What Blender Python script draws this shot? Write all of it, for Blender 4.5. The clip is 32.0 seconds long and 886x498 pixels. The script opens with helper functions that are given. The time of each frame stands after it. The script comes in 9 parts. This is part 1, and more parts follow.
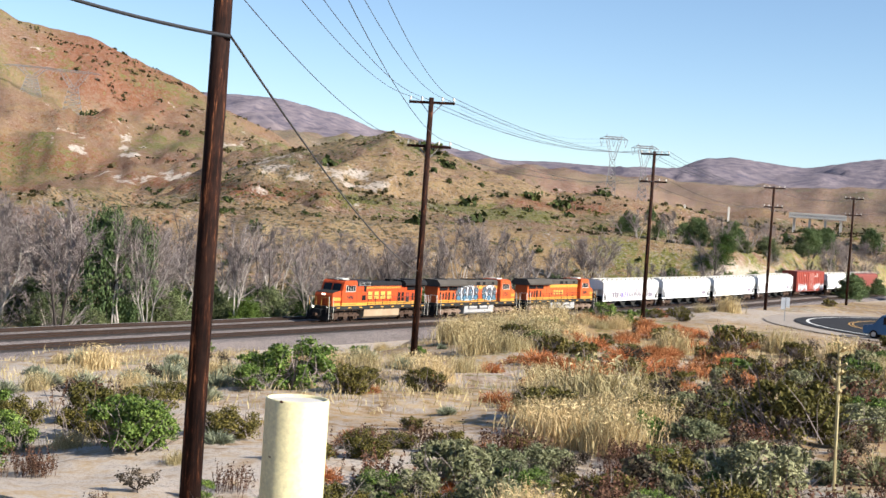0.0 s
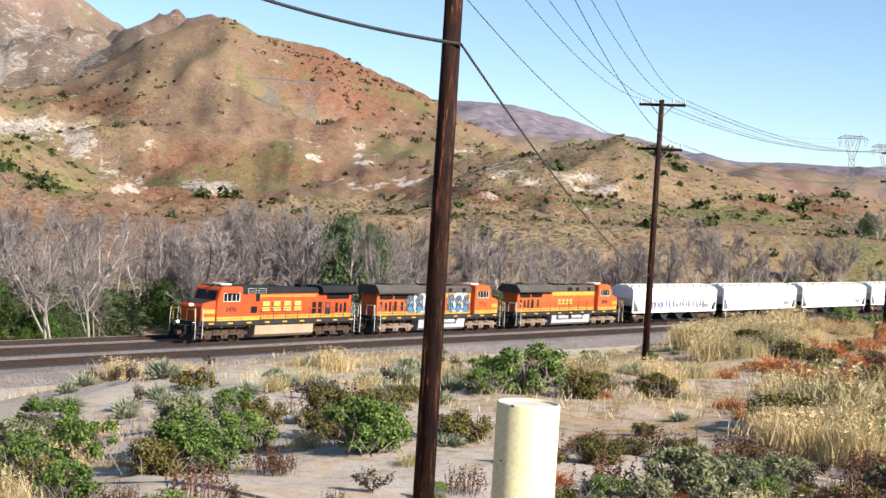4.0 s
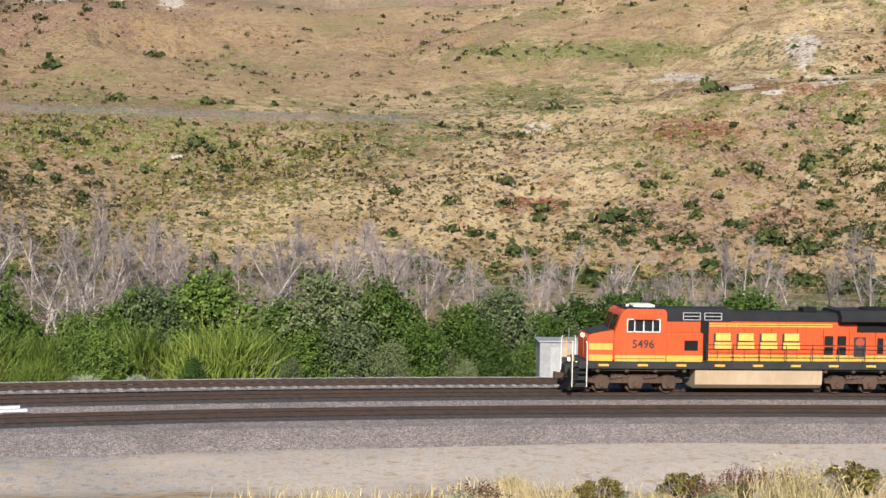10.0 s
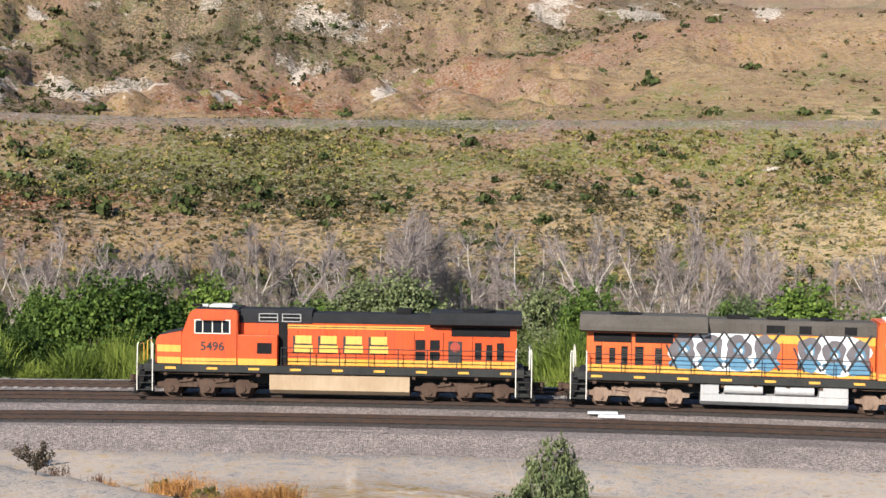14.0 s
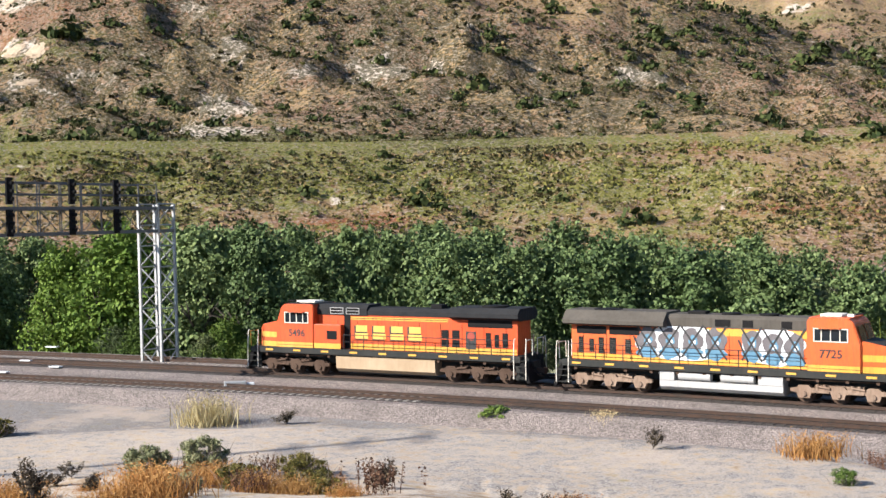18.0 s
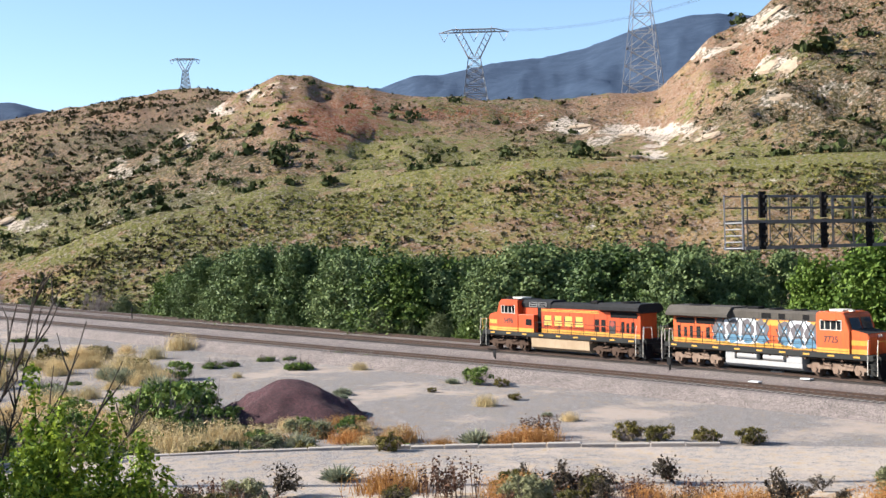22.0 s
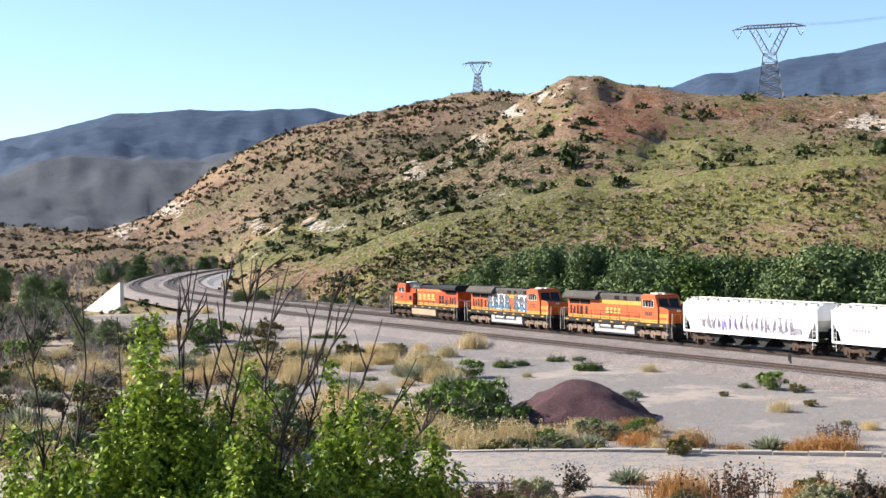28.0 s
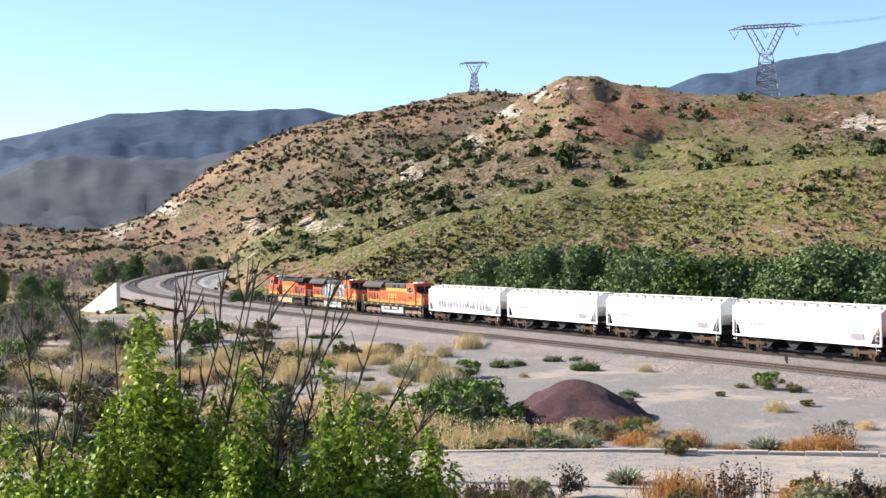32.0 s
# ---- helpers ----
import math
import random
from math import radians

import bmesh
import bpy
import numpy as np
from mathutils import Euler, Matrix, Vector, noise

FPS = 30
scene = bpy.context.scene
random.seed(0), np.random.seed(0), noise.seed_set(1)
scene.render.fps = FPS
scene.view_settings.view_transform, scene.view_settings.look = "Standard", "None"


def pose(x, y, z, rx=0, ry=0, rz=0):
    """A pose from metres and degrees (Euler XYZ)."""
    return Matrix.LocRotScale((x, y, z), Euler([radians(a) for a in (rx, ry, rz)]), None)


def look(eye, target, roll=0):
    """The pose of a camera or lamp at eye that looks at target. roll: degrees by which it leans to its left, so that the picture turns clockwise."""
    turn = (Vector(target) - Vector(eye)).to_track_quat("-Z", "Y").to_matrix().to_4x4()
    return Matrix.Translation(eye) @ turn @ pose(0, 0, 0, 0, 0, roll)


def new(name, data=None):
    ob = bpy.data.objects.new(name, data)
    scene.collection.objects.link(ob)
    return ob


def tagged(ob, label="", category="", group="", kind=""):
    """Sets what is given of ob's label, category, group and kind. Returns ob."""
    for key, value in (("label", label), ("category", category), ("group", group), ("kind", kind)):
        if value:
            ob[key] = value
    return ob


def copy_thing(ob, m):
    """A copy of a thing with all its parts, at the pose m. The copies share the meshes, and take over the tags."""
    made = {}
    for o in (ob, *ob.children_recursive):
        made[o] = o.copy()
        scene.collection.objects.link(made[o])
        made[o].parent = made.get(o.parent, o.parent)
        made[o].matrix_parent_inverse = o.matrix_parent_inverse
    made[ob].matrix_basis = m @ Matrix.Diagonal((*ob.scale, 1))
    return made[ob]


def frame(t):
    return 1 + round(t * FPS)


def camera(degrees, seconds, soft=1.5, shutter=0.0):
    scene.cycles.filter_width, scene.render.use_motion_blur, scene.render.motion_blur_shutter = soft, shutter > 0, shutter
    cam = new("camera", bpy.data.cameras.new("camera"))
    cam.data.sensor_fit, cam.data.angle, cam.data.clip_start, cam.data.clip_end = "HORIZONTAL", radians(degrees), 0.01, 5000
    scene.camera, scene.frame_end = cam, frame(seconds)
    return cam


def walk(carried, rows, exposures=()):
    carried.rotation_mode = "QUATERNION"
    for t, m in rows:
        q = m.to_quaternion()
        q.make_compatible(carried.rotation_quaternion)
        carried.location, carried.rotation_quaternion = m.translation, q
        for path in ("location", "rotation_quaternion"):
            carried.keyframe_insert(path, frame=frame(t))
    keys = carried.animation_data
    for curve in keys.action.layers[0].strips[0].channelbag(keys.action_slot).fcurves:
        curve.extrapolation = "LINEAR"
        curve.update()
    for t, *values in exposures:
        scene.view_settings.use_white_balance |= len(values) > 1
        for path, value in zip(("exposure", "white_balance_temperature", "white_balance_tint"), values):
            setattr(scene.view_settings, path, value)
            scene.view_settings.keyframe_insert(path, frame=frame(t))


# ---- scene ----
cam = camera(35.1, 32.0, soft=1.5, shutter=0.0)
EYE = Vector((0.0, 0.0, 0.0))
# seconds, heading (degrees clockwise from +y), pitch, lean
PAN = [(0, 91.26, -0.98, 4.04), (0.5, 89.50, -1.05, 4.03), (1, 87.99, -1.13, 3.97), (1.5, 85.83, -1.25, 3.98), (2, 86.27, -1.19, 4.0), (2.5, 86.52, -1.16, 3.97), (4.5, 78.33, -1.59, 3.32), (5, 74.42, -1.76, 3.16), (5.5, 71.98, -1.84, 3.14), (6, 69.44, -1.94, 3.05), (6.5, 67.18, -2.01, 2.95), (7, 63.72, -2.14, 2.72), (7.5, 58.99, -2.30, 2.45), (8, 53.06, -2.43, 2.0)]
PAN += [(8.5, 48.03, -2.55, 1.7), (9, 42.43, -2.56, 1.27), (9.5, 33.14, -2.61, 0.89), (10, 23.84, -2.64, 0.72), (10.5, 16.35, -2.57, 0.43), (11, 7.99, -2.46, 0.1), (11.5, 2.63, -2.33, 0.02), (12, -1.69, -2.22, -0.05), (12.5, -1.59, -2.17, -0.05), (13, 0.01, -2.21, 0.10), (13.5, 0.03, -2.28, 0.10), (15.5, -7.33, -2.27, -0.20), (16, -13.34, -2.11, -0.57), (16.5, -20.07, -1.93, -0.89), (17, -26.58, -1.69, -1.07)]
PAN += [(17.5, -32.69, -1.44, -1.26), (18, -38.51, -1.19, -1.44), (18.5, -43.85, -0.94, -1.47), (19, -48.64, -0.71, -1.51), (19.5, -51.40, -0.58, -1.57), (20, -55.46, -0.41, -1.59), (20.5, -59.43, -0.25, -1.58), (21, -62.45, -0.13, -1.56), (21.5, -65.61, 0.01, -1.55), (22, -68.52, 0.12, -1.51), (22.5, -71.77, 0.22, -1.50), (23, -74.72, 0.35, -1.45), (23.5, -76.79, 0.43, -1.40), (24, -78.93, 0.51, -1.38)]
PAN += [(24.5, -80.39, 0.58, -1.35), (25, -80.95, 0.60, -1.28), (25.5, -80.81, 0.57, -1.27), (27.5, -80.44, 0.46, -1.26), (28, -80.33, 0.43, -1.25), (28.5, -80.27, 0.44, -1.26), (29, -80.23, 0.43, -1.26), (29.5, -80.22, 0.43, -1.26), (30, -80.21, 0.43, -1.26), (31, -80.20, 0.43, -1.26), (32, -80.19, 0.43, -1.26)]


def heading(az, el=0.0):
    a, e = radians(az), radians(el)
    return Vector((math.sin(a) * math.cos(e), math.cos(a) * math.cos(e), math.sin(e)))


walk(cam, [(t, look(EYE, EYE + heading(a, p) * 10, r)) for t, a, p, r in PAN],
     [(0.0, 0.92), (5.0, 0.98), (7.5, 0.88), (9.0, 0.72), (11.0, 0.76), (14.0, 0.88), (18.0, 1.18), (23.0, 1.26), (32.0, 1.32)])

# ---- light ----
SUN_AZ, SUN_EL = 208.0, 30.0
world = bpy.data.worlds.new("world")
scene.world = world
world.use_nodes = True
wn = world.node_tree.nodes
sky = wn.new("ShaderNodeTexSky")
sky.sky_type = "NISHITA"
sky.sun_disc = False
sky.sun_elevation = radians(SUN_EL)
sky.sun_rotation = radians(SUN_AZ)
sky.altitude = 1500
sky.air_density = 1.0
sky.dust_density = 0.15
sky.ozone_density = 2.6
wn["Background"].inputs[1].default_value = 0.088
world.node_tree.links.new(sky.outputs[0], wn["Background"].inputs[0])
sun = new("sun", bpy.data.lights.new("sun", "SUN"))
sun.data.energy = 5.0
sun.data.angle = radians(0.53)
sun.data.color = (1.0, 0.94, 0.85)
sun.matrix_world = look(heading(SUN_AZ, SUN_EL) * 100, Vector((0, 0, 0)))


# ---- materials ----
def mat(name, rough=0.7, metal=0.0):
    m = bpy.data.materials.new(name)
    m.use_nodes = True
    b = m.node_tree.nodes["Principled BSDF"]
    b.inputs["Roughness"].default_value = rough
    b.inputs["Metallic"].default_value = metal
    return m, m.node_tree.nodes, m.node_tree.links, b


def noise_node(n, l, scale, detail=4.0, rough=0.6, coord="Object", vec=None):
    t = n.new("ShaderNodeTexNoise")
    t.inputs["Scale"].default_value = scale
    t.inputs["Detail"].default_value = detail
    t.inputs["Roughness"].default_value = rough
    if vec is None:
        c = n.new("ShaderNodeTexCoord")
        vec = c.outputs[coord]
    l.new(vec, t.inputs["Vector"])
    return t.outputs["Fac"]


def ramp_node(n, l, fac, stops):
    r = n.new("ShaderNodeValToRGB")
    e = r.color_ramp.elements
    while len(e) < len(stops):
        e.new(0.5)
    for k, (p, c) in enumerate(stops):
        e[k].position = p
        e[k].color = (*c, 1) if len(c) == 3 else c
    l.new(fac, r.inputs["Fac"])
    return r.outputs["Color"]


def mix_node(n, l, fac, a, b, blend="MIX"):
    m = n.new("ShaderNodeMix")
    m.data_type = "RGBA"
    m.blend_type = blend
    for sock, v in ((m.inputs[0], fac), (m.inputs[6], a), (m.inputs[7], b)):
        if isinstance(v, (int, float)):
            sock.default_value = v
        elif isinstance(v, tuple):
            sock.default_value = (*v, 1)
        else:
            l.new(v, sock)
    return m.outputs[2]


def bump_node(n, l, b, height, strength=0.4, dist=0.05):
    k = n.new("ShaderNodeBump")
    k.inputs["Strength"].default_value = strength
    k.inputs["Distance"].default_value = dist
    l.new(height, k.inputs["Height"])
    l.new(k.outputs["Normal"], b.inputs["Normal"])


def plain(name, col, rough=0.6, metal=0.0, dirt=(0.10, 0.08, 0.06), amount=0.35, scale=1.2, coord="Object", bump=0.0, vary=0.0):
    """Paint or stuff of one colour with grime at two scales and, where asked, a spread from piece to piece."""
    m, n, l, b = mat(name, rough, metal)
    f1 = noise_node(n, l, scale, 6, 0.7, coord)
    f2 = noise_node(n, l, scale * 9, 3, 0.6, coord)
    c = ramp_node(n, l, f1, [(0.35, (0, 0, 0)), (0.8, (amount,) * 3)])
    base = mix_node(n, l, c, tuple(col), tuple(dirt))
    v = ramp_node(n, l, f2, [(0.3, (0.82,) * 3), (0.7, (1.1,) * 3)])
    base = mix_node(n, l, 1.0, base, v, "MULTIPLY")
    if vary:
        o = n.new("ShaderNodeObjectInfo")
        r = ramp_node(n, l, o.outputs["Random"], [(0, (1 - vary,) * 3), (1, (1 + vary,) * 3)])
        base = mix_node(n, l, 1.0, base, r, "MULTIPLY")
    l.new(base, b.inputs["Base Color"])
    if bump:
        bump_node(n, l, b, f2, bump, 0.02)
    return m


def island_leaf(name, lo, hi, rough=0.55, trans=0.14, objvary=0.22):
    """Foliage: each leaf or clump has its own shade."""
    m, n, l, b = mat(name, rough)
    b.inputs["Specular IOR Level"].default_value = 0.5 if rough < 0.4 else 0.12
    g = n.new("ShaderNodeNewGeometry")
    o = n.new("ShaderNodeObjectInfo")
    c = ramp_node(n, l, g.outputs["Random Per Island"], [(0.0, lo), (0.55, tuple((p + q) / 2 for p, q in zip(lo, hi))), (1.0, hi)])
    r = ramp_node(n, l, o.outputs["Random"], [(0, (1 - objvary, 1 - objvary * 0.8, 1 - objvary)), (1, (1 + objvary, 1 + objvary * 0.8, 1 + objvary * 0.5))])
    c = mix_node(n, l, 1.0, c, r, "MULTIPLY")
    l.new(c, b.inputs["Base Color"])
    if trans:
        t = n.new("ShaderNodeBsdfTranslucent")
        l.new(c, t.inputs["Color"])
        s = n.new("ShaderNodeMixShader")
        s.inputs[0].default_value = trans
        l.new(b.outputs[0], s.inputs[1])
        l.new(t.outputs[0], s.inputs[2])
        l.new(s.outputs[0], n["Material Output"].inputs["Surface"])
    return m


# ---- track line: start, heading and curvature along the way, s in metres in the train's sense ----
CURV = [-0.00078, -0.00045, -0.00012, 0.0003, 0.00077, 0.00119, 0.00124, 0.0013, 0.00225, 0.00379, 0.00496, 0.00524, 0.00468, 0.00374, 0.00258, 0.00142, 0.00041, -0.00032, -0.00069, -0.00076, -0.00074, -0.0008, -0.0012, -0.0016, -0.0032, -0.0052, -0.0052, -0.0052, -0.0052, -0.0052, -0.0052, -0.0052, -0.0052]
SG = np.arange(-420.0, 760.0, 1.0)
kap = np.interp(SG, -220.0 + 28.0 * np.arange(len(CURV)), CURV, left=-0.0004, right=-0.0052)
i0 = int(np.argmin(abs(SG)))
TH = np.concatenate([[0], np.cumsum((kap[1:] + kap[:-1]) / 2)])
TH = TH - TH[i0] + 2.67533
TX = np.concatenate([[0], np.cumsum((np.cos(TH[1:]) + np.cos(TH[:-1])) / 2)])
TY = np.concatenate([[0], np.cumsum((np.sin(TH[1:]) + np.sin(TH[:-1])) / 2)])
TX, TY = TX - TX[i0] + 92.873, TY - TY[i0] + 44.335
ZS = [-420, -300, -220, -180, -140, -100, -60, -20, 20, 60, 100, 140, 180, 220, 260, 300, 340, 368, 440, 480, 500, 520, 540, 560, 600, 760]
ZV = [-7.6, -8.2, -9.26, -10.27, -10.98, -11.43, -11.66, -11.67, -11.51, -11.19, -10.75, -10.22, -9.62, -8.97, -8.32, -7.67, -7.07, -6.69, -5.5, -4.3, -3.5, -2.7, -1.9, -1.2, -0.2, 1.5]
TZ = np.interp(SG, ZS, ZV)
NEAR, GAUGE = 0.75, 1.435
# distance of each track's middle from the near rail of the train's track, towards the camera
OFF_B = (lambda s: -NEAR + 0.0 * s)
OFF_A = (lambda s: np.interp(s, [-420, 80, 115, 190, 225, 300, 420, 760], [5.0, 5.0, 5.6, 7.8, 8.8, 8.8, 8.0, 8.0]))
OFF_C = (lambda s: np.interp(s, [-420, 0, 120, 240, 330, 760], [-5.2, -5.2, -5.2, -5.4, -6.5, -9.0]))


def on_track(s, off):
    """Points at s metres along the line, off metres towards the camera, at rail height."""
    s = np.asarray(s, float)
    th = np.interp(s, SG, TH)
    x, y, z = np.interp(s, SG, TX), np.interp(s, SG, TY), np.interp(s, SG, TZ)
    return np.stack([x - np.sin(th) * off, y + np.cos(th) * off, z], -1), th


def mesh_of(name, v, faces, material, parent=None, label="", smooth=False):
    """One mesh object from arrays of points and faces."""
    me = bpy.data.meshes.new(name)
    me.from_pydata([tuple(p) for p in v], [], [tuple(f) for f in faces])
    if material:
        me.materials.append(material)
    if smooth:
        me.shade_smooth()
    ob = new(name, me)
    if parent:
        ob.parent = parent
    return tagged(ob, label)


# ---- lattice noise for ground and hills ----
LAT = np.random.RandomState(7).rand(256, 256)


def value(x, y):
    xi, yi = np.floor(x).astype(int), np.floor(y).astype(int)
    fx, fy = x - xi, y - yi
    fx, fy = fx * fx * (3 - 2 * fx), fy * fy * (3 - 2 * fy)
    a, b = LAT[xi & 255, yi & 255], LAT[(xi + 1) & 255, yi & 255]
    c, d = LAT[xi & 255, (yi + 1) & 255], LAT[(xi + 1) & 255, (yi + 1) & 255]
    return (a * (1 - fx) + b * fx) * (1 - fy) + (c * (1 - fx) + d * fx) * fy - 0.5


def fbm(x, y, size, octaves=4, ridged=False):
    out, amp = 0.0, 1.0
    for k in range(octaves):
        v = value(x / size + 17.3 * k, y / size + 9.1 * k)
        out = out + amp * ((0.5 - 2 * abs(v)) if ridged else v)
        size, amp = size / 2.05, amp * 0.5
    return out


def table(pairs):
    a = np.array(sorted(pairs), float)
    return lambda q: np.interp(q, a[:, 0], a[:, 1])


# height angles (degrees) of the successive ridges, by heading
BENCH = table([(-180, -2), (-100, -1.6), (-90, -1.3), (-85, 0.0), (-80, 1.4), (-75, 2.4), (-64, 3.45), (-59, 3.35), (-52.8, 3.5), (-43, 3.27), (-31, 3.25), (-19, 3.2), (-17, 3.1), (-11, 2.98), (5, 2.95), (12, 2.9), (23.5, 2.78), (30, 3.2), (38, 4.2), (46, 4.5), (52, 3.9), (55, 3.3), (58, 2.3), (62, 0.9), (66, -0.6), (70, -1.2), (80, -0.6), (90, -0.2), (110, -0.3), (180, -2)])
HILLS = table([(-180, -0.5), (-98, -0.5), (-92, -0.3), (-89.3, 0.0), (-88.1, 0.88), (-85.8, 1.88), (-83.5, 2.75), (-81.7, 3.5), (-79.8, 4.28), (-78.4, 5.05), (-76.8, 6.25), (-75.1, 7.05), (-73.8, 7.06), (-72.8, 6.7), (-69.6, 6.17), (-67, 6.0), (-63, 5.87), (-60.6, 6.05), (-59.6, 6.25), (-58.8, 6.85), (-57.6, 7.94), (-56.3, 8.4), (-54.9, 9.5), (-50, 11), (-42, 12), (-35, 11.2), (-30, 9.6), (-27.4, 8.4), (-26, 7.7), (-23.8, 6.8), (-21.5, 6.03), (-19.2, 5.28), (-17.4, 4.1), (-16.5, 3.28), (-14, 2.7), (-6, 2.6)]
              + [(-3.5, 3.1), (-1.9, 3.68), (0.4, 4.71), (2.7, 5.17), (5, 5.72), (7.2, 6.28), (9.5, 6.88), (10.8, 6.87), (12.8, 6.45), (14.4, 6.05), (19, 5.95), (22.4, 6.17), (25.8, 6.48), (28, 6.89), (30.6, 7.4), (36, 8.8), (42, 9.4), (47, 8.7), (50.6, 7.58), (52.9, 6.53), (55.5, 5.93), (57.8, 4.86), (60.1, 3.6), (62.4, 2.93), (63.8, 2.28), (66.9, 0.79), (70, -0.34), (74, -0.4), (80, 0.4), (84, 1.9), (86.7, 2.77), (88.8, 3.5), (90.4, 3.1), (92.5, 2.4), (94.2, 2.03), (96, 1.6), (98.4, 1.5), (100.6, 1.2), (102.5, 0.76), (106, 0.4), (115, 0.3), (180, -0.5)])
MOUNT = table([(-180, 1), (-98, 1.3), (-95.7, 1.2), (-93.6, 1.41), (-92.2, 1.84), (-91.3, 2.4), (-90, 3.4), (-88.15, 4.5), (-86.3, 5.3), (-84, 5.83), (-81.7, 6.24), (-79.8, 6.62), (-78.2, 6.78), (-76.6, 6.62), (-74, 6.2), (-70, 5.4), (-64, 5), (-50, 8), (-35, 9), (-25, 10.5), (-17, 11), (-8, 10.5), (0, 9.4), (5, 8.5), (9, 7.9), (12, 7.3), (16, 7.2), (20, 7.0), (24, 7.2), (35, 7), (45, 5), (55, 3), (62, 3.0), (64, 3.5), (66, 4.0), (68, 5), (69.4, 6.2), (70.7, 6.62), (72.5, 7.2), (73.9, 6.8), (76.7, 6.35), (78.5, 5.64), (80.4, 4.8), (82.1, 4.0), (83.5, 3.44), (84.8, 2.75), (87, 2.1), (90, 1.7), (95, 1.3), (100, 1.0), (180, 1)])
BACK = table([(-180, 2), (-105, 3), (-97.8, 3.45), (-96.5, 4.1), (-95.2, 4.38), (-93, 4.1), (-89.5, 4.1), (-86, 4), (-70, 4), (-40, 7), (-10, 8.5), (8, 8.3), (14, 7.7), (20, 7.9), (28, 9), (40, 10), (50, 11), (57, 11), (62, 10), (64, 9), (66.06, 7.97), (67, 7.47), (68.67, 6.43), (69.4, 5.67), (72, 5), (80, 3.6), (88, 2.8), (91.8, 2.5), (97, 2.3), (110, 2.4), (180, 2)])
FAR = table([(-180, 3), (-105, 4.5), (-97.8, 5.0), (-95.7, 5.45), (-93.5, 6), (-90.6, 6.23), (-87.9, 6.17), (-85.4, 6.23), (-83.9, 5.87), (-80, 5.6), (-76, 6), (-74, 6.5), (-72.2, 6.66), (-70.9, 6.66), (-69.5, 7.15), (-68.4, 7.17), (-66.2, 7.61), (-64.5, 7.75), (-62.6, 8.05), (-61.6, 8.38), (-60.1, 8.82), (-58.7, 9.09), (-57.2, 9.16), (-55.6, 9.04), (-50, 8.5), (0, 7), (8, 7.9), (14, 8.1), (20, 7.6), (60, 5), (66, 5.8), (69, 6.2), (70.2, 6.62), (71.3, 6.6), (73, 5.2), (80, 4.9), (80.9, 4.6), (82.7, 4.63), (84.3, 4.57), (86.65, 4.14), (88.06, 3.67), (89.5, 3.54)]
            + [(91.8, 3.06), (93.7, 2.8), (96, 2.84), (97.4, 2.77), (100.5, 2.91), (101.6, 3.36), (102.7, 3.43), (105.4, 3.2), (107.1, 3.52), (108.5, 3.75), (112, 3.6), (180, 3)])
RIDGES = ((300.0, BENCH), (480.0, HILLS), (1000.0, MOUNT), (1700.0, BACK), (3700.0, FAR))
# inner edge of the graded flat beside the tracks, and the outer edge of the curved terrace road
FLAT_IN = table([(-180, 70), (-95, 70), (-80, 66), (-66, 65), (-53, 64.5), (-44, 63.5), (-36, 60), (-25, 56), (-17, 55), (-4, 56), (20, 54), (32, 56), (42, 63), (52, 64), (58, 70), (68, 87), (80, 101), (88, 106), (92, 132), (96, 165), (100, 200), (105, 250), (110, 275), (180, 100)])
TERRACE = table([(-180, 62), (-80, 62), (-66, 61.5), (-53, 61), (-44, 59.5), (-36, 56), (-25, 51.3), (-17.6, 45.5), (-11, 39.6), (-4, 31), (3, 22), (12, 12), (20, 6)])


def rail_z(x):
    """Height of the rails by x, which falls all along the line."""
    return np.interp(x, TX[::-1], TZ[::-1])


RS = np.hypot(TX, TY)
AZS = np.degrees(np.arctan2(TX, TY))
keep = (SG > -420) & (SG < 345)
track_r = table(list(zip(AZS[keep][::6], RS[keep][::6])))


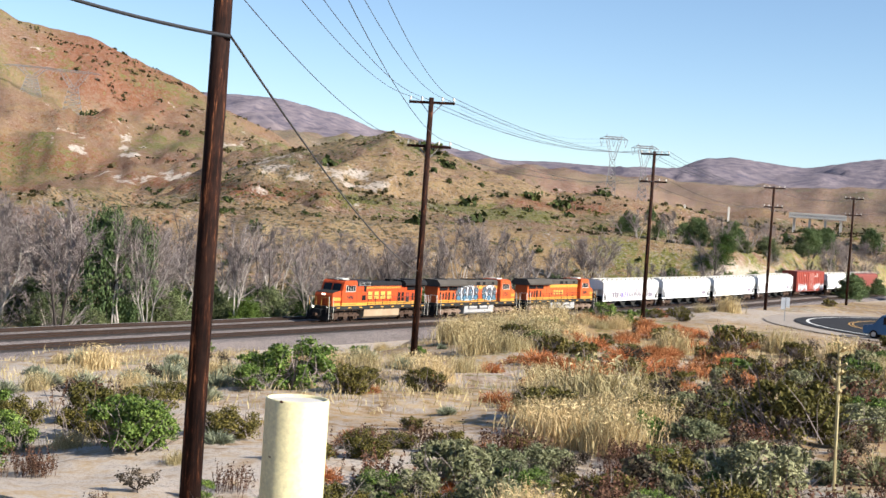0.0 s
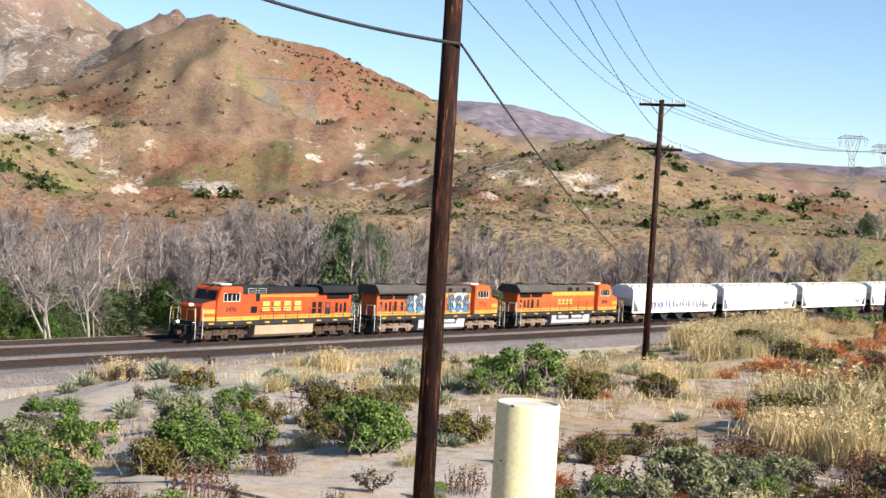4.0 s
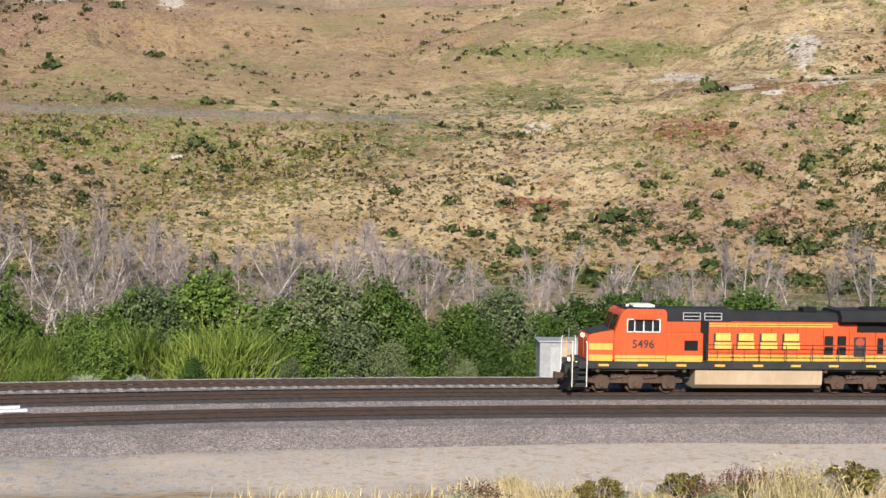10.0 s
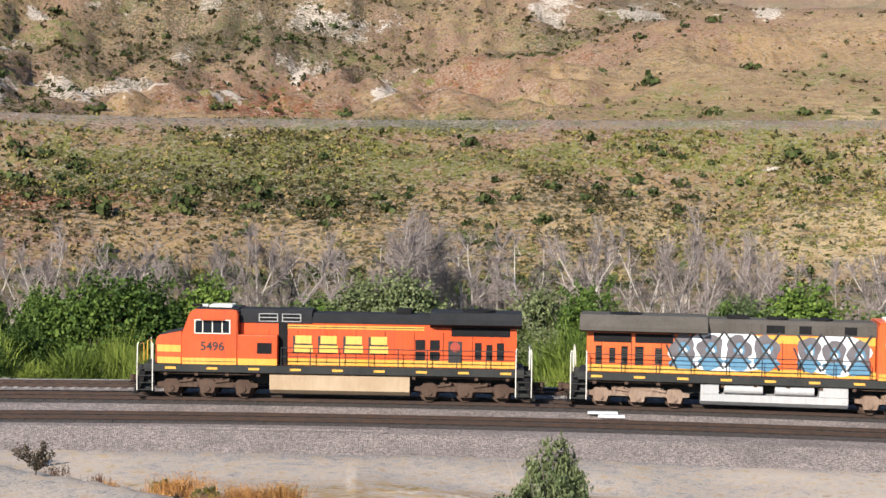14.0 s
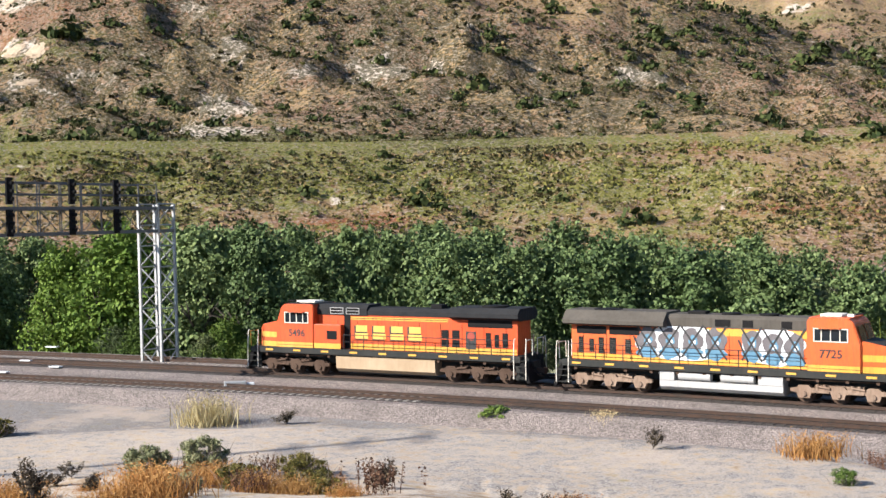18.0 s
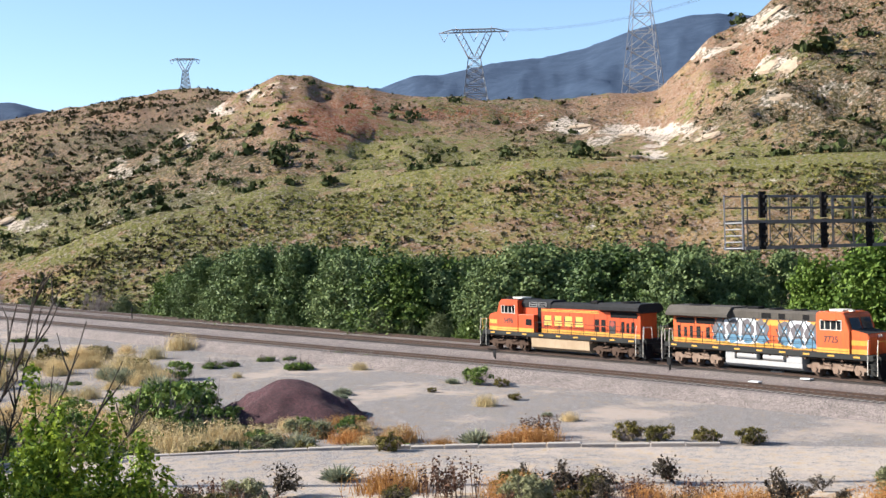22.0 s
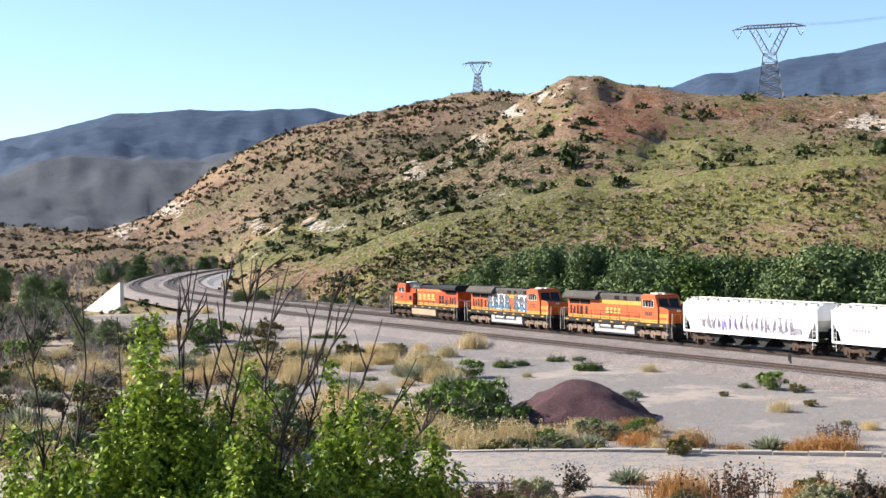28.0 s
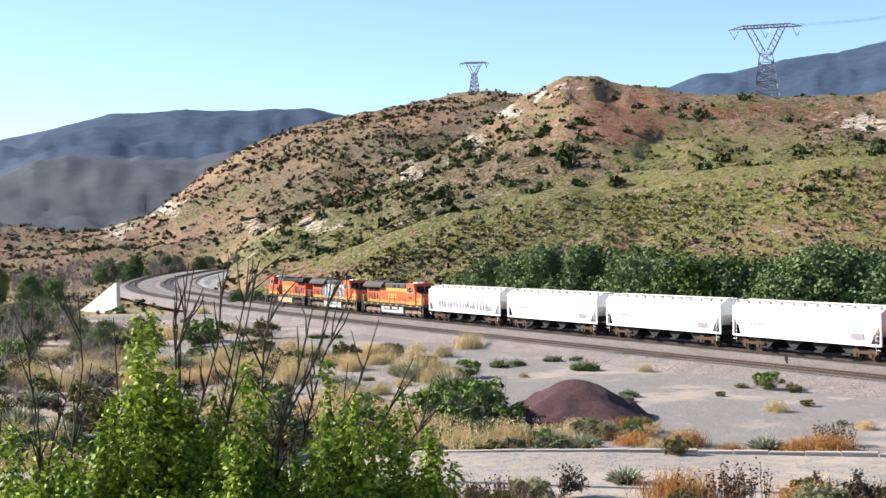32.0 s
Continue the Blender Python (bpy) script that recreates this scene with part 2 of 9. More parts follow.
def ground_z(az, r, rough=True):
    """Height of the ground at a heading and distance from the camera's foot."""
    az, r = np.broadcast_arrays(np.asarray(az, float), np.asarray(r, float))
    x, y = np.sin(np.radians(az)) * r, np.cos(np.radians(az)) * r
    zr = rail_z(x)
    flat = zr - 0.95
    fin = FLAT_IN(az)
    side = np.clip((az + 12) / 16, 0, 1)          # 0: terrace side, 1: brushy slope side
    # slope with bushes
    z25 = np.interp(az, [-10, 20, 50, 70, 90, 110], [-7.0, -7.4, -6.2, -5.4, -5.0, -4.6])
    z70 = np.interp(az, [-10, 20, 45, 60, 75, 90, 110], [-9.5, -10.4, -10.6, -9.2, -7.6, -7.2, -6.6])
    r70 = np.minimum(fin * 0.74, 75)
    r85 = np.maximum(r70 + 1, fin - 18)
    z85 = z70 + (flat - z70) * (r85 - r70) / (fin - r70) * np.interp(az, [84, 95], [1, 0.1])

    def pieces(stops):
        out = stops[0][1] + 0 * r
        for (ra, za), (rb, zb) in zip(stops[:-1], stops[1:]):
            u = np.clip((r - ra) / np.maximum(rb - ra, 0.01), 0, 1)
            out = np.where(r > ra, za + (zb - za) * u, out)
        return out
    zero = 0.0 * r
    slope = pieces([(zero, zero - 1.7), (zero + 3, zero - 1.75), (zero + 8, zero - 2.25), (zero + 25, z25), (r70, z70), (r85, z85), (fin, flat), (fin + 1, flat)])
    te = TERRACE(az)
    terr = pieces([(zero, zero - 1.7), (zero + 3, zero - 1.8), (zero + 9, zero - 3.4), (np.maximum(te - 17, 10), zero - 8.1), (np.maximum(te - 12, 10.5), zero - 8.5), (te, zero - 8.55), (te + 0.6, zero - 8.75), (np.maximum(te + 4.5, fin), flat), (fin + 6, flat)])
    z = terr * (1 - side) + slope * side
    # levelled pad of the road bend
    rx, ry = 148.0 * math.sin(math.radians(117.2)), 148.0 * math.cos(math.radians(117.2))
    pad = np.clip((40 - np.hypot(x - rx, y - ry)) / 6, 0, 1)
    # river flat behind the tracks
    rt = track_r(az)
    behind = np.clip((r - rt - 11) / 8, 0, 1)
    z = np.where(r > rt, flat - 1.1 * behind * (3 - 2 * behind) * behind, z)
    # ridges one behind another
    foot = np.maximum(rt + 55, np.interp(az, [-100, -88, -80, -60, -30, 0, 30, 60, 75, 90, 110], [262, 268, 250, 236, 226, 222, 226, 232, 248, 268, 280]))
    foot = np.minimum(foot, 285)
    pr, pz = foot, flat - 1.1
    hills = z
    for k, (rk, tab) in enumerate(RIDGES):
        zk = rk * np.tan(np.radians(tab(az)))
        u = np.clip((r - pr) / (rk - pr), 0, 1)
        if k == 0:
            seg = pz + (zk - pz) * u ** 1.15
        else:
            dip = 0.30 * np.maximum(np.minimum(pz, zk) + 12, 0) * np.sin(np.pi * np.minimum(u * 1.0, 1)) ** 1.0 * (0.35 if k == 1 else 1.0)
            seg = pz + (zk - pz) * (u * u * (1.6 - 0.6 * u)) - dip * (1 - u) ** 0.5
        hills = np.where(r > pr, seg, hills)
        pr, pz = rk + 0 * r, zk
    z = np.where(r > foot, hills, z)
    z = np.where(r > RIDGES[-1][0], pz - (r - RIDGES[-1][0]) * 0.5, z)
    bowl = np.clip((az + 104) / 4, 0, 1) * np.clip((-88.0 - az) / 2.5, 0, 1) * np.clip((r - 235) / 15, 0, 1) * np.clip((640 - r) / 60, 0, 1)
    cap = np.interp(r, [235, 300, 400, 450, 500, 640], [-8.4, -7.9, -7.0, -5.8, -4.4, -2.0])
    if rough:
        w = np.clip((r - foot) / 55, 0, 1)
        big = fbm(x, y, 90, 5) * 9 * np.clip((r - foot) / 300, 0, 1.6) + fbm(x, y, 260, 5, True) * np.clip((r - 480) / 700, 0, 1.5) * 24
        near = np.zeros_like(r)
        for rk, _ in RIDGES:
            near = np.maximum(near, np.exp(-((r - rk) / (rk * 0.07)) ** 2))
        bench = np.exp(-((r - 300) / 16.0) ** 2) * np.clip((az + 68) / 8, 0, 1) * np.clip((56 - az) / 8, 0, 1)
        z = z + big * w * (1 - 0.85 * near) * (1 - bench)
        gul = np.minimum(fbm(x, y, 44, 4, True), 0.25) * 8.5 * w * np.clip(1.4 - r / 900, 0.3, 1) * (1 - bench)
        z = z + gul
        z = z + fbm(x, y, 15, 4) * 2.0 * w * (1 - bench)
        bad = np.clip((az + 21) / 3, 0, 1) * np.clip((7 - az) / 3, 0, 1) + np.clip((az + 61) / 3, 0, 1) * np.clip((-18 - az) / 3, 0, 1) * 0.7 + np.clip((az - 56) / 4, 0, 1) * np.clip((90 - az) / 4, 0, 1) * 0.6
        z = z + fbm(x, y, 36, 4, True) * 13 * bad * np.clip((r - 312) / 60, 0, 1) * (1 - 0.8 * near) * np.clip(1.6 - r / 1500, 0.2, 1)
        crag = np.clip((az - 52) / 4, 0, 1) * np.clip((75 - az) / 4, 0, 1) * np.clip((r - 1030) / 80, 0, 1) * np.clip((1690 - r) / 60, 0, 1)
        z = z + (fbm(x, y, 150, 6, True) * 48 + fbm(x, y, 30, 4, True) * 9) * crag
        on_flat = np.clip((r - fin) / 6, 0, 1) * (r < rt + 10)
        near_amp = np.where(side > 0.5, 0.55, np.where(r > te - 12, 0.07, 0.4)) * (1 - on_flat * 0.9) * np.clip(r / 9, 0.1, 1)
        z = z + (fbm(x, y, 6.0, 4) * near_amp) * (1 - w)
    z = z * (1 - bowl) + np.minimum(z, cap) * bowl
    # the valley stays open where the line comes in: the bank lies lower than the rails as seen over it
    inlet = np.clip((az - 100) / 4, 0, 1)
    level = flat - 0.3 + np.clip((r - rt - 24) / 60, 0, 1) ** 1.5 * 30 + np.maximum(r - rt - 84, 0)
    z = np.where(r > rt - 20, z * (1 - inlet) + np.minimum(z, level) * inlet, z)
    bank = np.clip((az - 84) / 6, 0, 1) * (r < rt - 9)
    fall = rail_z(np.sin(np.radians(az)) * rt) / rt - 0.0065
    z = z * (1 - bank) + np.minimum(z, fall * np.maximum(r, 45.0)) * bank
    return z * (1 - pad) - 7.15 * pad


def ground_at(x, y):
    return float(ground_z(math.degrees(math.atan2(x, y)), math.hypot(x, y)))
# ---- ground: one sheet from the camera's foot to the far mountains ----
def ground_material():
    m, n, l, b = mat("ground", 0.95)
    b.inputs["Specular IOR Level"].default_value = 0.1

    def layer(name):
        c = n.new("ShaderNodeVertexColor")
        c.layer_name = name
        q = n.new("ShaderNodeSeparateColor")
        l.new(c.outputs["Color"], q.inputs[0])
        return q.outputs[0], q.outputs[1], q.outputs[2], c.outputs["Alpha"]
    green_w, rock_w, red_w, lilac_haze_w = layer("cover")
    sand_w, gravel_w, haze_w, hs = layer("soil")
    brush_w, brown_w, straw_w, _ = layer("growth")
    fine = noise_node(n, l, 1.5, 6, 0.75)
    mid = noise_node(n, l, 0.22, 7, 0.72)
    wide = noise_node(n, l, 0.03, 6, 0.68)
    vfine = noise_node(n, l, 14, 3, 0.7)
    tuft = noise_node(n, l, 0.8, 4, 0.62)
    patch = noise_node(n, l, 0.10, 6, 0.70)
    crag = mix_node(n, l, 0.5, noise_node(n, l, 0.16, 9, 0.74), noise_node(n, l, 0.035, 9, 0.72))

    def mask(w, src, soft=0.12):
        # w is the share of the ground that is covered
        e = n.new("ShaderNodeMapRange")
        e.clamp = False
        e.inputs[1].default_value, e.inputs[2].default_value = 0.38, 0.62
        l.new(src, e.inputs[0])
        a = n.new("ShaderNodeMath"); a.operation = "ADD"
        l.new(w, a.inputs[0]); l.new(e.outputs[0], a.inputs[1])
        r = n.new("ShaderNodeMapRange")
        r.inputs[1].default_value = 1.0 - soft
        r.inputs[2].default_value = 1.0 + soft
        l.new(a.outputs[0], r.inputs[0])
        return r.outputs[0]

    def times(f, g):
        a = n.new("ShaderNodeMath"); a.operation = "MULTIPLY"
        l.new(f, a.inputs[0])
        if isinstance(g, float):
            a.inputs[1].default_value = g
        else:
            l.new(g, a.inputs[1])
        return a.outputs[0]

    # dry grass, straw to brown, with bare soil between
    grass = ramp_node(n, l, mid, [(0.36, (0.17, 0.105, 0.055)), (0.5, (0.29, 0.19, 0.095)), (0.64, (0.45, 0.315, 0.165))])
    pale = ramp_node(n, l, tuft, [(0.36, (0.36, 0.255, 0.125)), (0.62, (0.66, 0.50, 0.28))])
    col = mix_node(n, l, mask(straw_w, patch, 0.3), grass, pale)
    brown = ramp_node(n, l, fine, [(0.34, (0.13, 0.072, 0.045)), (0.52, (0.26, 0.155, 0.098)), (0.68, (0.40, 0.265, 0.18))])
    col = mix_node(n, l, mask(brown_w, patch, 0.2), col, brown)
    red = ramp_node(n, l, fine, [(0.34, (0.12, 0.040, 0.020)), (0.66, (0.34, 0.135, 0.065))])
    col = mix_node(n, l, mask(red_w, mid, 0.2), col, red)
    green = ramp_node(n, l, tuft, [(0.34, (0.055, 0.066, 0.014)), (0.5, (0.15, 0.155, 0.036)), (0.66, (0.30, 0.265, 0.085))])
    col = mix_node(n, l, times(mask(green_w, mid, 0.16), 0.92), col, green)
    # broken pale rock with dark joints
    rock = ramp_node(n, l, crag, [(0.36, (0.26, 0.195, 0.15)), (0.46, (0.52, 0.43, 0.35)), (0.58, (0.60, 0.515, 0.43))])
    rock = mix_node(n, l, ramp_node(n, l, fine, [(0.36, (0.75,) * 3), (0.46, (0, 0, 0))]), rock, (0.15, 0.11, 0.085))
    col = mix_node(n, l, mask(rock_w, crag, 0.07), col, rock)
    # tufts and low scrub with clear edges, thicker where the growth is
    dark = ramp_node(n, l, fine, [(0.36, (0.020, 0.020, 0.008)), (0.56, (0.060, 0.055, 0.022)), (0.68, (0.11, 0.090, 0.042))])
    col = mix_node(n, l, times(times(mask(brush_w, tuft, 0.10), hs), 0.86), col, dark)
    # pale bare specks of soil
    speck = ramp_node(n, l, noise_node(n, l, 0.55, 5, 0.7), [(0.57, (0, 0, 0)), (0.63, (0.4,) * 3)])
    col = mix_node(n, l, times(speck, hs), col, (0.40, 0.31, 0.215))
    sand = ramp_node(n, l, fine, [(0.25, (0.37, 0.30, 0.245)), (0.5, (0.47, 0.395, 0.325)), (0.75, (0.57, 0.50, 0.43))])
    sand = mix_node(n, l, ramp_node(n, l, mid, [(0.4, (0, 0, 0)), (0.7, (0.4,) * 3)]), sand, (0.36, 0.32, 0.285))
    sand = mix_node(n, l, ramp_node(n, l, vfine, [(0.36, (0.6,) * 3), (0.46, (0, 0, 0))]), sand, (0.20, 0.165, 0.14))
    col = mix_node(n, l, mask(sand_w, fine, 0.4), col, sand)
    gravel = ramp_node(n, l, vfine, [(0.34, (0.07, 0.062, 0.06)), (0.5, (0.185, 0.17, 0.163)), (0.66, (0.36, 0.335, 0.32))])
    gravel = mix_node(n, l, 1.0, gravel, ramp_node(n, l, fine, [(0.38, (0.72,) * 3), (0.62, (1.2,) * 3)]), "MULTIPLY")
    gravel = mix_node(n, l, ramp_node(n, l, patch, [(0.52, (0, 0, 0)), (0.62, (0.7,) * 3)]), gravel, (0.40, 0.325, 0.27))
    col = mix_node(n, l, mask(gravel_w, fine, 0.45), col, gravel)
    # far ranges: haze painted into the colour, blue, lilac where better lit
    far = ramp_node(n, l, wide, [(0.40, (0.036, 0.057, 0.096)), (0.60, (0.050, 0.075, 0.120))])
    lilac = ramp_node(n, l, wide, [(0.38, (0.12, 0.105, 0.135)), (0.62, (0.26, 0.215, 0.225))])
    far = mix_node(n, l, lilac_haze_w, far, lilac)
    col = mix_node(n, l, haze_w, col, far)
    l.new(col, b.inputs["Base Color"])
    hsum = mix_node(n, l, 0.5, fine, mid)
    hsum = mix_node(n, l, times(hs, 0.35), hsum, crag)
    bump_node(n, l, b, hsum, 1.0, 1.8)
    bs = n.new("ShaderNodeMapRange")
    bs.inputs[3].default_value, bs.inputs[4].default_value = 0.05, 1.0
    l.new(hs, bs.inputs[0])
    l.new(bs.outputs[0], [q for q in n if q.type == "BUMP"][0].inputs["Strength"])
    return m


# what covers the slopes: heading, height angle, half width and half height in degrees
ROCK_AT = []
ROCK_AT += [(-5.3, 6.85, 1.62, 0.58), (-3.2, 6.40, 1.39, 0.35), (4.2, 7.37, 1.39, 0.69), (-9.8, 7.62, 0.92, 0.23), (7.6, 7.09, 0.92, 0.35), (-15.2, 4.03, 1.39, 0.58), (-12.5, 4.18, 1.62, 0.35), (-10.7, 5.44, 0.58, 0.46), (-18.4, 3.97, 1.39, 0.92), (-8.9, 3.88, 0.92, 0.23), (-5.9, 5.03, 1.62, 0.28), (-2.5, 4.13, 0.58, 0.35), (-6.8, 5.48, 0.92, 0.23), (-18.0, 5.62, 1.15, 0.23), (-16.4, 6.86, 0.69, 0.18), (12.8, 7.17, 0.69, 0.35), (-13.8, 5.94, 0.92, 0.18), (13.1, 1.10, 0.46, 0.42)]
ROCK_AT += [(-46.5, 7.11, 0.69, 0.69), (-48.6, 8.68, 1.15, 0.42), (-55.0, 7.10, 0.92, 0.42), (-55.0, 5.58, 0.81, 0.23), (-44.2, 6.19, 1.39, 0.42), (-40.5, 6.01, 1.04, 0.32), (-30.4, 5.48, 1.15, 0.42), (-47.2, 4.76, 1.39, 0.51), (-46.3, 3.79, 2.54, 0.23), (-48.3, 3.87, 0.69, 0.42), (-34.6, 6.08, 0.58, 0.58), (-36.6, 6.37, 0.69, 0.28), (-41.6, 7.50, 0.92, 0.23), (-24.4, 7.96, 0.92, 0.28), (-28.8, 4.97, 0.69, 0.23), (-38.6, 6.24, 0.46, 0.23)]
ROCK_AT += [(-55.4, 8.92, 1.15, 0.58), (-59.0, 4.52, 1.85, 0.42), (-55.0, 7.22, 1.15, 0.58), (-57.3, 7.76, 1.39, 0.28), (-60.1, 3.75, 0.92, 0.35), (-61.3, 4.70, 1.39, 0.32), (-54.8, 5.62, 0.69, 0.28), (-62.4, 4.28, 0.69, 0.23)]
ROCK_AT += [(-74.8, 6.98, 0.69, 0.23), (-76.0, 6.56, 0.69, 0.23), (-77.4, 5.92, 0.69, 0.32), (-78.8, 4.81, 0.58, 0.35), (-80.0, 3.91, 0.46, 0.32), (-81.3, 3.59, 0.69, 0.35), (-85.3, 1.60, 0.69, 0.35), (-91.4, 2.28, 0.92, 0.42), (-93.1, 1.51, 0.92, 0.42), (-87.6, 1.41, 0.58, 0.28), (-63.2, 4.92, 0.92, 0.32)]
ROCK_AT += [(63.8, 2.51, 0.92, 0.46), (65.0, 2.46, 1.39, 0.46), (67.1, 1.88, 1.15, 0.81), (68.3, 1.03, 0.46, 0.46), (69.2, 0.27, 0.92, 0.28), (72.3, 0.55, 0.92, 0.32), (77.9, 2.44, 1.15, 0.18), (78.8, 1.00, 0.92, 0.18), (69.9, 2.04, 0.46, 0.28), (60.8, -1.78, 1.15, 0.46), (58.5, -0.76, 0.69, 0.23), (80.4, 1.19, 0.92, 0.23), (75.6, 1.98, 0.92, 0.18), (57.5, 6.49, 1.39, 0.58), (63.5, 4.88, 1.39, 0.69), (60.7, 5.38, 1.85, 0.92)]
ROCK_AT += [(85.0, 1.78, 1.62, 0.32), (87.0, 1.80, 1.85, 0.32), (88.2, 1.42, 1.62, 0.21), (77.9, 2.36, 0.69, 0.18), (78.7, 2.02, 0.69, 0.18), (78.5, 0.88, 0.69, 0.23), (82.4, 2.66, 0.92, 0.14), (76.0, 2.03, 0.92, 0.14)]
ROCK_AT += [(33.4, 4.38, 1.62, 0.28), (36.5, 3.87, 2.08, 0.18), (27.4, 2.45, 0.81, 0.28), (38.0, 5.39, 0.69, 0.69), (39.0, 4.39, 2.31, 0.14), (43.3, 7.32, 1.39, 0.35), (46.1, 5.34, 1.15, 0.46)]
RED_AT = []
RED_AT += [(-6.8, 3.44, 2.54, 0.32), (-16.0, -0.28, 6.24, 0.37), (14.6, 0.98, 1.39, 0.18)]
RED_AT += [(-28.0, 2.68, 1.39, 0.35), (-39.2, 2.43, 1.15, 0.23), (-34.4, 2.53, 0.92, 0.28), (-24.5, 0.09, 3.46, 0.28), (-42.3, -0.03, 2.31, 0.23)]
RED_AT += [(71.5, 0.51, 2.77, 0.92), (67.7, 3.53, 2.31, 0.46), (78.1, 5.39, 2.77, 1.39), (73.1, 1.51, 3.70, 0.69)]
RED_AT += [(83.4, 0.91, 5.77, 0.23), (96.1, 1.12, 2.31, 0.23), (75.2, 1.30, 1.62, 0.35)]
RED_AT += [(-68.3, 5.71, 2.08, 0.28), (-65.3, 5.46, 1.39, 0.28), (-84.4, 3.08, 0.92, 0.69), (-72.8, 5.32, 1.85, 0.92)]
RED_AT += [(27.6, -0.88, 1.39, 0.32), (34.0, 2.32, 1.85, 0.46), (39.2, 3.95, 4.62, 0.23)]
GREEN_AT = []
GREEN_AT += [(0.1, 2.69, 2.77, 0.28), (-5.9, 1.04, 5.77, 0.69), (3.3, 1.26, 4.16, 0.46)]
GREEN_AT += [(-68.4, 4.03, 4.62, 0.92), (-71.8, 1.86, 5.77, 0.69), (-79.8, 1.14, 4.62, 0.51), (-64.4, 3.87, 1.85, 0.69), (-84.0, 0.54, 3.46, 0.46)]
GREEN_AT += [(-58.5, 3.01, 5.77, 0.32)]
GREEN_AT += [(-50.5, 3.40, 5.77, 0.23), (-38.4, 3.12, 6.93, 0.23), (-26.7, 2.85, 6.93, 0.28), (-38.4, 1.60, 9.24, 0.58)]
GREEN_AT += [(63.2, 1.44, 2.77, 0.69), (66.0, 0.44, 2.08, 0.58)]
GREEN_AT += [(31.7, 5.40, 5.77, 0.32), (44.2, 5.31, 1.39, 0.35), (26.9, 3.54, 2.77, 0.37)]
GREEN_AT += [(93.8, 0.66, 3.23, 0.18), (87.3, 0.80, 1.39, 0.16)]
DARK_AT = []
DARK_AT += [(-16.7, -0.88, 3.70, 0.32), (-8.2, 6.03, 4.62, 0.69), (-14.9, 5.03, 3.46, 0.46), (0.1, 2.76, 3.70, 0.21)]
DARK_AT += [(-77.9, 4.09, 3.46, 1.04), (-75.6, 4.15, 1.62, 0.69), (-82.1, 2.57, 2.77, 0.58)]
DARK_AT += [(32.0, -1.81, 3.46, 0.58), (39.3, -1.91, 3.46, 0.58), (47.4, -0.81, 3.46, 0.69), (56.3, -0.14, 3.46, 1.15), (50.3, 0.18, 1.85, 0.46)]
DARK_AT += [(-27.7, 6.26, 6.93, 1.39), (-35.7, 4.97, 4.62, 0.69), (-51.6, 4.80, 3.46, 0.92), (-43.4, 7.64, 3.46, 0.69)]
DARK_AT += [(-14.0, 0.50, 6.0, 0.90), (-7.0, -0.30, 4.5, 0.60), (6.0, -0.2, 4.0, 0.5)]
DARK_AT += [(64.1, 0.57, 2.77, 0.69)]


def on_hill(az, el):
    """Distance at which the slope is met along a heading and height angle."""
    rr = np.concatenate([np.arange(150, 700, 2.0), np.arange(700, 1800, 6.0)])
    z = ground_z(np.full_like(rr, az), rr)
    hit = np.nonzero(np.degrees(np.arctan2(z, rr)) >= el)[0]
    return float(rr[hit[0]]) if len(hit) else None




def win(az, lo, hi, soft=2.0):
    return np.clip((az - lo) / soft, 0, 1) * np.clip((hi - az) / soft, 0, 1)


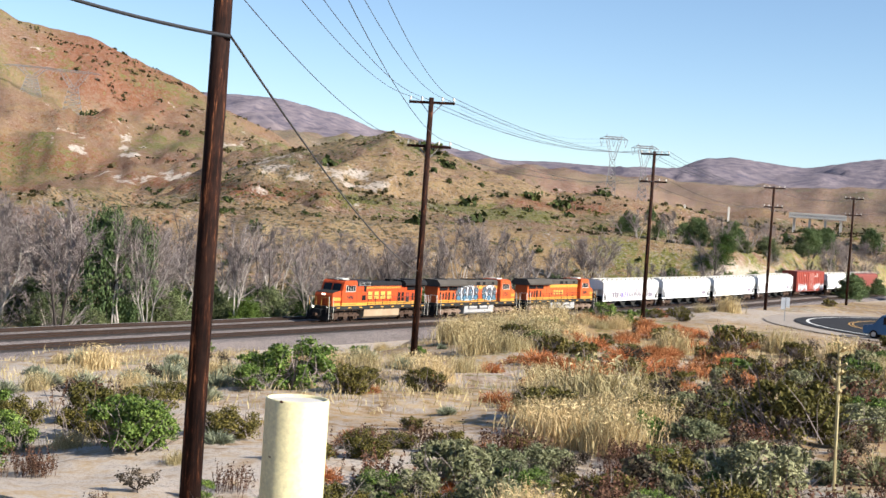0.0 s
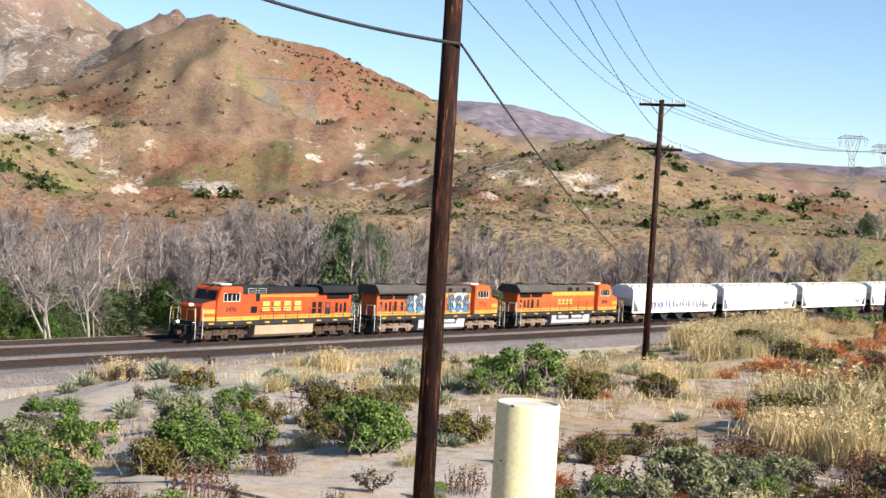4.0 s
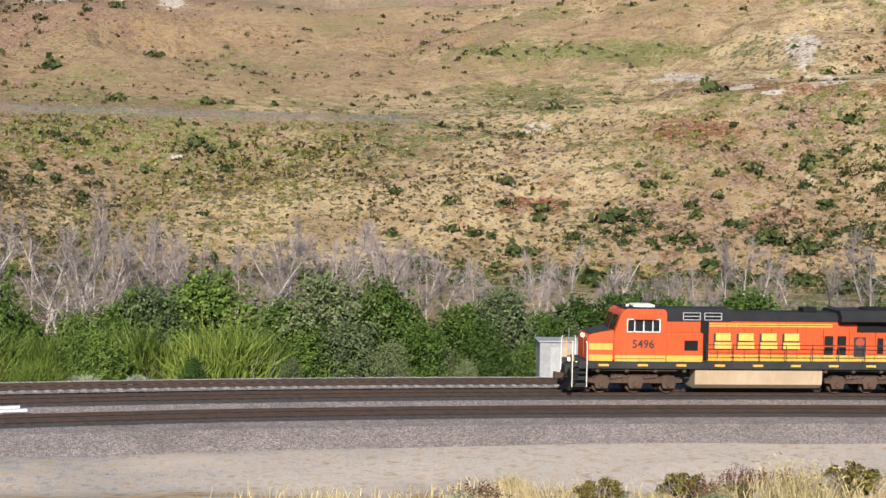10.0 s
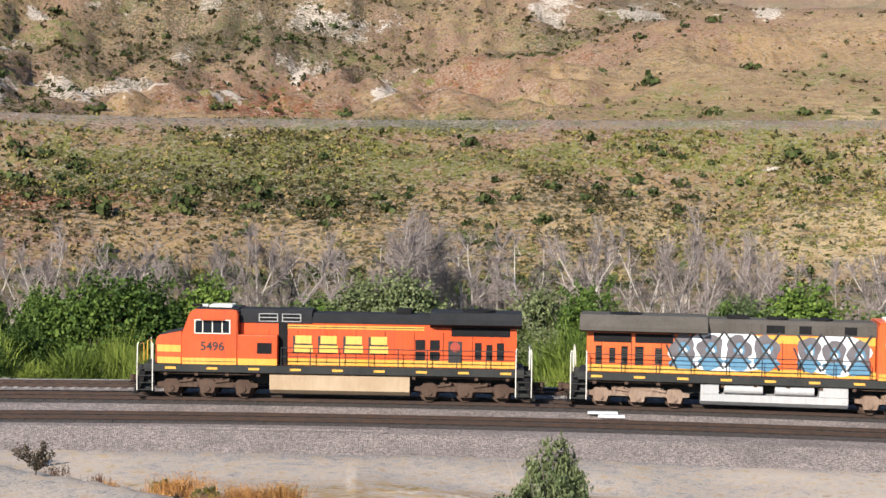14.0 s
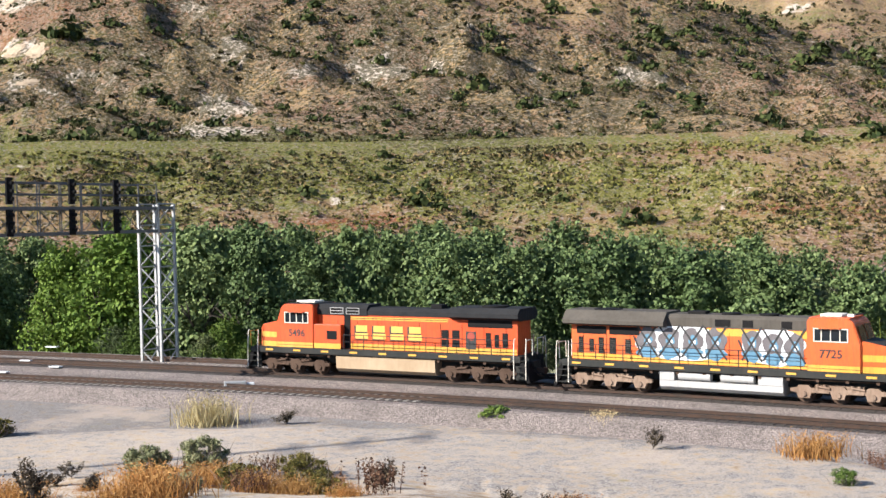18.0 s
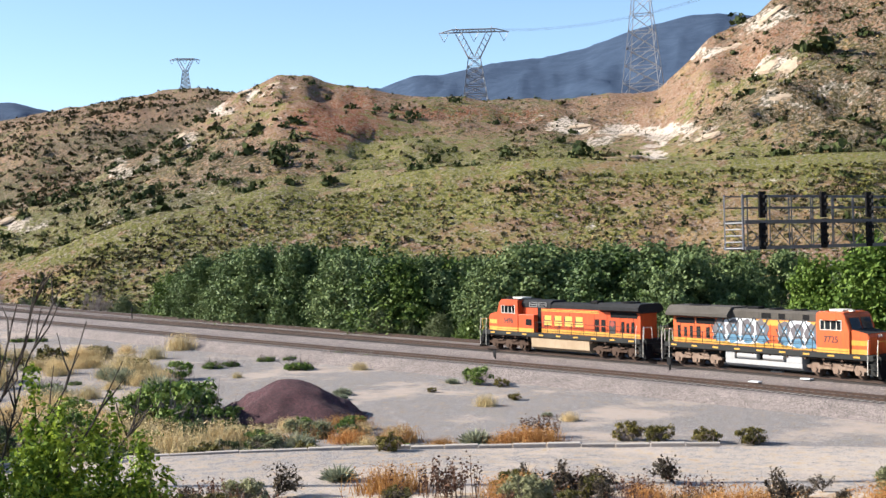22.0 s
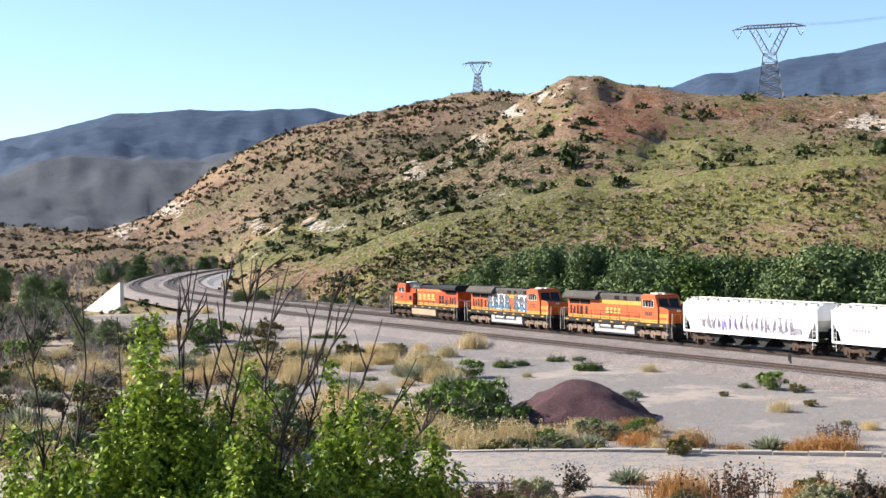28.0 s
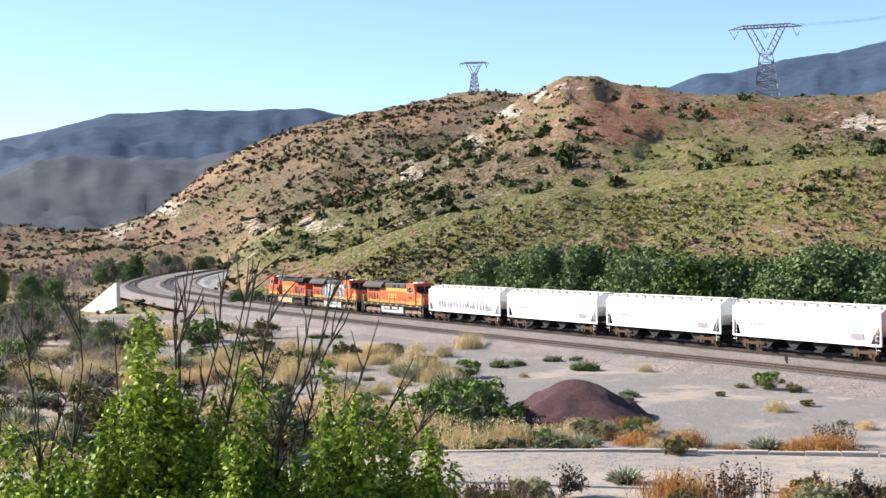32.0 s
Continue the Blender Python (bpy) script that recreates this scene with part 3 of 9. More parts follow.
def build_ground():
    az = np.concatenate([np.arange(-180, -103, 3.0), np.arange(-103, 115, 0.19), np.arange(116, 180, 3.0)])
    rows = [1.2]
    while rows[-1] < 3700:
        rows.append(rows[-1] * (1.03 if rows[-1] < 40 else 1.024 if rows[-1] < 215 else 1.013 if rows[-1] < 500 else 1.024 if rows[-1] < 1000 else 1.03))
    rows = sorted(set(rows) | {rk for rk, _ in RIDGES} | {3950.0, 4400.0})
    rr = np.array(rows)
    A, R = np.meshgrid(az, rr)
    Z = ground_z(A, R)
    X, Y = np.sin(np.radians(A)) * R, np.cos(np.radians(A)) * R
    # the trackbed cuts and fills: hold the ground below the ballast
    nv, na, nr = A.size, len(az), len(rr)
    co = np.stack([X.ravel(), Y.ravel(), Z.ravel()], -1)
    co = np.vstack([co, [[0, 0, -1.7]]])
    i = np.arange(nr - 1)[:, None] * na
    j = np.arange(na)[None, :]
    j2 = (j + 1) % na
    quads = np.stack([i + j, i + na + j, i + na + j2, i + j2], -1).reshape(-1, 4)
    me = bpy.data.meshes.new("ground")
    tri = np.stack([np.full(na, nv), np.arange(na), (np.arange(na) + 1) % na], -1)
    me.vertices.add(len(co))
    me.vertices.foreach_set("co", co.ravel())
    loops = np.concatenate([quads.ravel(), tri.ravel()])
    me.loops.add(len(loops))
    me.loops.foreach_set("vertex_index", loops.astype(np.int32))
    starts = np.concatenate([np.arange(len(quads)) * 4, len(quads) * 4 + np.arange(na) * 3])
    me.polygons.add(len(starts))
    me.polygons.foreach_set("loop_start", starts.astype(np.int32))
    me.update(calc_edges=True)
    me.validate()
    me.shade_smooth()
    x, y, a, r = X.ravel(), Y.ravel(), A.ravel(), R.ravel()
    rt, fin, te = track_r(a), FLAT_IN(a), TERRACE(a)
    el = np.degrees(np.arctan2(Z.ravel(), r))
    n1, n2, n3 = fbm(x, y, 60, 4), fbm(x, y, 22, 4), fbm(x, y, 120, 3)
    hill = (r > rt + 30)
    bench, hills, mount, back = (r <= 306), (r > 306) & (r <= 500), (r > 500) & (r <= 1020), (r > 1020) & (r <= 1800)

    def spots(rows, grow=1.0, hard=1.5):
        out = np.zeros_like(r)
        wa, we = a + 0.5 * n2, el + 0.25 * fbm(x, y, 11, 3)
        for sa, se, w, h in rows:
            d = ((wa - sa) / (w * grow)) ** 2 + ((we - se) / (h * grow)) ** 2
            out = np.maximum(out, np.exp(-d ** hard))
        return out * (r > 215)
    green = 0.10 + 1.0 * fbm(x + 300, y, 45, 4) + 0.85 * spots(GREEN_AT, 1.3) + 0.14 * bench * win(a, -92, 16, 5) + 0.10 * hills * win(a, -4, 26, 4) + 0.30 * hills * win(a, -92, -60, 3) * (el < 3.2) + 0.22 * bench * win(a, -92, -60, 3)
    green = np.where(hill, np.clip(green, 0, 0.9), 0.1)
    green = np.where((r > rt + 9) & (r <= np.maximum(rt + 60, 218)), 0.55 + 0.4 * n2, green)
    brush = 0.10 + 0.65 * n1 + 0.35 * spots(DARK_AT, 1.2) + 0.46 * hills * win(a, -60, -13, 3) + 0.36 * mount * win(a, -100, -75, 2) + 0.30 * mount * win(a, -24, 12, 3)
    brush += 0.04 * bench * win(a, -62, 16, 5) + 0.10 * hills * win(a, -92, -60, 3) - 0.06 * win(a, 24, 58, 4) * bench + 0.16 * back * win(a, 50, 74, 3) + 0.55 * back * win(a, -120, -84, 3) + 0.10 * win(a, 66, 110, 3)
    brush += 0.10 * hills * win(a, -92, -58, 3)
    brush = np.where(hill, np.clip(brush, 0, np.where(back & (a < -80), 1.4, 0.75)), 0.05)
    brush = np.where(back & (a < -84), 1.1 + 0.6 * n3, brush)
    brown = 0.16 + 0.8 * n3 + 0.7 * fbm(x, y + 500, 38, 3) + 0.18 * win(a, -100, 18, 4) + 0.50 * mount * win(a, -24, 14, 3) + 0.30 * hills * win(a, -60, -13, 3) + 0.65 * mount * win(a, -100, -75, 2) + 0.42 * hills * win(a, -92, -58, 3) * (el > 2.6)
    brown += 0.35 * win(a, 64, 112, 4) * (r > 300) + 0.6 * back * win(a, 48, 74, 3) - 0.15 * win(a, 22, 60, 4) * (bench | hills)
    brown = np.where(hill, np.clip(brown, 0, 0.95), 0)
    straw = 0.10 + 0.9 * n1 - 0.24 * win(a, -100, 16, 4) + 0.40 * win(a, 22, 66, 5) * (bench | hills) + 0.25 * hills * win(a, -3, 26, 3) + 0.3 * bench * np.clip(0.6 - el, 0, 1) * win(a, 2, 24, 4)
    straw -= 0.15 * win(a, -100, -58, 3)
    straw = np.where(hill, np.clip(straw, 0, 0.9), 0.15)
    # bare pale rock
    rock = 0.02 + 0.35 * n1 + 0.70 * spots(ROCK_AT, 0.95, 2.0) + 0.10 * mount * win(a, -24, 12, 3) + 0.05 * hills * win(a, -60, -18, 3) + 0.26 * back * win(a, 52, 72, 2) + 0.06 * win(a, 66, 92, 3) * (r > 300) * (r < 1000)
    rock -= 0.10 * bench + 0.06 * hills * win(a, -4, 62, 3)
    rock = np.where(hill & (r > rt + 70), rock, 0)
    red = 0.04 + 0.6 * n3 + 0.85 * spots(RED_AT, 1.2) + 0.14 * win(a, 66, 104, 4) + 0.08 * mount * win(a, -24, 4, 3)
    red = np.where(hill & (r > rt + 60), red, 0.1)
    # graded sand, paths between the bushes, terrace road
    def band(lo, hi, soft=2.0):
        return np.clip((r - lo) / soft + 0.5, 0, 1) * np.clip((hi - r) / soft + 0.5, 0, 1)
    wob = 3.0 * n2
    sand = 0.95 * band(fin - 2 + wob, rt + 3, 3.0)
    sand = np.where((r < fin - 2) & (a > -12), 0.42 + 1.1 * n2 + 0.45 * win(a, 44, 78, 5) * (r > 44) + 0.25 * win(a, 68, 112, 6) * (r > 26) * (r < 95), sand)
    sand = np.where((a <= -8) & (r < te + 0.8) & (r > te - 12.5), 1.0, sand)
    sand = np.where((a <= -8) & (r <= te - 12.5), 0.45 + n2, sand)
    sand = np.where((a <= -8) & (r >= te + 0.8) & (r < fin + 2), 0.62 + 0.8 * n2, sand)
    sand -= 0.45 * win(a, -120, -80, 3) * (r > te + 1) * (0.6 + n2) + 0.35 * win(a, -120, -87, 3) * (r > te + 20)
    gravel = (0.30 + 0.6 * n2) * band(rt - np.interp(a, [10, 24], [19, 10]) + wob, rt + 12, 4.0) + (0.72 + 0.9 * n2) * win(a, -99, -16, 6) * band(fin, rt, 4)
    gravel = np.where((a <= -8) & (r < te + 0.8) & (r > te - 12.5), 0.40 + 0.5 * n2, gravel)
    gravel = np.maximum(gravel, 0.85 * band(rt - np.interp(a, [10, 24], [11.5, 9.5]), rt + 10, 2.0) * (a > -86) * (a < 103))
    sand = np.maximum(sand, 0.8 * win(a, 88, 107, 3) * band(rt + 9, rt + 44 + 6 * n2, 6.0))
    sand = np.maximum(sand, (0.75 + 0.8 * n2) * win(a, 52, 100, 4) * band(rt + 8, rt + 17 + wob, 4.0))
    gravel += np.exp(-((r - 300) / 6.0) ** 2) * win(a, -20, 24, 2) * 0.6
    # share of painted haze blue: grows with distance, extra over two back hills
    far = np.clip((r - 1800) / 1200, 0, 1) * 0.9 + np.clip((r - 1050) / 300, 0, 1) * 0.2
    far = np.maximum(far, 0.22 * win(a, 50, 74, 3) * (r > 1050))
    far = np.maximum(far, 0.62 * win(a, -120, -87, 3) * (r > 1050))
    green = np.where(back & (a < -84), 0.3, green)
    slope = np.clip((r - rt - 40) / 15, 0, 1)
    gravel += (0.30 + 0.5 * fbm(x, y * 2.5, 30, 3)) * win(a, -99, -50, 6) * band(te + 1, rt, 4)
    # alpha of cover: where the painted haze turns lilac
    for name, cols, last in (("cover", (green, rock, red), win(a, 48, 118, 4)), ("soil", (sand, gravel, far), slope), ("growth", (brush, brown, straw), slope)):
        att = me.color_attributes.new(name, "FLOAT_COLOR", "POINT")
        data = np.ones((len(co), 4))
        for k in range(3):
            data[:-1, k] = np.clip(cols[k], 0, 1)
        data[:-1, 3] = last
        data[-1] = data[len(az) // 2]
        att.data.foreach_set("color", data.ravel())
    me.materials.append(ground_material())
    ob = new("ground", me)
    return tagged(ob, "dry grassy hills, sandy valley floor and far mountains painted haze blue", "ground", kind="structure")


build_ground()

# ---- rails, sleepers, ballast ----
M_RAIL = plain("rail_steel", (0.055, 0.040, 0.033), 0.45, 0.6, (0.16, 0.08, 0.05), 0.5, 2)
M_RAILTOP = plain("rail_head", (0.35, 0.33, 0.31), 0.25, 1.0, (0.2, 0.18, 0.16), 0.2, 3)
M_TIE = plain("sleeper", (0.30, 0.275, 0.25), 0.9, 0, (0.08, 0.065, 0.055), 0.6, 1.5, vary=0.25, bump=0.3)


def ballast_material(name, tone):
    m, n, l, b = mat(name, 0.95)
    v = n.new("ShaderNodeTexVoronoi")
    v.inputs["Scale"].default_value = 16
    c = n.new("ShaderNodeTexCoord")
    l.new(c.outputs["Object"], v.inputs["Vector"])
    s = n.new("ShaderNodeSeparateColor")
    l.new(v.outputs["Color"], s.inputs[0])
    st = ramp_node(n, l, s.outputs[0], [(0.0, tuple(q * 0.45 for q in tone)), (0.5, tone), (1.0, tuple(min(q * 1.75, 0.6) for q in tone))])
    w = noise_node(n, l, 0.35, 5, 0.7)
    st = mix_node(n, l, ramp_node(n, l, w, [(0.45, (0, 0, 0)), (0.75, (0.6,) * 3)]), st, tuple(q * 0.4 for q in tone))
    l.new(st, b.inputs["Base Color"])
    bump_node(n, l, b, v.outputs["Distance"], 0.9, 0.06)
    return m


M_BALLAST = ballast_material("ballast", (0.20, 0.165, 0.15))


def strip(name, s, profile, material, parent=None, label="", off=None):
    """A band along the line: profile is a list of (side offset, height over the rails)."""
    base = off(s) if off else 0.0
    rows = []
    for o, h in profile:
        p, _ = on_track(s, base + o)
        p[:, 2] += h
        rows.append(p)
    v = np.stack(rows, 1).reshape(-1, 3)
    k = len(profile)
    f = []
    for a in range(len(s) - 1):
        for q in range(k - 1):
            f.append((a * k + q, (a + 1) * k + q, (a + 1) * k + q + 1, a * k + q + 1))
    return mesh_of(name, v, f, material, parent, label)


S_LINE = np.concatenate([np.arange(-400, -200, 8.0), np.arange(-200, 400, 3.0), np.arange(400, 756, 6.0)])
bed = strip("ballast", S_LINE, [(o, h) for o, h in ((11.0, -1.25), (8.3, -0.30), (7.0, -0.24), (3.4, -0.24), (2.2, -0.42), (1.2, -0.24), (-2.6, -0.24), (-3.4, -0.34), (-6.6, -0.24), (-8.0, -0.30), (-10.5, -1.25))], M_BALLAST)
bedc = strip("ballast", S_LINE, [(-4.3, -0.262), (-4.6, -0.215), (-7.9, -0.215), (-9.6, -0.75), (-11.5, -1.0)], ballast_material("pale_ballast", (0.33, 0.31, 0.295)), off=lambda s: OFF_C(s) + 5.2)
tagged(bedc, "pale grey crushed stone ballast under the rear track", "ballast", kind="structure")
tagged(bed, "grey-brown crushed stone ballast under the railway tracks", "ballast", kind="structure")
# the near track swings away on a bed of its own
S_W = np.concatenate([np.arange(100, 400, 3.0), np.arange(400, 756, 6.0)])
bedn = strip("ballast", S_W, [(4.6, -1.25), (2.4, -0.22), (-1.8, -0.22), (-3.6, -0.5)], M_BALLAST, off=OFF_A)
tagged(bedn, "grey-brown crushed stone ballast under the railway tracks", "ballast", kind="structure")


M_TIEDARK = plain("oily_sleeper", (0.045, 0.035, 0.029), 0.9, 0, (0.02, 0.025, 0.022), 0.6, 1.5, bump=0.3)
M_OILY = ballast_material("oily_ballast", (0.048, 0.038, 0.034))


def railway(off, label, tie_span, pale_from, clean=False):
    t = new("railway_track")
    tagged(t, label, "railway track", "tracks", "structure")
    for side in (-GAUGE / 2, GAUGE / 2):
        strip("rail", S_LINE, [(side + 0.07, -0.17), (side + 0.02, -0.15), (side + 0.02, -0.05), (side + 0.036, -0.04), (side + 0.036, 0.0), (side - 0.036, 0.0), (side - 0.036, -0.04), (side - 0.02, -0.05), (side - 0.02, -0.15), (side - 0.07, -0.17)], M_RAIL, t, off=off)
    strip("track_bed", S_LINE, [(1.75, -0.232), (1.2, -0.195), (-1.2, -0.195), (-1.75, -0.232)], M_BALLAST if clean else M_OILY, t, "dusty grey stone between the rails" if clean else "oil-darkened stone between the rails", off=off)
    # sleepers
    for lo, hi, tm in ((tie_span[0], pale_from, M_TIEDARK), (pale_from, tie_span[1], M_TIE)):
        ties(t, off, np.arange(lo, hi, 0.61), tm)
    return t


def ties(t, off, s, tm):
    if len(s) == 0:
        return
    p, th = on_track(s, off(s))
    p[:, 2] -= 0.175
    box = np.array([(x, y, z) for x in (-0.12, 0.12) for y in (-1.3, 1.3) for z in (-0.1, 0.0)])
    fc = [(0, 1, 3, 2), (4, 6, 7, 5), (0, 4, 5, 1), (2, 3, 7, 6), (1, 5, 7, 3)]
    v, f = [], []
    for k in range(len(s)):
        c, sn = math.cos(th[k]), math.sin(th[k])
        q = np.stack([box[:, 0] * c - box[:, 1] * sn, box[:, 0] * sn + box[:, 1] * c, box[:, 2]], -1) + p[k]
        v.append(q)
        f += [tuple(i + 8 * k for i in face) for face in fc]
    o = mesh_of("sleepers", np.concatenate(v), f, tm, t)
    tagged(o, kind="stuff")


railway(OFF_A, "near railway track with concrete sleepers on ballast", (-120, 420), 150)
railway(OFF_B, "middle railway track carrying the freight train", (-120, 420), 420)
railway(OFF_C, "rear railway track beside the river brush", (-120, 420), -120, True)
# ---- small building helpers ----
def part(name, bm, material, parent, label="", smooth=False):
    """Links a bmesh as one mesh object under a thing or a part."""
    me = bpy.data.meshes.new(name)
    bm.to_mesh(me)
    bm.free()
    if smooth:
        me.shade_smooth()
    me.materials.append(material)
    ob = new(name, me)
    ob.parent = parent
    return tagged(ob, label)


def again(ob, m):
    """Another piece on the same mesh, under the same parent."""
    o = ob.copy()
    scene.collection.objects.link(o)
    o.matrix_basis = m
    return o


def bx(bm, x0, x1, y0, y1, z0, z1, bev=0.0):
    m = Matrix.LocRotScale(((x0 + x1) / 2, (y0 + y1) / 2, (z0 + z1) / 2), None, (abs(x1 - x0), abs(y1 - y0), abs(z1 - z0)))
    v = bmesh.ops.create_cube(bm, size=1, matrix=m)["verts"]
    if bev:
        bmesh.ops.bevel(bm, geom=list({e for q in v for e in q.link_edges}), offset=bev, segments=2, affect="EDGES", profile=0.5)
    return bm


def box(x0, x1, y0, y1, z0, z1, bev=0.0):
    return bx(bmesh.new(), x0, x1, y0, y1, z0, z1, bev)


def tube(bm, a, b, r, seg=8, r2=None):
    a, b = Vector(a), Vector(b)
    d = b - a
    if d.length < 1e-6:
        return bm
    m = Matrix.Translation((a + b) / 2) @ d.to_track_quat("Z", "Y").to_matrix().to_4x4()
    bmesh.ops.create_cone(bm, cap_ends=True, segments=seg, radius1=r, radius2=r if r2 is None else r2, depth=d.length, matrix=m)
    return bm


def path(bm, pts, r, seg=6):
    for a, b in zip(pts[:-1], pts[1:]):
        tube(bm, a, b, r, seg)
    return bm


def prism(bm, outline, y0, y1):
    """A side outline in x and z, given thickness across y."""
    a = [bm.verts.new((x, y0, z)) for x, z in outline]
    b = [bm.verts.new((x, y1, z)) for x, z in outline]
    bm.faces.new(a)
    bm.faces.new(b[::-1])
    k = len(a)
    for i in range(k):
        bm.faces.new((a[i], b[i], b[(i + 1) % k], a[(i + 1) % k]))
    bmesh.ops.recalc_face_normals(bm, faces=bm.faces[:])
    return bm


def loft(bm, section, x0, x1):
    """A cross section in y and z, drawn out along x."""
    a = [bm.verts.new((x0, y, z)) for y, z in section]
    b = [bm.verts.new((x1, y, z)) for y, z in section]
    bm.faces.new(a)
    bm.faces.new(b[::-1])
    k = len(a)
    for i in range(k):
        bm.faces.new((a[i], b[i], b[(i + 1) % k], a[(i + 1) % k]))
    bmesh.ops.recalc_face_normals(bm, faces=bm.faces[:])
    return bm


def letters(text, size, material, parent, m, name, label=""):
    cu = bpy.data.curves.new(name, "FONT")
    cu.body = text
    cu.size = size
    cu.extrude = 0.004
    cu.offset = size * 0.018
    cu.align_x, cu.align_y = "CENTER", "CENTER"
    tmp = bpy.data.objects.new("tmp", cu)
    scene.collection.objects.link(tmp)
    me = bpy.data.meshes.new_from_object(tmp.evaluated_get(bpy.context.evaluated_depsgraph_get()))
    bpy.data.objects.remove(tmp)
    me.materials.clear()
    me.materials.append(material)
    ob = new(name, me)
    ob.parent = parent
    ob.matrix_basis = m
    return tagged(ob, label)


# ---- paints ----
def weathered(name, col, fade, rust, rough=0.42, streak=0.5, rustiness=0.25):
    """Vehicle paint: sun-faded patches, streaks that run down, rust and road dust low on the sides."""
    m, n, l, b = mat(name, rough)
    b.inputs["Specular IOR Level"].default_value = 0.12 if max(col) < 0.1 else 0.35
    c = n.new("ShaderNodeTexCoord")
    mp = n.new("ShaderNodeMapping")
    mp.inputs["Scale"].default_value = (3.2, 3.2, 0.35)
    l.new(c.outputs["Object"], mp.inputs["Vector"])
    st = noise_node(n, l, 2.0, 6, 0.75, vec=mp.outputs["Vector"])
    wide = noise_node(n, l, 0.5, 5, 0.7)
    fine = noise_node(n, l, 7, 5, 0.7)
    base = mix_node(n, l, ramp_node(n, l, wide, [(0.35, (0, 0, 0)), (0.7, (0.7,) * 3)]), tuple(col), tuple(fade))
    base = mix_node(n, l, ramp_node(n, l, st, [(0.48, (0, 0, 0)), (0.75, (streak,) * 3)]), base, tuple(rust))
    base = mix_node(n, l, ramp_node(n, l, fine, [(0.58, (0, 0, 0)), (0.72, (rustiness,) * 3)]), base, (0.10, 0.055, 0.035))
    l.new(base, b.inputs["Base Color"])
    rr = ramp_node(n, l, st, [(0.3, (rough * 0.8,) * 3), (0.7, (min(rough * 1.6, 0.95),) * 3)])
    l.new(rr, b.inputs["Roughness"])
    return m


M_ORANGE = weathered("orange_paint", (0.50, 0.062, 0.011), (0.52, 0.092, 0.024), (0.15, 0.032, 0.014), streak=0.75)
M_ORANGE2 = weathered("bright_orange_paint", (0.56, 0.092, 0.018), (0.58, 0.135, 0.035), (0.22, 0.055, 0.022), streak=0.7)
M_YELLOW = weathered("yellow_paint", (0.58, 0.30, 0.035), (0.58, 0.36, 0.09), (0.24, 0.11, 0.03), streak=0.7)
M_DARK = weathered("dark_green_grey_paint", (0.022, 0.024, 0.024), (0.045, 0.045, 0.042), (0.06, 0.05, 0.042), 0.6)
M_ROOF1 = weathered("sooty_roof", (0.016, 0.017, 0.019), (0.032, 0.032, 0.034), (0.024, 0.022, 0.021), 0.7)
M_ROOF2 = weathered("dusty_grey_roof", (0.065, 0.058, 0.05), (0.11, 0.098, 0.085), (0.05, 0.042, 0.036), 0.75)
M_NAME = weathered("pale_yellow_letter_paint", (0.64, 0.37, 0.07), (0.66, 0.44, 0.15), (0.45, 0.2, 0.05))
M_BLACK = plain("black_gap", (0.010, 0.010, 0.011), 0.8, 0, (0.035, 0.03, 0.026), 0.3)
M_BLACK.node_tree.nodes["Principled BSDF"].inputs["Specular IOR Level"].default_value = 0.1
M_TRUCK = weathered("dusty_brown_steel", (0.058, 0.036, 0.026), (0.115, 0.076, 0.056), (0.030, 0.022, 0.018), 0.85, 0.7, 0.6)
M_TRUCK2 = weathered("dusty_tan_steel", (0.18, 0.115, 0.08), (0.30, 0.22, 0.165), (0.045, 0.032, 0.025), 0.85, 0.7, 0.6)
M_TANK = weathered("tan_tank", (0.33, 0.235, 0.145), (0.45, 0.35, 0.24), (0.20, 0.135, 0.085), 0.8, 0.3)
M_SILVER = weathered("grey_tank", (0.33, 0.33, 0.33), (0.44, 0.43, 0.42), (0.2, 0.17, 0.15), 0.6, 0.4)
M_GLASS = mat("cab_glass", 0.06)[0]
M_GLASS.node_tree.nodes["Principled BSDF"].inputs["Base Color"].default_value = (0.012, 0.016, 0.02, 1)
M_PALE = plain("pale_paint", (0.72, 0.68, 0.6), 0.5, 0, (0.3, 0.25, 0.2), 0.35)
M_INK = plain("black_ink", (0.015, 0.014, 0.015), 0.6, 0, (0.05, 0.05, 0.05), 0.2)
M_TAGBLUE = plain("blue_spray", (0.09, 0.22, 0.33), 0.6, 0, (0.02, 0.07, 0.12), 0.5, 2)
M_TAGGREY = plain("grey_spray", (0.09, 0.075, 0.08), 0.6, 0, (0.2, 0.2, 0.22), 0.5, 2)
M_TAGWHITE = plain("white_spray", (0.66, 0.68, 0.70), 0.6, 0, (0.4, 0.42, 0.45), 0.3, 2)
M_PURPLE = plain("violet_spray", (0.28, 0.22, 0.5), 0.6, 0, (0.1, 0.08, 0.2), 0.4, 2)
M_GRAPH = plain("grey_violet_spray", (0.20, 0.17, 0.21), 0.6, 0, (0.5, 0.48, 0.5), 0.5, 3)
M_LAMP = mat("headlight", 0.2)[0]
M_LAMP.node_tree.nodes["Principled BSDF"].inputs["Base Color"].default_value = (0.9, 0.88, 0.8, 1)
M_LAMP.node_tree.nodes["Principled BSDF"].inputs["Emission Color"].default_value = (1, 0.93, 0.78, 1)
M_LAMP.node_tree.nodes["Principled BSDF"].inputs["Emission Strength"].default_value = 2.5
M_WHITE = weathered("white_car_paint", (0.84, 0.83, 0.81), (0.78, 0.76, 0.73), (0.55, 0.5, 0.45), 0.5, 0.35, 0.12)
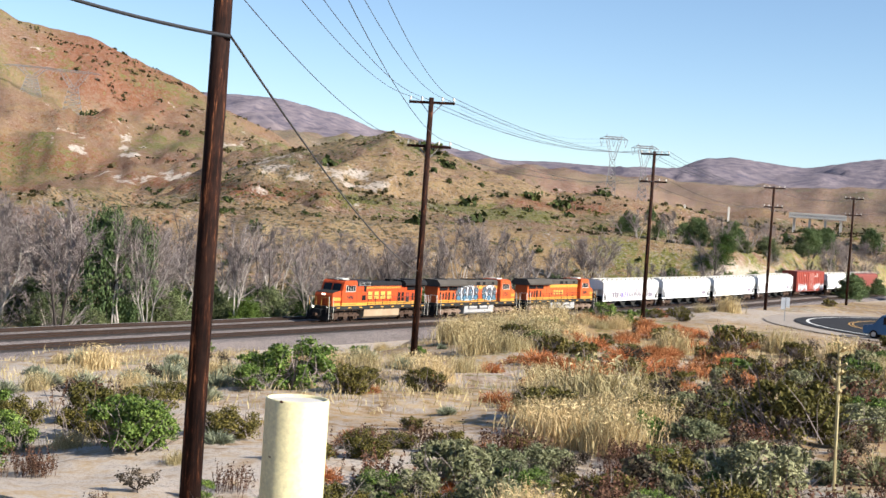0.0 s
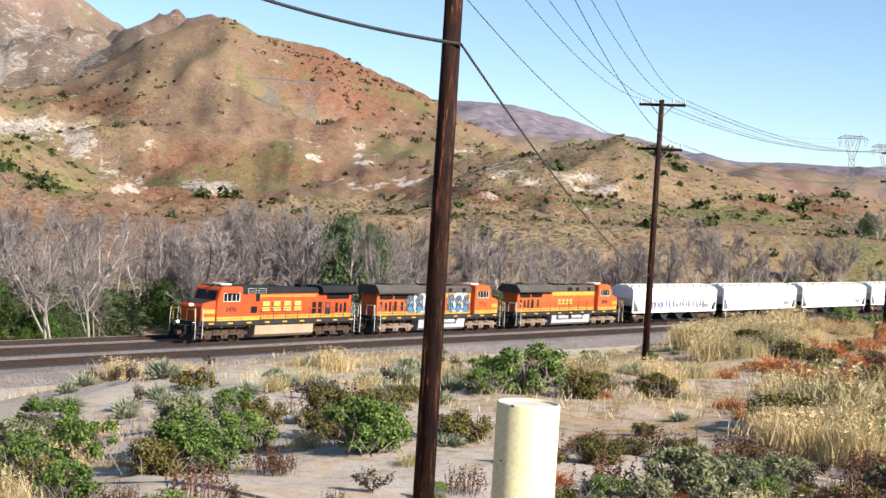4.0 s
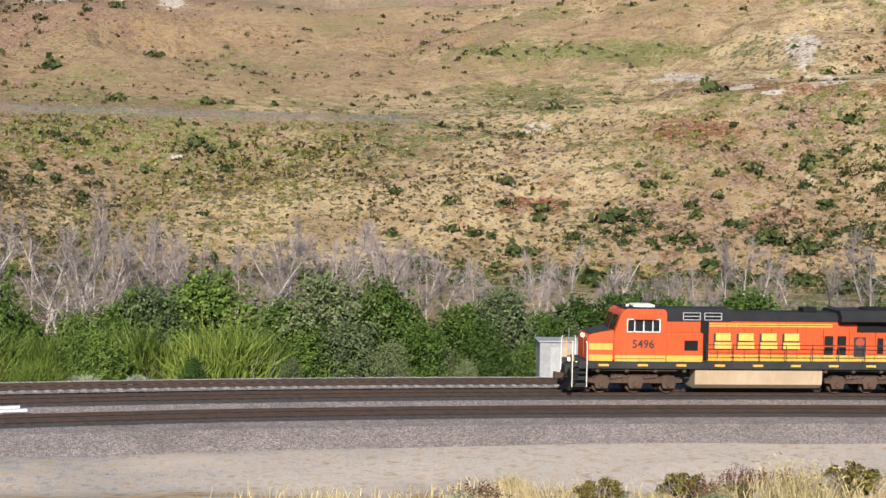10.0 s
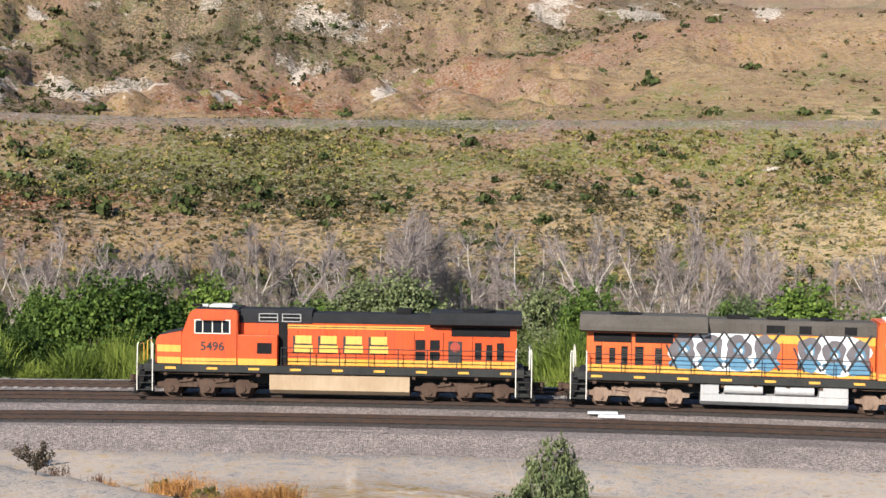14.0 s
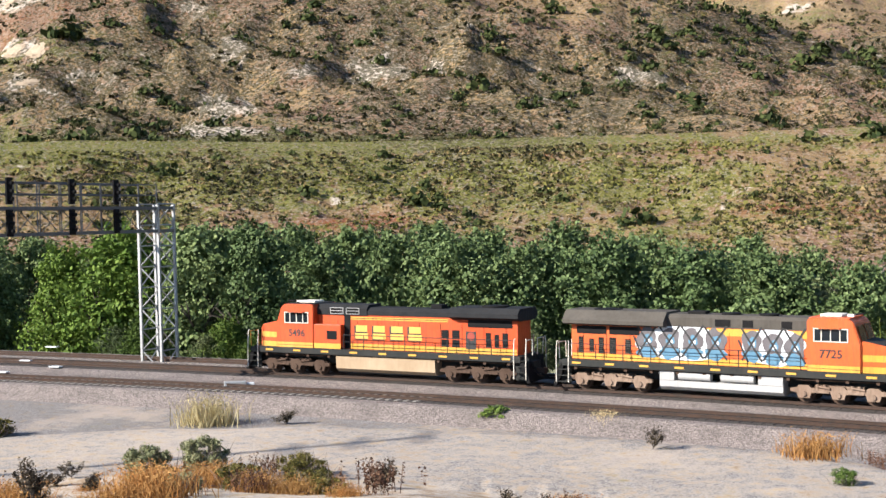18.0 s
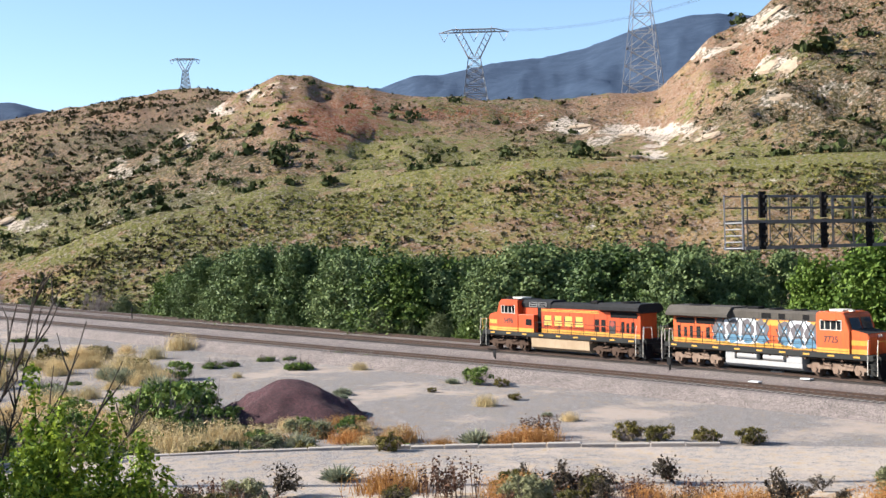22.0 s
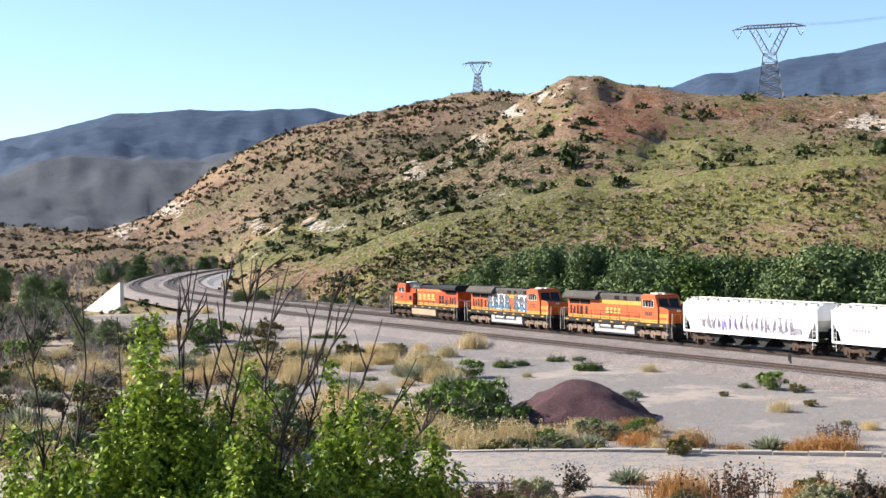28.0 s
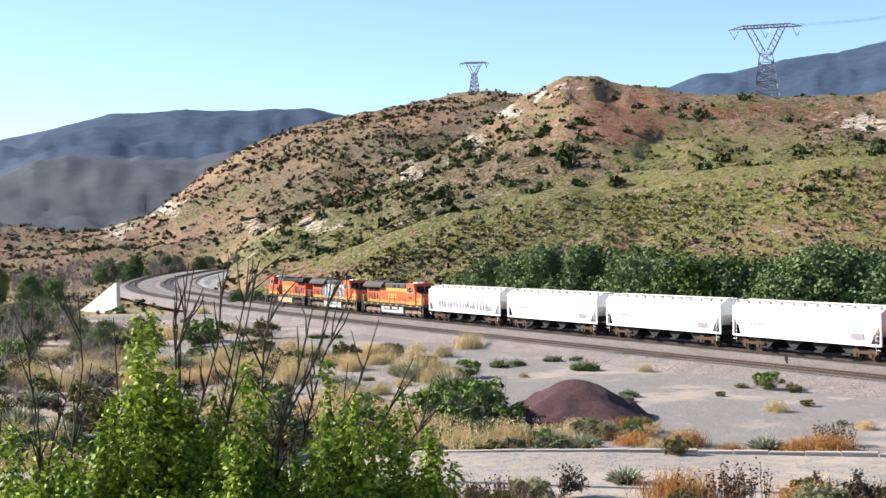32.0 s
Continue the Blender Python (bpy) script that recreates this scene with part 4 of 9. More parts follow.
M_REDCAR = weathered("red_car_paint", (0.27, 0.042, 0.028), (0.36, 0.085, 0.055), (0.12, 0.035, 0.025), 0.6)
M_BROWN = weathered("brown_red_car_paint", (0.20, 0.045, 0.035), (0.26, 0.075, 0.055), (0.09, 0.035, 0.03), 0.6)


def bogie(parent, x, axles, spacing, frame_mat, heavy=True):
    """A truck with two side frames, axle boxes, springs and its wheels."""
    n = len(axles)
    bm = bmesh.new()
    half = spacing * (n - 1) / 2 + 0.75
    for sy in (-1, 1):
        y0, y1 = sy * 1.02, sy * 1.22
        out = [(-half, 0.62), (-half, 0.80)]
        for k in range(n):
            c = (k - (n - 1) / 2) * spacing
            out += [(c - 0.42, 0.84), (c - 0.28, 0.98), (c + 0.28, 0.98), (c + 0.42, 0.84)]
        out += [(half, 0.80), (half, 0.62)]
        for k in reversed(range(n)):
            c = (k - (n - 1) / 2) * spacing
            out += [(c + 0.40, 0.58), (c + 0.32, 0.30), (c - 0.32, 0.30), (c - 0.40, 0.58)]
        prism(bm, out, min(y0, y1), max(y0, y1))
        for k in range(n):
            c = (k - (n - 1) / 2) * spacing
            tube(bm, (c, sy * 1.2, 0.52), (c, sy * 1.30, 0.52), 0.15, 10)
            if heavy and k < n - 1:
                m = c + spacing / 2
                bx(bm, m - 0.45, m + 0.45, sy * 1.12, sy * 1.27, 0.60, 0.72)
                tube(bm, (m - 0.2, sy * 1.25, 0.95), (m + 0.5, sy * 1.25, 0.86), 0.07, 8)
                for q in (-0.18, 0.18):
                    tube(bm, (m + q, sy * 1.15, 0.66), (m + q, sy * 1.15, 1.05), 0.09, 8)
    bx(bm, -half * 0.5, half * 0.5, -1.0, 1.0, 0.72, 1.0)
    t = part("truck", bm, frame_mat, parent, "dusty brown cast steel truck")
    t.location = (x, 0, 0)
    w = None
    for k in range(n):
        c = (k - (n - 1) / 2) * spacing
        if w is None:
            b2 = bmesh.new()
            for sy in (-1, 1):
                tube(b2, (0, sy * 0.70, 0.50), (0, sy * 0.84, 0.50), 0.50, 20)
                tube(b2, (0, sy * 0.66, 0.50), (0, sy * 0.70, 0.50), 0.53, 20)
            tube(b2, (0, -0.7, 0.5), (0, 0.7, 0.5), 0.09, 8)
            w = part("wheel", b2, M_TRUCK, t, "steel wheel set with worn treads")
            w.location = (c, 0, 0)
        else:
            again(w, pose(c, 0, 0))
    return t


def coupler(parent, x, sx):
    bm = box(x, x + sx * 0.55, -0.14, 0.14, 0.72, 0.98)
    bx(bm, x + sx * 0.42, x + sx * 0.62, -0.22, 0.22, 0.66, 1.02, 0.04)
    path(bm, [(x, 0.5, 0.95), (x + sx * 0.3, 0.52, 0.6), (x + sx * 0.6, 0.45, 0.55)], 0.03)
    path(bm, [(x, -0.5, 0.95), (x + sx * 0.3, -0.52, 0.6), (x + sx * 0.6, -0.45, 0.55)], 0.03)
    return part("coupler", bm, M_TRUCK, parent)


def steps(parent, x, sy):
    """Corner steps with two pale grab rails."""
    bm = bmesh.new()
    for k in range(4):
        bx(bm, x - 0.36, x + 0.36, sy * 1.2, sy * 1.52, 0.42 + 0.36 * k, 0.46 + 0.36 * k)
    bx(bm, x - 0.42, x + 0.42, sy * 1.10, sy * 1.16, 0.3, 1.7)
    s = part("steps", bm, M_DARK, parent)
    for q in (-0.40, 0.40):
        r = path(bmesh.new(), [(x + q, sy * 1.53, 0.4), (x + q, sy * 1.53, 1.75), (x + q, sy * 1.46, 2.75), (x + q * 0.9, sy * 1.40, 2.85)], 0.028)
        part("grab_rail", r, M_PALE, s, "pale painted grab rail")
    return s


def blob(cx, cz, rx, rz, seed, n=22, wob=0.12):
    rnd = random.Random(seed)
    ph = [rnd.uniform(0, 6.28) for _ in range(3)]
    out = []
    for k in range(n):
        a = 2 * math.pi * k / n
        q = 1 + wob * (math.sin(3 * a + ph[0]) + 0.6 * math.sin(5 * a + ph[1]) + 0.4 * math.sin(8 * a + ph[2]))
        out.append((cx + rx * q * math.cos(a), cz + rz * q * math.sin(a)))
    return out


def decal(parent, name, shapes, y, depth, material, label=""):
    bm = bmesh.new()
    for s in shapes:
        prism(bm, s, min(y, y + depth), max(y, y + depth))
    return part(name, bm, material, parent, label)


def stroke(x0, z0, x1, z1, w):
    d = Vector((x1 - x0, z1 - z0)).normalized()
    nx, nz = -d.y * w / 2, d.x * w / 2
    return [(x0 + nx, z0 + nz), (x1 + nx, z1 + nz), (x1 - nx, z1 - nz), (x0 - nx, z0 - nz)]


def graffiti(parent, side, x0, x1, seed, lo=1.95, hi=3.95):
    """Spray-painted letter forms crossed out in black, on one hood side."""
    y = side * 0.985
    rnd = random.Random(seed)
    n = max(2, int(round((x1 - x0) / 1.35)))
    w = (x1 - x0) / n
    decal(parent, "spray_ground", [blob((x0 + x1) / 2, (lo + hi) / 2, (x1 - x0) / 2 * 0.97, (hi - lo) / 2 * 1.02, seed, 40, 0.05)], y, side * 0.003, M_TAGWHITE, "white sprayed ground of a tag")
    for k in range(n):
        c = x0 + w * (k + 0.5)
        zc = (lo + hi) / 2 + rnd.uniform(-0.08, 0.08)
        decal(parent, "spray_letter", [blob(c, zc + 0.1, w * 0.46, 0.72, seed + k, 20, 0.1)], y + side * 0.003, side * 0.003, M_TAGGREY)
        decal(parent, "spray_letter", [blob(c, zc - 0.62, w * 0.45, 0.34, seed + 9 * k, 18, 0.15)], y + side * 0.006, side * 0.003, M_TAGBLUE)
        decal(parent, "spray_letter", [blob(c + 0.05, zc + 0.12, w * 0.2, 0.3, seed + 5 * k + 2, 16, 0.1)], y + side * 0.009, side * 0.003, M_TAGBLUE)
        decal(parent, "spray_letter", [blob(c + 0.08, zc + 0.02, w * 0.1, 0.14, seed + 7 * k + 4, 14, 0.1)], y + side * 0.012, side * 0.003, M_TAGWHITE)
    lines = []
    for k in range(n):
        a, b = x0 + w * k + 0.05, x0 + w * (k + 1) - 0.02
        lines += [stroke(a, lo + 0.2, b, hi + 0.05, 0.11), stroke(a, hi - 0.05, b, lo + 0.15, 0.11)]
    lines.append(stroke(x0 - 0.15, (lo + hi) / 2 + 0.3, x0 + 0.4, lo + 0.1, 0.1))
    decal(parent, "spray_line", lines, y + side * 0.015, side * 0.003, M_INK, "black crossing-out strokes")


def locomotive(style, number, label, tags=()):
    """style 1: older engine with stepped hood roof and tan tank; style 2: newer engine with wide radiator and grey tank."""
    e = new("locomotive")
    tagged(e, label, "locomotive", "locomotives of the train")
    roof = M_ROOF1 if style == 1 else M_ROOF2
    org = M_ORANGE if style == 1 else M_ORANGE2
    part("underframe", bx(box(-9.75, 9.75, -1.52, 1.52, 1.40, 1.78, 0.02), -10.2, 10.3, -0.5, 0.5, 0.75, 1.42), M_DARK, e, "dark sill and walkway frame")
    # hood and its bands
    hb = bmesh.new()
    loft(hb, [(-0.97, 1.78), (0.97, 1.78), (0.97, 3.92), (0.90, 4.0), (-0.90, 4.0), (-0.97, 3.92)], -9.35, 4.9)
    part("hood", hb, org, e, "orange engine hood")
    for sy in (-1, 1):
        part("lower_stripe", box(-9.3, 4.95, sy * 0.972, sy * 0.976, 1.80, 2.13), M_YELLOW, e, "yellow lower stripe")
        part("stripe_line", box(-9.3, 4.95, sy * 0.976, sy * 0.979, 1.94, 1.97), M_DARK, e)
        if style == 1:
            part("upper_stripe", box(-4.6, 2.45, sy * 0.972, sy * 0.976, 3.68, 3.86), M_YELLOW, e, "yellow upper stripe")
            part("stripe_line", box(-4.6, 2.45, sy * 0.976, sy * 0.979, 3.75, 3.79), M_DARK, e)
        else:
            part("upper_stripe", box(-3.2, 4.9, sy * 0.972, sy * 0.976, 3.45, 3.85), M_YELLOW, e, "yellow upper stripe")
        # seams and hood doors
        for k in range(9):
            x = -8.6 + 1.5 * k
            part("door_seam", box(x, x + 0.025, sy * 0.976, sy * 0.981, 1.9, 3.6), M_BLACK, e)
    # roofs
    rb = bmesh.new()
    if style == 1:
        loft(rb, [(-0.98, 3.98), (0.98, 3.98), (0.98, 4.25), (0.7, 4.46), (-0.7, 4.46), (-0.98, 4.25)], -4.9, 1.2)
        loft(rb, [(-1.02, 3.95), (1.02, 3.95), (1.02, 4.38), (0.75, 4.62), (-0.75, 4.62), (-1.02, 4.38)], 1.2, 4.95)
        part("hood_roof", rb, roof, e, "sooty dark hood roof")
        wing = bmesh.new()
        loft(wing, [(-0.98, 3.85), (0.98, 3.85), (1.5, 4.05), (1.5, 4.30), (1.2, 4.62), (-1.2, 4.62), (-1.5, 4.30), (-1.5, 4.05)], -9.6, -4.9)
        part("radiator", wing, roof, e, "dark overhanging radiator housing")
        for sy in (-1, 1):
            part("radiator_grille", box(-9.0, -6.0, sy * 0.98, sy * 1.0, 3.42, 3.86), M_BLACK, e)
            for q in (1.75, 2.95):
                g = part("grid_window", box(q, q + 0.98, sy * 1.022, sy * 1.03, 4.02, 4.42), M_BLACK, e, "framed brake grid opening")
                fr = bmesh.new()
                for zz in (4.02, 4.21, 4.40):
                    bx(fr, q, q + 0.98, sy * 1.03, sy * 1.045, zz, zz + 0.035)
                for xx in (q, q + 0.95):
                    bx(fr, xx, xx + 0.04, sy * 1.03, sy * 1.045, 4.02, 4.43)
                part("grid_frame", fr, M_SILVER, g)
        part("exhaust_stack", box(-3.9, -3.1, -0.4, 0.4, 4.44, 4.72, 0.05), M_BLACK, e)
    else:
        loft(rb, [(-0.99, 3.88), (0.99, 3.88), (0.99, 4.40), (0.8, 4.58), (-0.8, 4.58), (-0.99, 4.40)], -3.3, 4.95)
        part("hood_roof", rb, roof, e, "sooty dark hood roof")
        wing = bmesh.new()
        loft(wing, [(-0.98, 3.80), (0.98, 3.80), (1.52, 3.92), (1.52, 4.12), (1.0, 4.68), (-1.0, 4.68), (-1.52, 4.12), (-1.52, 3.92)], -9.7, -3.3)
        part("radiator", wing, roof, e, "broad dark radiator housing with sloped sides")
        for sy in (-1, 1):
            for q in (-9.0, -6.9):
                part("radiator_grille", box(q, q + 1.9, sy * 0.98, sy * 1.0, 3.30, 3.76), M_BLACK, e)
            for q, w in ((-0.4, 0.9), (1.2, 0.6), (3.4, 0.6)):
                part("roof_louvre", box(q, q + w, sy * 0.992, sy * 1.0, 3.95, 4.35), M_BLACK, e)
        part("exhaust_stack", box(-2.3, -1.2, -0.35, 0.35, 4.55, 4.75, 0.05), M_BLACK, e)
        for q in (0.2, 2.4):
            part("roof_fan", tube(bmesh.new(), (q, 0, 4.56), (q, 0, 4.68), 0.55, 18), M_BLACK, e)
    part("cooling_fan_cover", tube(bmesh.new(), (-7.4, 0, 4.6), (-7.4, 0, 4.72), 0.85, 20), M_BLACK, e)
    # hood vents
    vents = [(-8.7, 0.36, 2.2, 3.1), (-8.1, 0.3, 2.2, 3.0), (-7.55, 0.34, 2.2, 3.1), (-5.4, 0.5, 2.7, 3.2), (-5.4, 0.5, 2.15, 2.6), (-4.65, 0.5, 2.7, 3.2), (-4.65, 0.5, 2.15, 2.6)] if style == 1 else [(-8.9, 0.3, 2.15, 3.1), (-8.2, 0.3, 2.25, 3.0), (-7.6, 0.32, 2.15, 3.1), (-6.9, 0.42, 2.15, 3.1), (-5.9, 0.36, 2.2, 3.05)]
    for sy in (-1, 1):
        for x, w, z0, z1 in vents:
            v = part("vent", box(x, x + w, sy * 0.978, sy * 0.99, z0, z1), M_BLACK, e, "dark louvred vent")
            sl = bmesh.new()
            for k in range(int((z1 - z0) / 0.12)):
                bx(sl, x + 0.02, x + w - 0.02, sy * 0.99, sy * 0.998, z0 + 0.04 + k * 0.12, z0 + 0.07 + k * 0.12)
            part("louvre", sl, roof, v)
    # cab with sloped windscreen, and the short nose
    cb = bmesh.new()
    prism(cb, [(4.95, 1.78), (7.85, 1.78), (7.85, 3.30), (7.45, 4.42), (7.2, 4.62), (5.1, 4.62), (4.95, 4.5)], -1.5, 1.5)
    bmesh.ops.bevel(cb, geom=cb.edges[:], offset=0.05, segments=2, affect="EDGES")
    cab = part("cab", cb, org, e, "orange cab")
    nb = bmesh.new()
    pts = [(7.83, 1.78), (9.25, 1.78), (9.25, 2.95), (9.12, 3.22), (7.83, 3.48)]
    prism(nb, pts, -1.38, 1.38)
    for v in nb.verts:
        if v.co.x > 8.5:
            v.co.y *= 0.88
    bmesh.ops.bevel(nb, geom=nb.edges[:], offset=0.05, segments=2, affect="EDGES")
    nose = part("nose", nb, org, e, "short sloped nose")
    nt = bmesh.new()
    pts2 = [(7.9, 3.475), (9.1, 3.235), (9.1, 3.25), (7.9, 3.50)]
    prism(nt, pts2, -1.15, 1.15)
    part("nose_top", nt, M_DARK, nose, "dark anti-glare panel")
    part("roof_cap", box(5.0, 7.2, -1.25, 1.25, 4.61, 4.66, 0.02), roof if style == 1 else M_ORANGE2, cab)
    part("air_conditioner", bx(box(5.4, 6.6, -0.6, 0.6, 4.65, 4.80, 0.05), 6.75, 7.1, -0.15, 0.15, 4.65, 4.78), M_PALE, cab, "pale roof air conditioner")
    part("horn", path(path(bmesh.new(), [(7.0, 0.5, 4.75), (7.5, 0.5, 4.78)], 0.05), [(7.0, 0.35, 4.75), (7.45, 0.35, 4.78)], 0.05), M_BLACK, cab)
    for sy in (-1, 1):
        w = part("side_window", box(5.35, 7.15, sy * 1.502, sy * 1.515, 3.42, 4.06), M_GLASS, cab, "cab side window")
        fr = bmesh.new()
        for q in (5.32, 5.72, 6.22, 6.72, 7.12):
            bx(fr, q, q + (0.06 if q in (5.32, 7.12) else 0.05), sy * 1.515, sy * 1.535, 3.40, 4.08)
        for zz in (3.38, 4.06):
            bx(fr, 5.32, 7.18, sy * 1.515, sy * 1.535, zz, zz + 0.05)
        part("window_frame", fr, M_PALE, w, "pale aluminium frame")
        part("sun_visor", prism(bmesh.new(), [(5.6, 4.10), (6.8, 4.10), (6.8, 4.14), (5.6, 4.14)], min(sy * 1.5, sy * 1.75), max(sy * 1.5, sy * 1.75)), org, w)
        part("cab_stripe", box(5.0, 9.15, sy * 1.505, sy * 1.508, 1.80, 2.12) if False else box(5.0, 7.8, sy * 1.502, sy * 1.506, 1.80, 2.13), M_YELLOW, cab, "yellow stripe")
        part("stripe_line", box(5.0, 7.8, sy * 1.506, sy * 1.509, 1.94, 1.97), M_DARK, cab)
        ns = bmesh.new()
        for z0, z1 in ((1.80, 2.13), (2.40, 2.75)):
            v = [ns.verts.new(p) for p in ((7.9, sy * 1.39, z0), (9.15, sy * 1.235, z0), (9.15, sy * 1.235, z1), (7.9, sy * 1.39, z1))]
            ns.faces.new(v)
        part("nose_stripe", ns, M_YELLOW, nose, "yellow stripe")
        # side of the cab base: battery box with a dark grille, then walkway notch
        if style == 1:
            part("side_cabinet", box(2.9, 4.95, sy * 0.97, sy * 1.47, 1.78, 3.35, 0.04), org, e, "orange equipment cabinet behind the cab")
            # raised black strip stands in for the shaded gap behind the cabinet
            part("shade_strip", box(2.45, 2.92, sy * 0.974, sy * 0.988, 1.80, 3.95), M_BLACK, e, "dark strip standing in for shade beside the equipment cabinet")
            part("crest_door", box(-6.55, -5.85, sy * 0.981, sy * 0.992, 2.05, 3.15), M_INK, e, "dark door with a round red crest")
            part("crest", tube(bmesh.new(), (-6.2, sy * 0.99, 2.85), (-6.2, sy * 1.0, 2.85), 0.26, 18), M_REDCAR, e, "round red crest")
            part("cabinet_grille", box(3.2, 3.95, sy * 1.472, sy * 1.485, 2.4, 2.95), M_BLACK, e)
            part("cabinet_stripe", box(2.92, 4.93, sy * 1.472, sy * 1.476, 1.80, 2.13), M_YELLOW, e)
        if number:
            letters(number, 0.62, M_INK, cab, Matrix.Translation((6.25, sy * 1.506, 2.72)) @ pose(0, 0, 0, 90, 0, 180 if sy > 0 else 0), "road_number", "dark road number")
        else:
            nm = bmesh.new()
            for k in range(4):
                bx(nm, 5.7 + 0.3 * k, 5.92 + 0.3 * k, sy * 1.504, sy * 1.509, 2.52, 2.92)
            part("road_number", nm, M_INK, cab, "dark illegible road number")
    # windscreen panes
    d = Vector((-0.40, 0, 1.12)).normalized()
    for y0, y1 in ((-1.2, -0.08), (0.08, 1.2)):
        wb = bmesh.new()
        a, b = Vector((7.83, 0, 3.42)), Vector((7.53, 0, 4.26))
        off = Vector((0.03, 0, 0.012))
        v = [wb.verts.new(p) for p in (Vector((a.x, y0, a.z)) + off, Vector((a.x, y1, a.z)) + off, Vector((b.x, y1, b.z)) + off, Vector((b.x, y0, b.z)) + off)]
        f = wb.faces.new(v)
        bmesh.ops.solidify(wb, geom=[f], thickness=0.02)
        part("windscreen", wb, M_GLASS, cab, "dark windscreen pane")
    part("nose_door", box(9.25, 9.27, -0.3, 0.3, 1.9, 3.0), org, nose)
    part("headlight", tube(tube(bmesh.new(), (9.24, -0.13, 3.05), (9.30, -0.13, 3.05), 0.1, 12), (9.24, 0.13, 3.05), (9.30, 0.13, 3.05), 0.1, 12), M_LAMP if style == 1 else M_PALE, nose, "pair of headlights")
    for sy in (-1, 1):
        part("ditch_light", tube(bmesh.new(), (9.7, sy * 0.95, 1.6), (9.82, sy * 0.95, 1.6), 0.11, 12), M_LAMP if style == 1 else M_PALE, e, "low ditch light")
    # end plates, plough, couplers, steps
    for sx in (-1, 1):
        pl = bmesh.new()
        prism(pl, [(sx * 9.7, 1.4), (sx * 10.0, 1.4), (sx * 10.35, 0.22), (sx * 10.15, 0.2), (sx * 9.8, 0.9)], -1.45, 1.45)
        part("plough", pl, M_BLACK, e, "dark pilot plough")
        coupler(e, sx * 10.2, sx)
        for sy in (-1, 1):
            steps(e, sx * 9.72, sy)
        hr = path(bmesh.new(), [(sx * 10.0, -1.3, 1.78), (sx * 10.05, -1.3, 2.75), (sx * 10.05, -0.4, 2.75), (sx * 10.05, -0.35, 1.78)], 0.026)
        part("end_rail", path(bmesh.new(), [(sx * 10.0, 1.3, 1.78), (sx * 10.05, 1.3, 2.75), (sx * 10.05, 0.4, 2.75), (sx * 10.05, 0.35, 1.78)], 0.026), M_YELLOW if sx > 0 else M_PALE, e, "end handrail")
        part("end_rail", hr, M_YELLOW if sx > 0 else M_PALE, e, "end handrail")
        hz = path(bmesh.new(), [(sx * 10.1, 0.5 + 0.1 * k, 1.3 - 0.1 * (k % 2)) for k in range(2)], 0.03)
        for k in range(3):
            path(hz, [(sx * 10.1, 0.35 + 0.16 * k, 1.25), (sx * 10.4, 0.4 + 0.16 * k, 0.75), (sx * 10.75, 0.38 + 0.16 * k, 0.7)], 0.025)
        part("brake_hose", hz, M_BLACK, e)
    # side handrails
    for sy in (-1, 1):
        hr = bmesh.new()
        x1 = 2.7 if style == 1 else 4.6
        path(hr, [(-9.3, sy * 1.46, 2.72), (x1, sy * 1.46, 2.72)], 0.024)
        path(hr, [(-9.3, sy * 1.46, 2.28), (x1, sy * 1.46, 2.28)], 0.016)
        k = -9.3
        while k <= x1 + 0.01:
            tube(hr, (k, sy * 1.47, 1.6), (k, sy * 1.46, 2.72), 0.026, 6)
            k += (x1 + 9.3) / 8
        part("handrail", hr, M_INK, e, "dark walkway handrail")
        rf = None
        for k in range(9):
            x = -8.8 + 2.15 * k
            if rf is None:
                rf = part("reflector", box(-0.28, 0.28, -0.004, 0.004, -0.06, 0.06), M_YELLOW, e, "small yellow reflector")
                rf.location = (x, sy * 1.525, 1.6)
            else:
                again(rf, pose(x, sy * 1.525, 1.6))
    # tank and air reservoirs
    if style == 1:
        tb = bmesh.new()
        loft(tb, [(-1.40, 0.55), (-1.1, 0.32), (1.1, 0.32), (1.40, 0.55), (1.45, 1.32), (-1.45, 1.32)], -3.9, 3.3)
        part("fuel_tank", tb, M_TANK, e, "dusty tan fuel tank")
    else:
        tb = bmesh.new()
        loft(tb, [(-1.35, 0.5), (-1.1, 0.3), (1.1, 0.3), (1.35, 0.5), (1.35, 0.85), (-1.35, 0.85)], -3.6, 3.6)
        bx(tb, -3.6, -2.7, -1.38, 1.38, 0.85, 1.36, 0.02)
        bx(tb, 2.2, 3.6, -1.38, 1.38, 0.85, 1.36, 0.02)
        part("fuel_tank", tb, M_SILVER, e, "grey fuel tank")
        for sy in (-1, 1):
            for x0, x1 in ((-2.45, -0.55), (0.05, 1.95)):
                a = tube(bmesh.new(), (x0, sy * 1.22, 1.12), (x1, sy * 1.22, 1.12), 0.23, 14)
                part("air_reservoir", a, M_SILVER, e, "grey air reservoir cylinder")
    # air pipes and clutter under the sill
    for sy in (-1, 1):
        pp = path(bmesh.new(), [(-9.2, sy * 1.3, 1.30), (-4.2, sy * 1.32, 1.32), (-3.9, sy * 1.35, 1.38), (3.9, sy * 1.35, 1.38), (4.4, sy * 1.3, 1.28), (9.0, sy * 1.3, 1.3)], 0.035)
        for k in range(12):
            x = -9 + 1.6 * k
            bx(pp, x, x + 0.18, sy * 1.2, sy * 1.4, 1.2, 1.4)
        part("air_pipe", pp, M_TRUCK, e)
    for x in (-6.75, 6.55):
        bogie(e, x, (0, 1, 2), 1.86, M_TRUCK if style == 1 else M_TRUCK2)
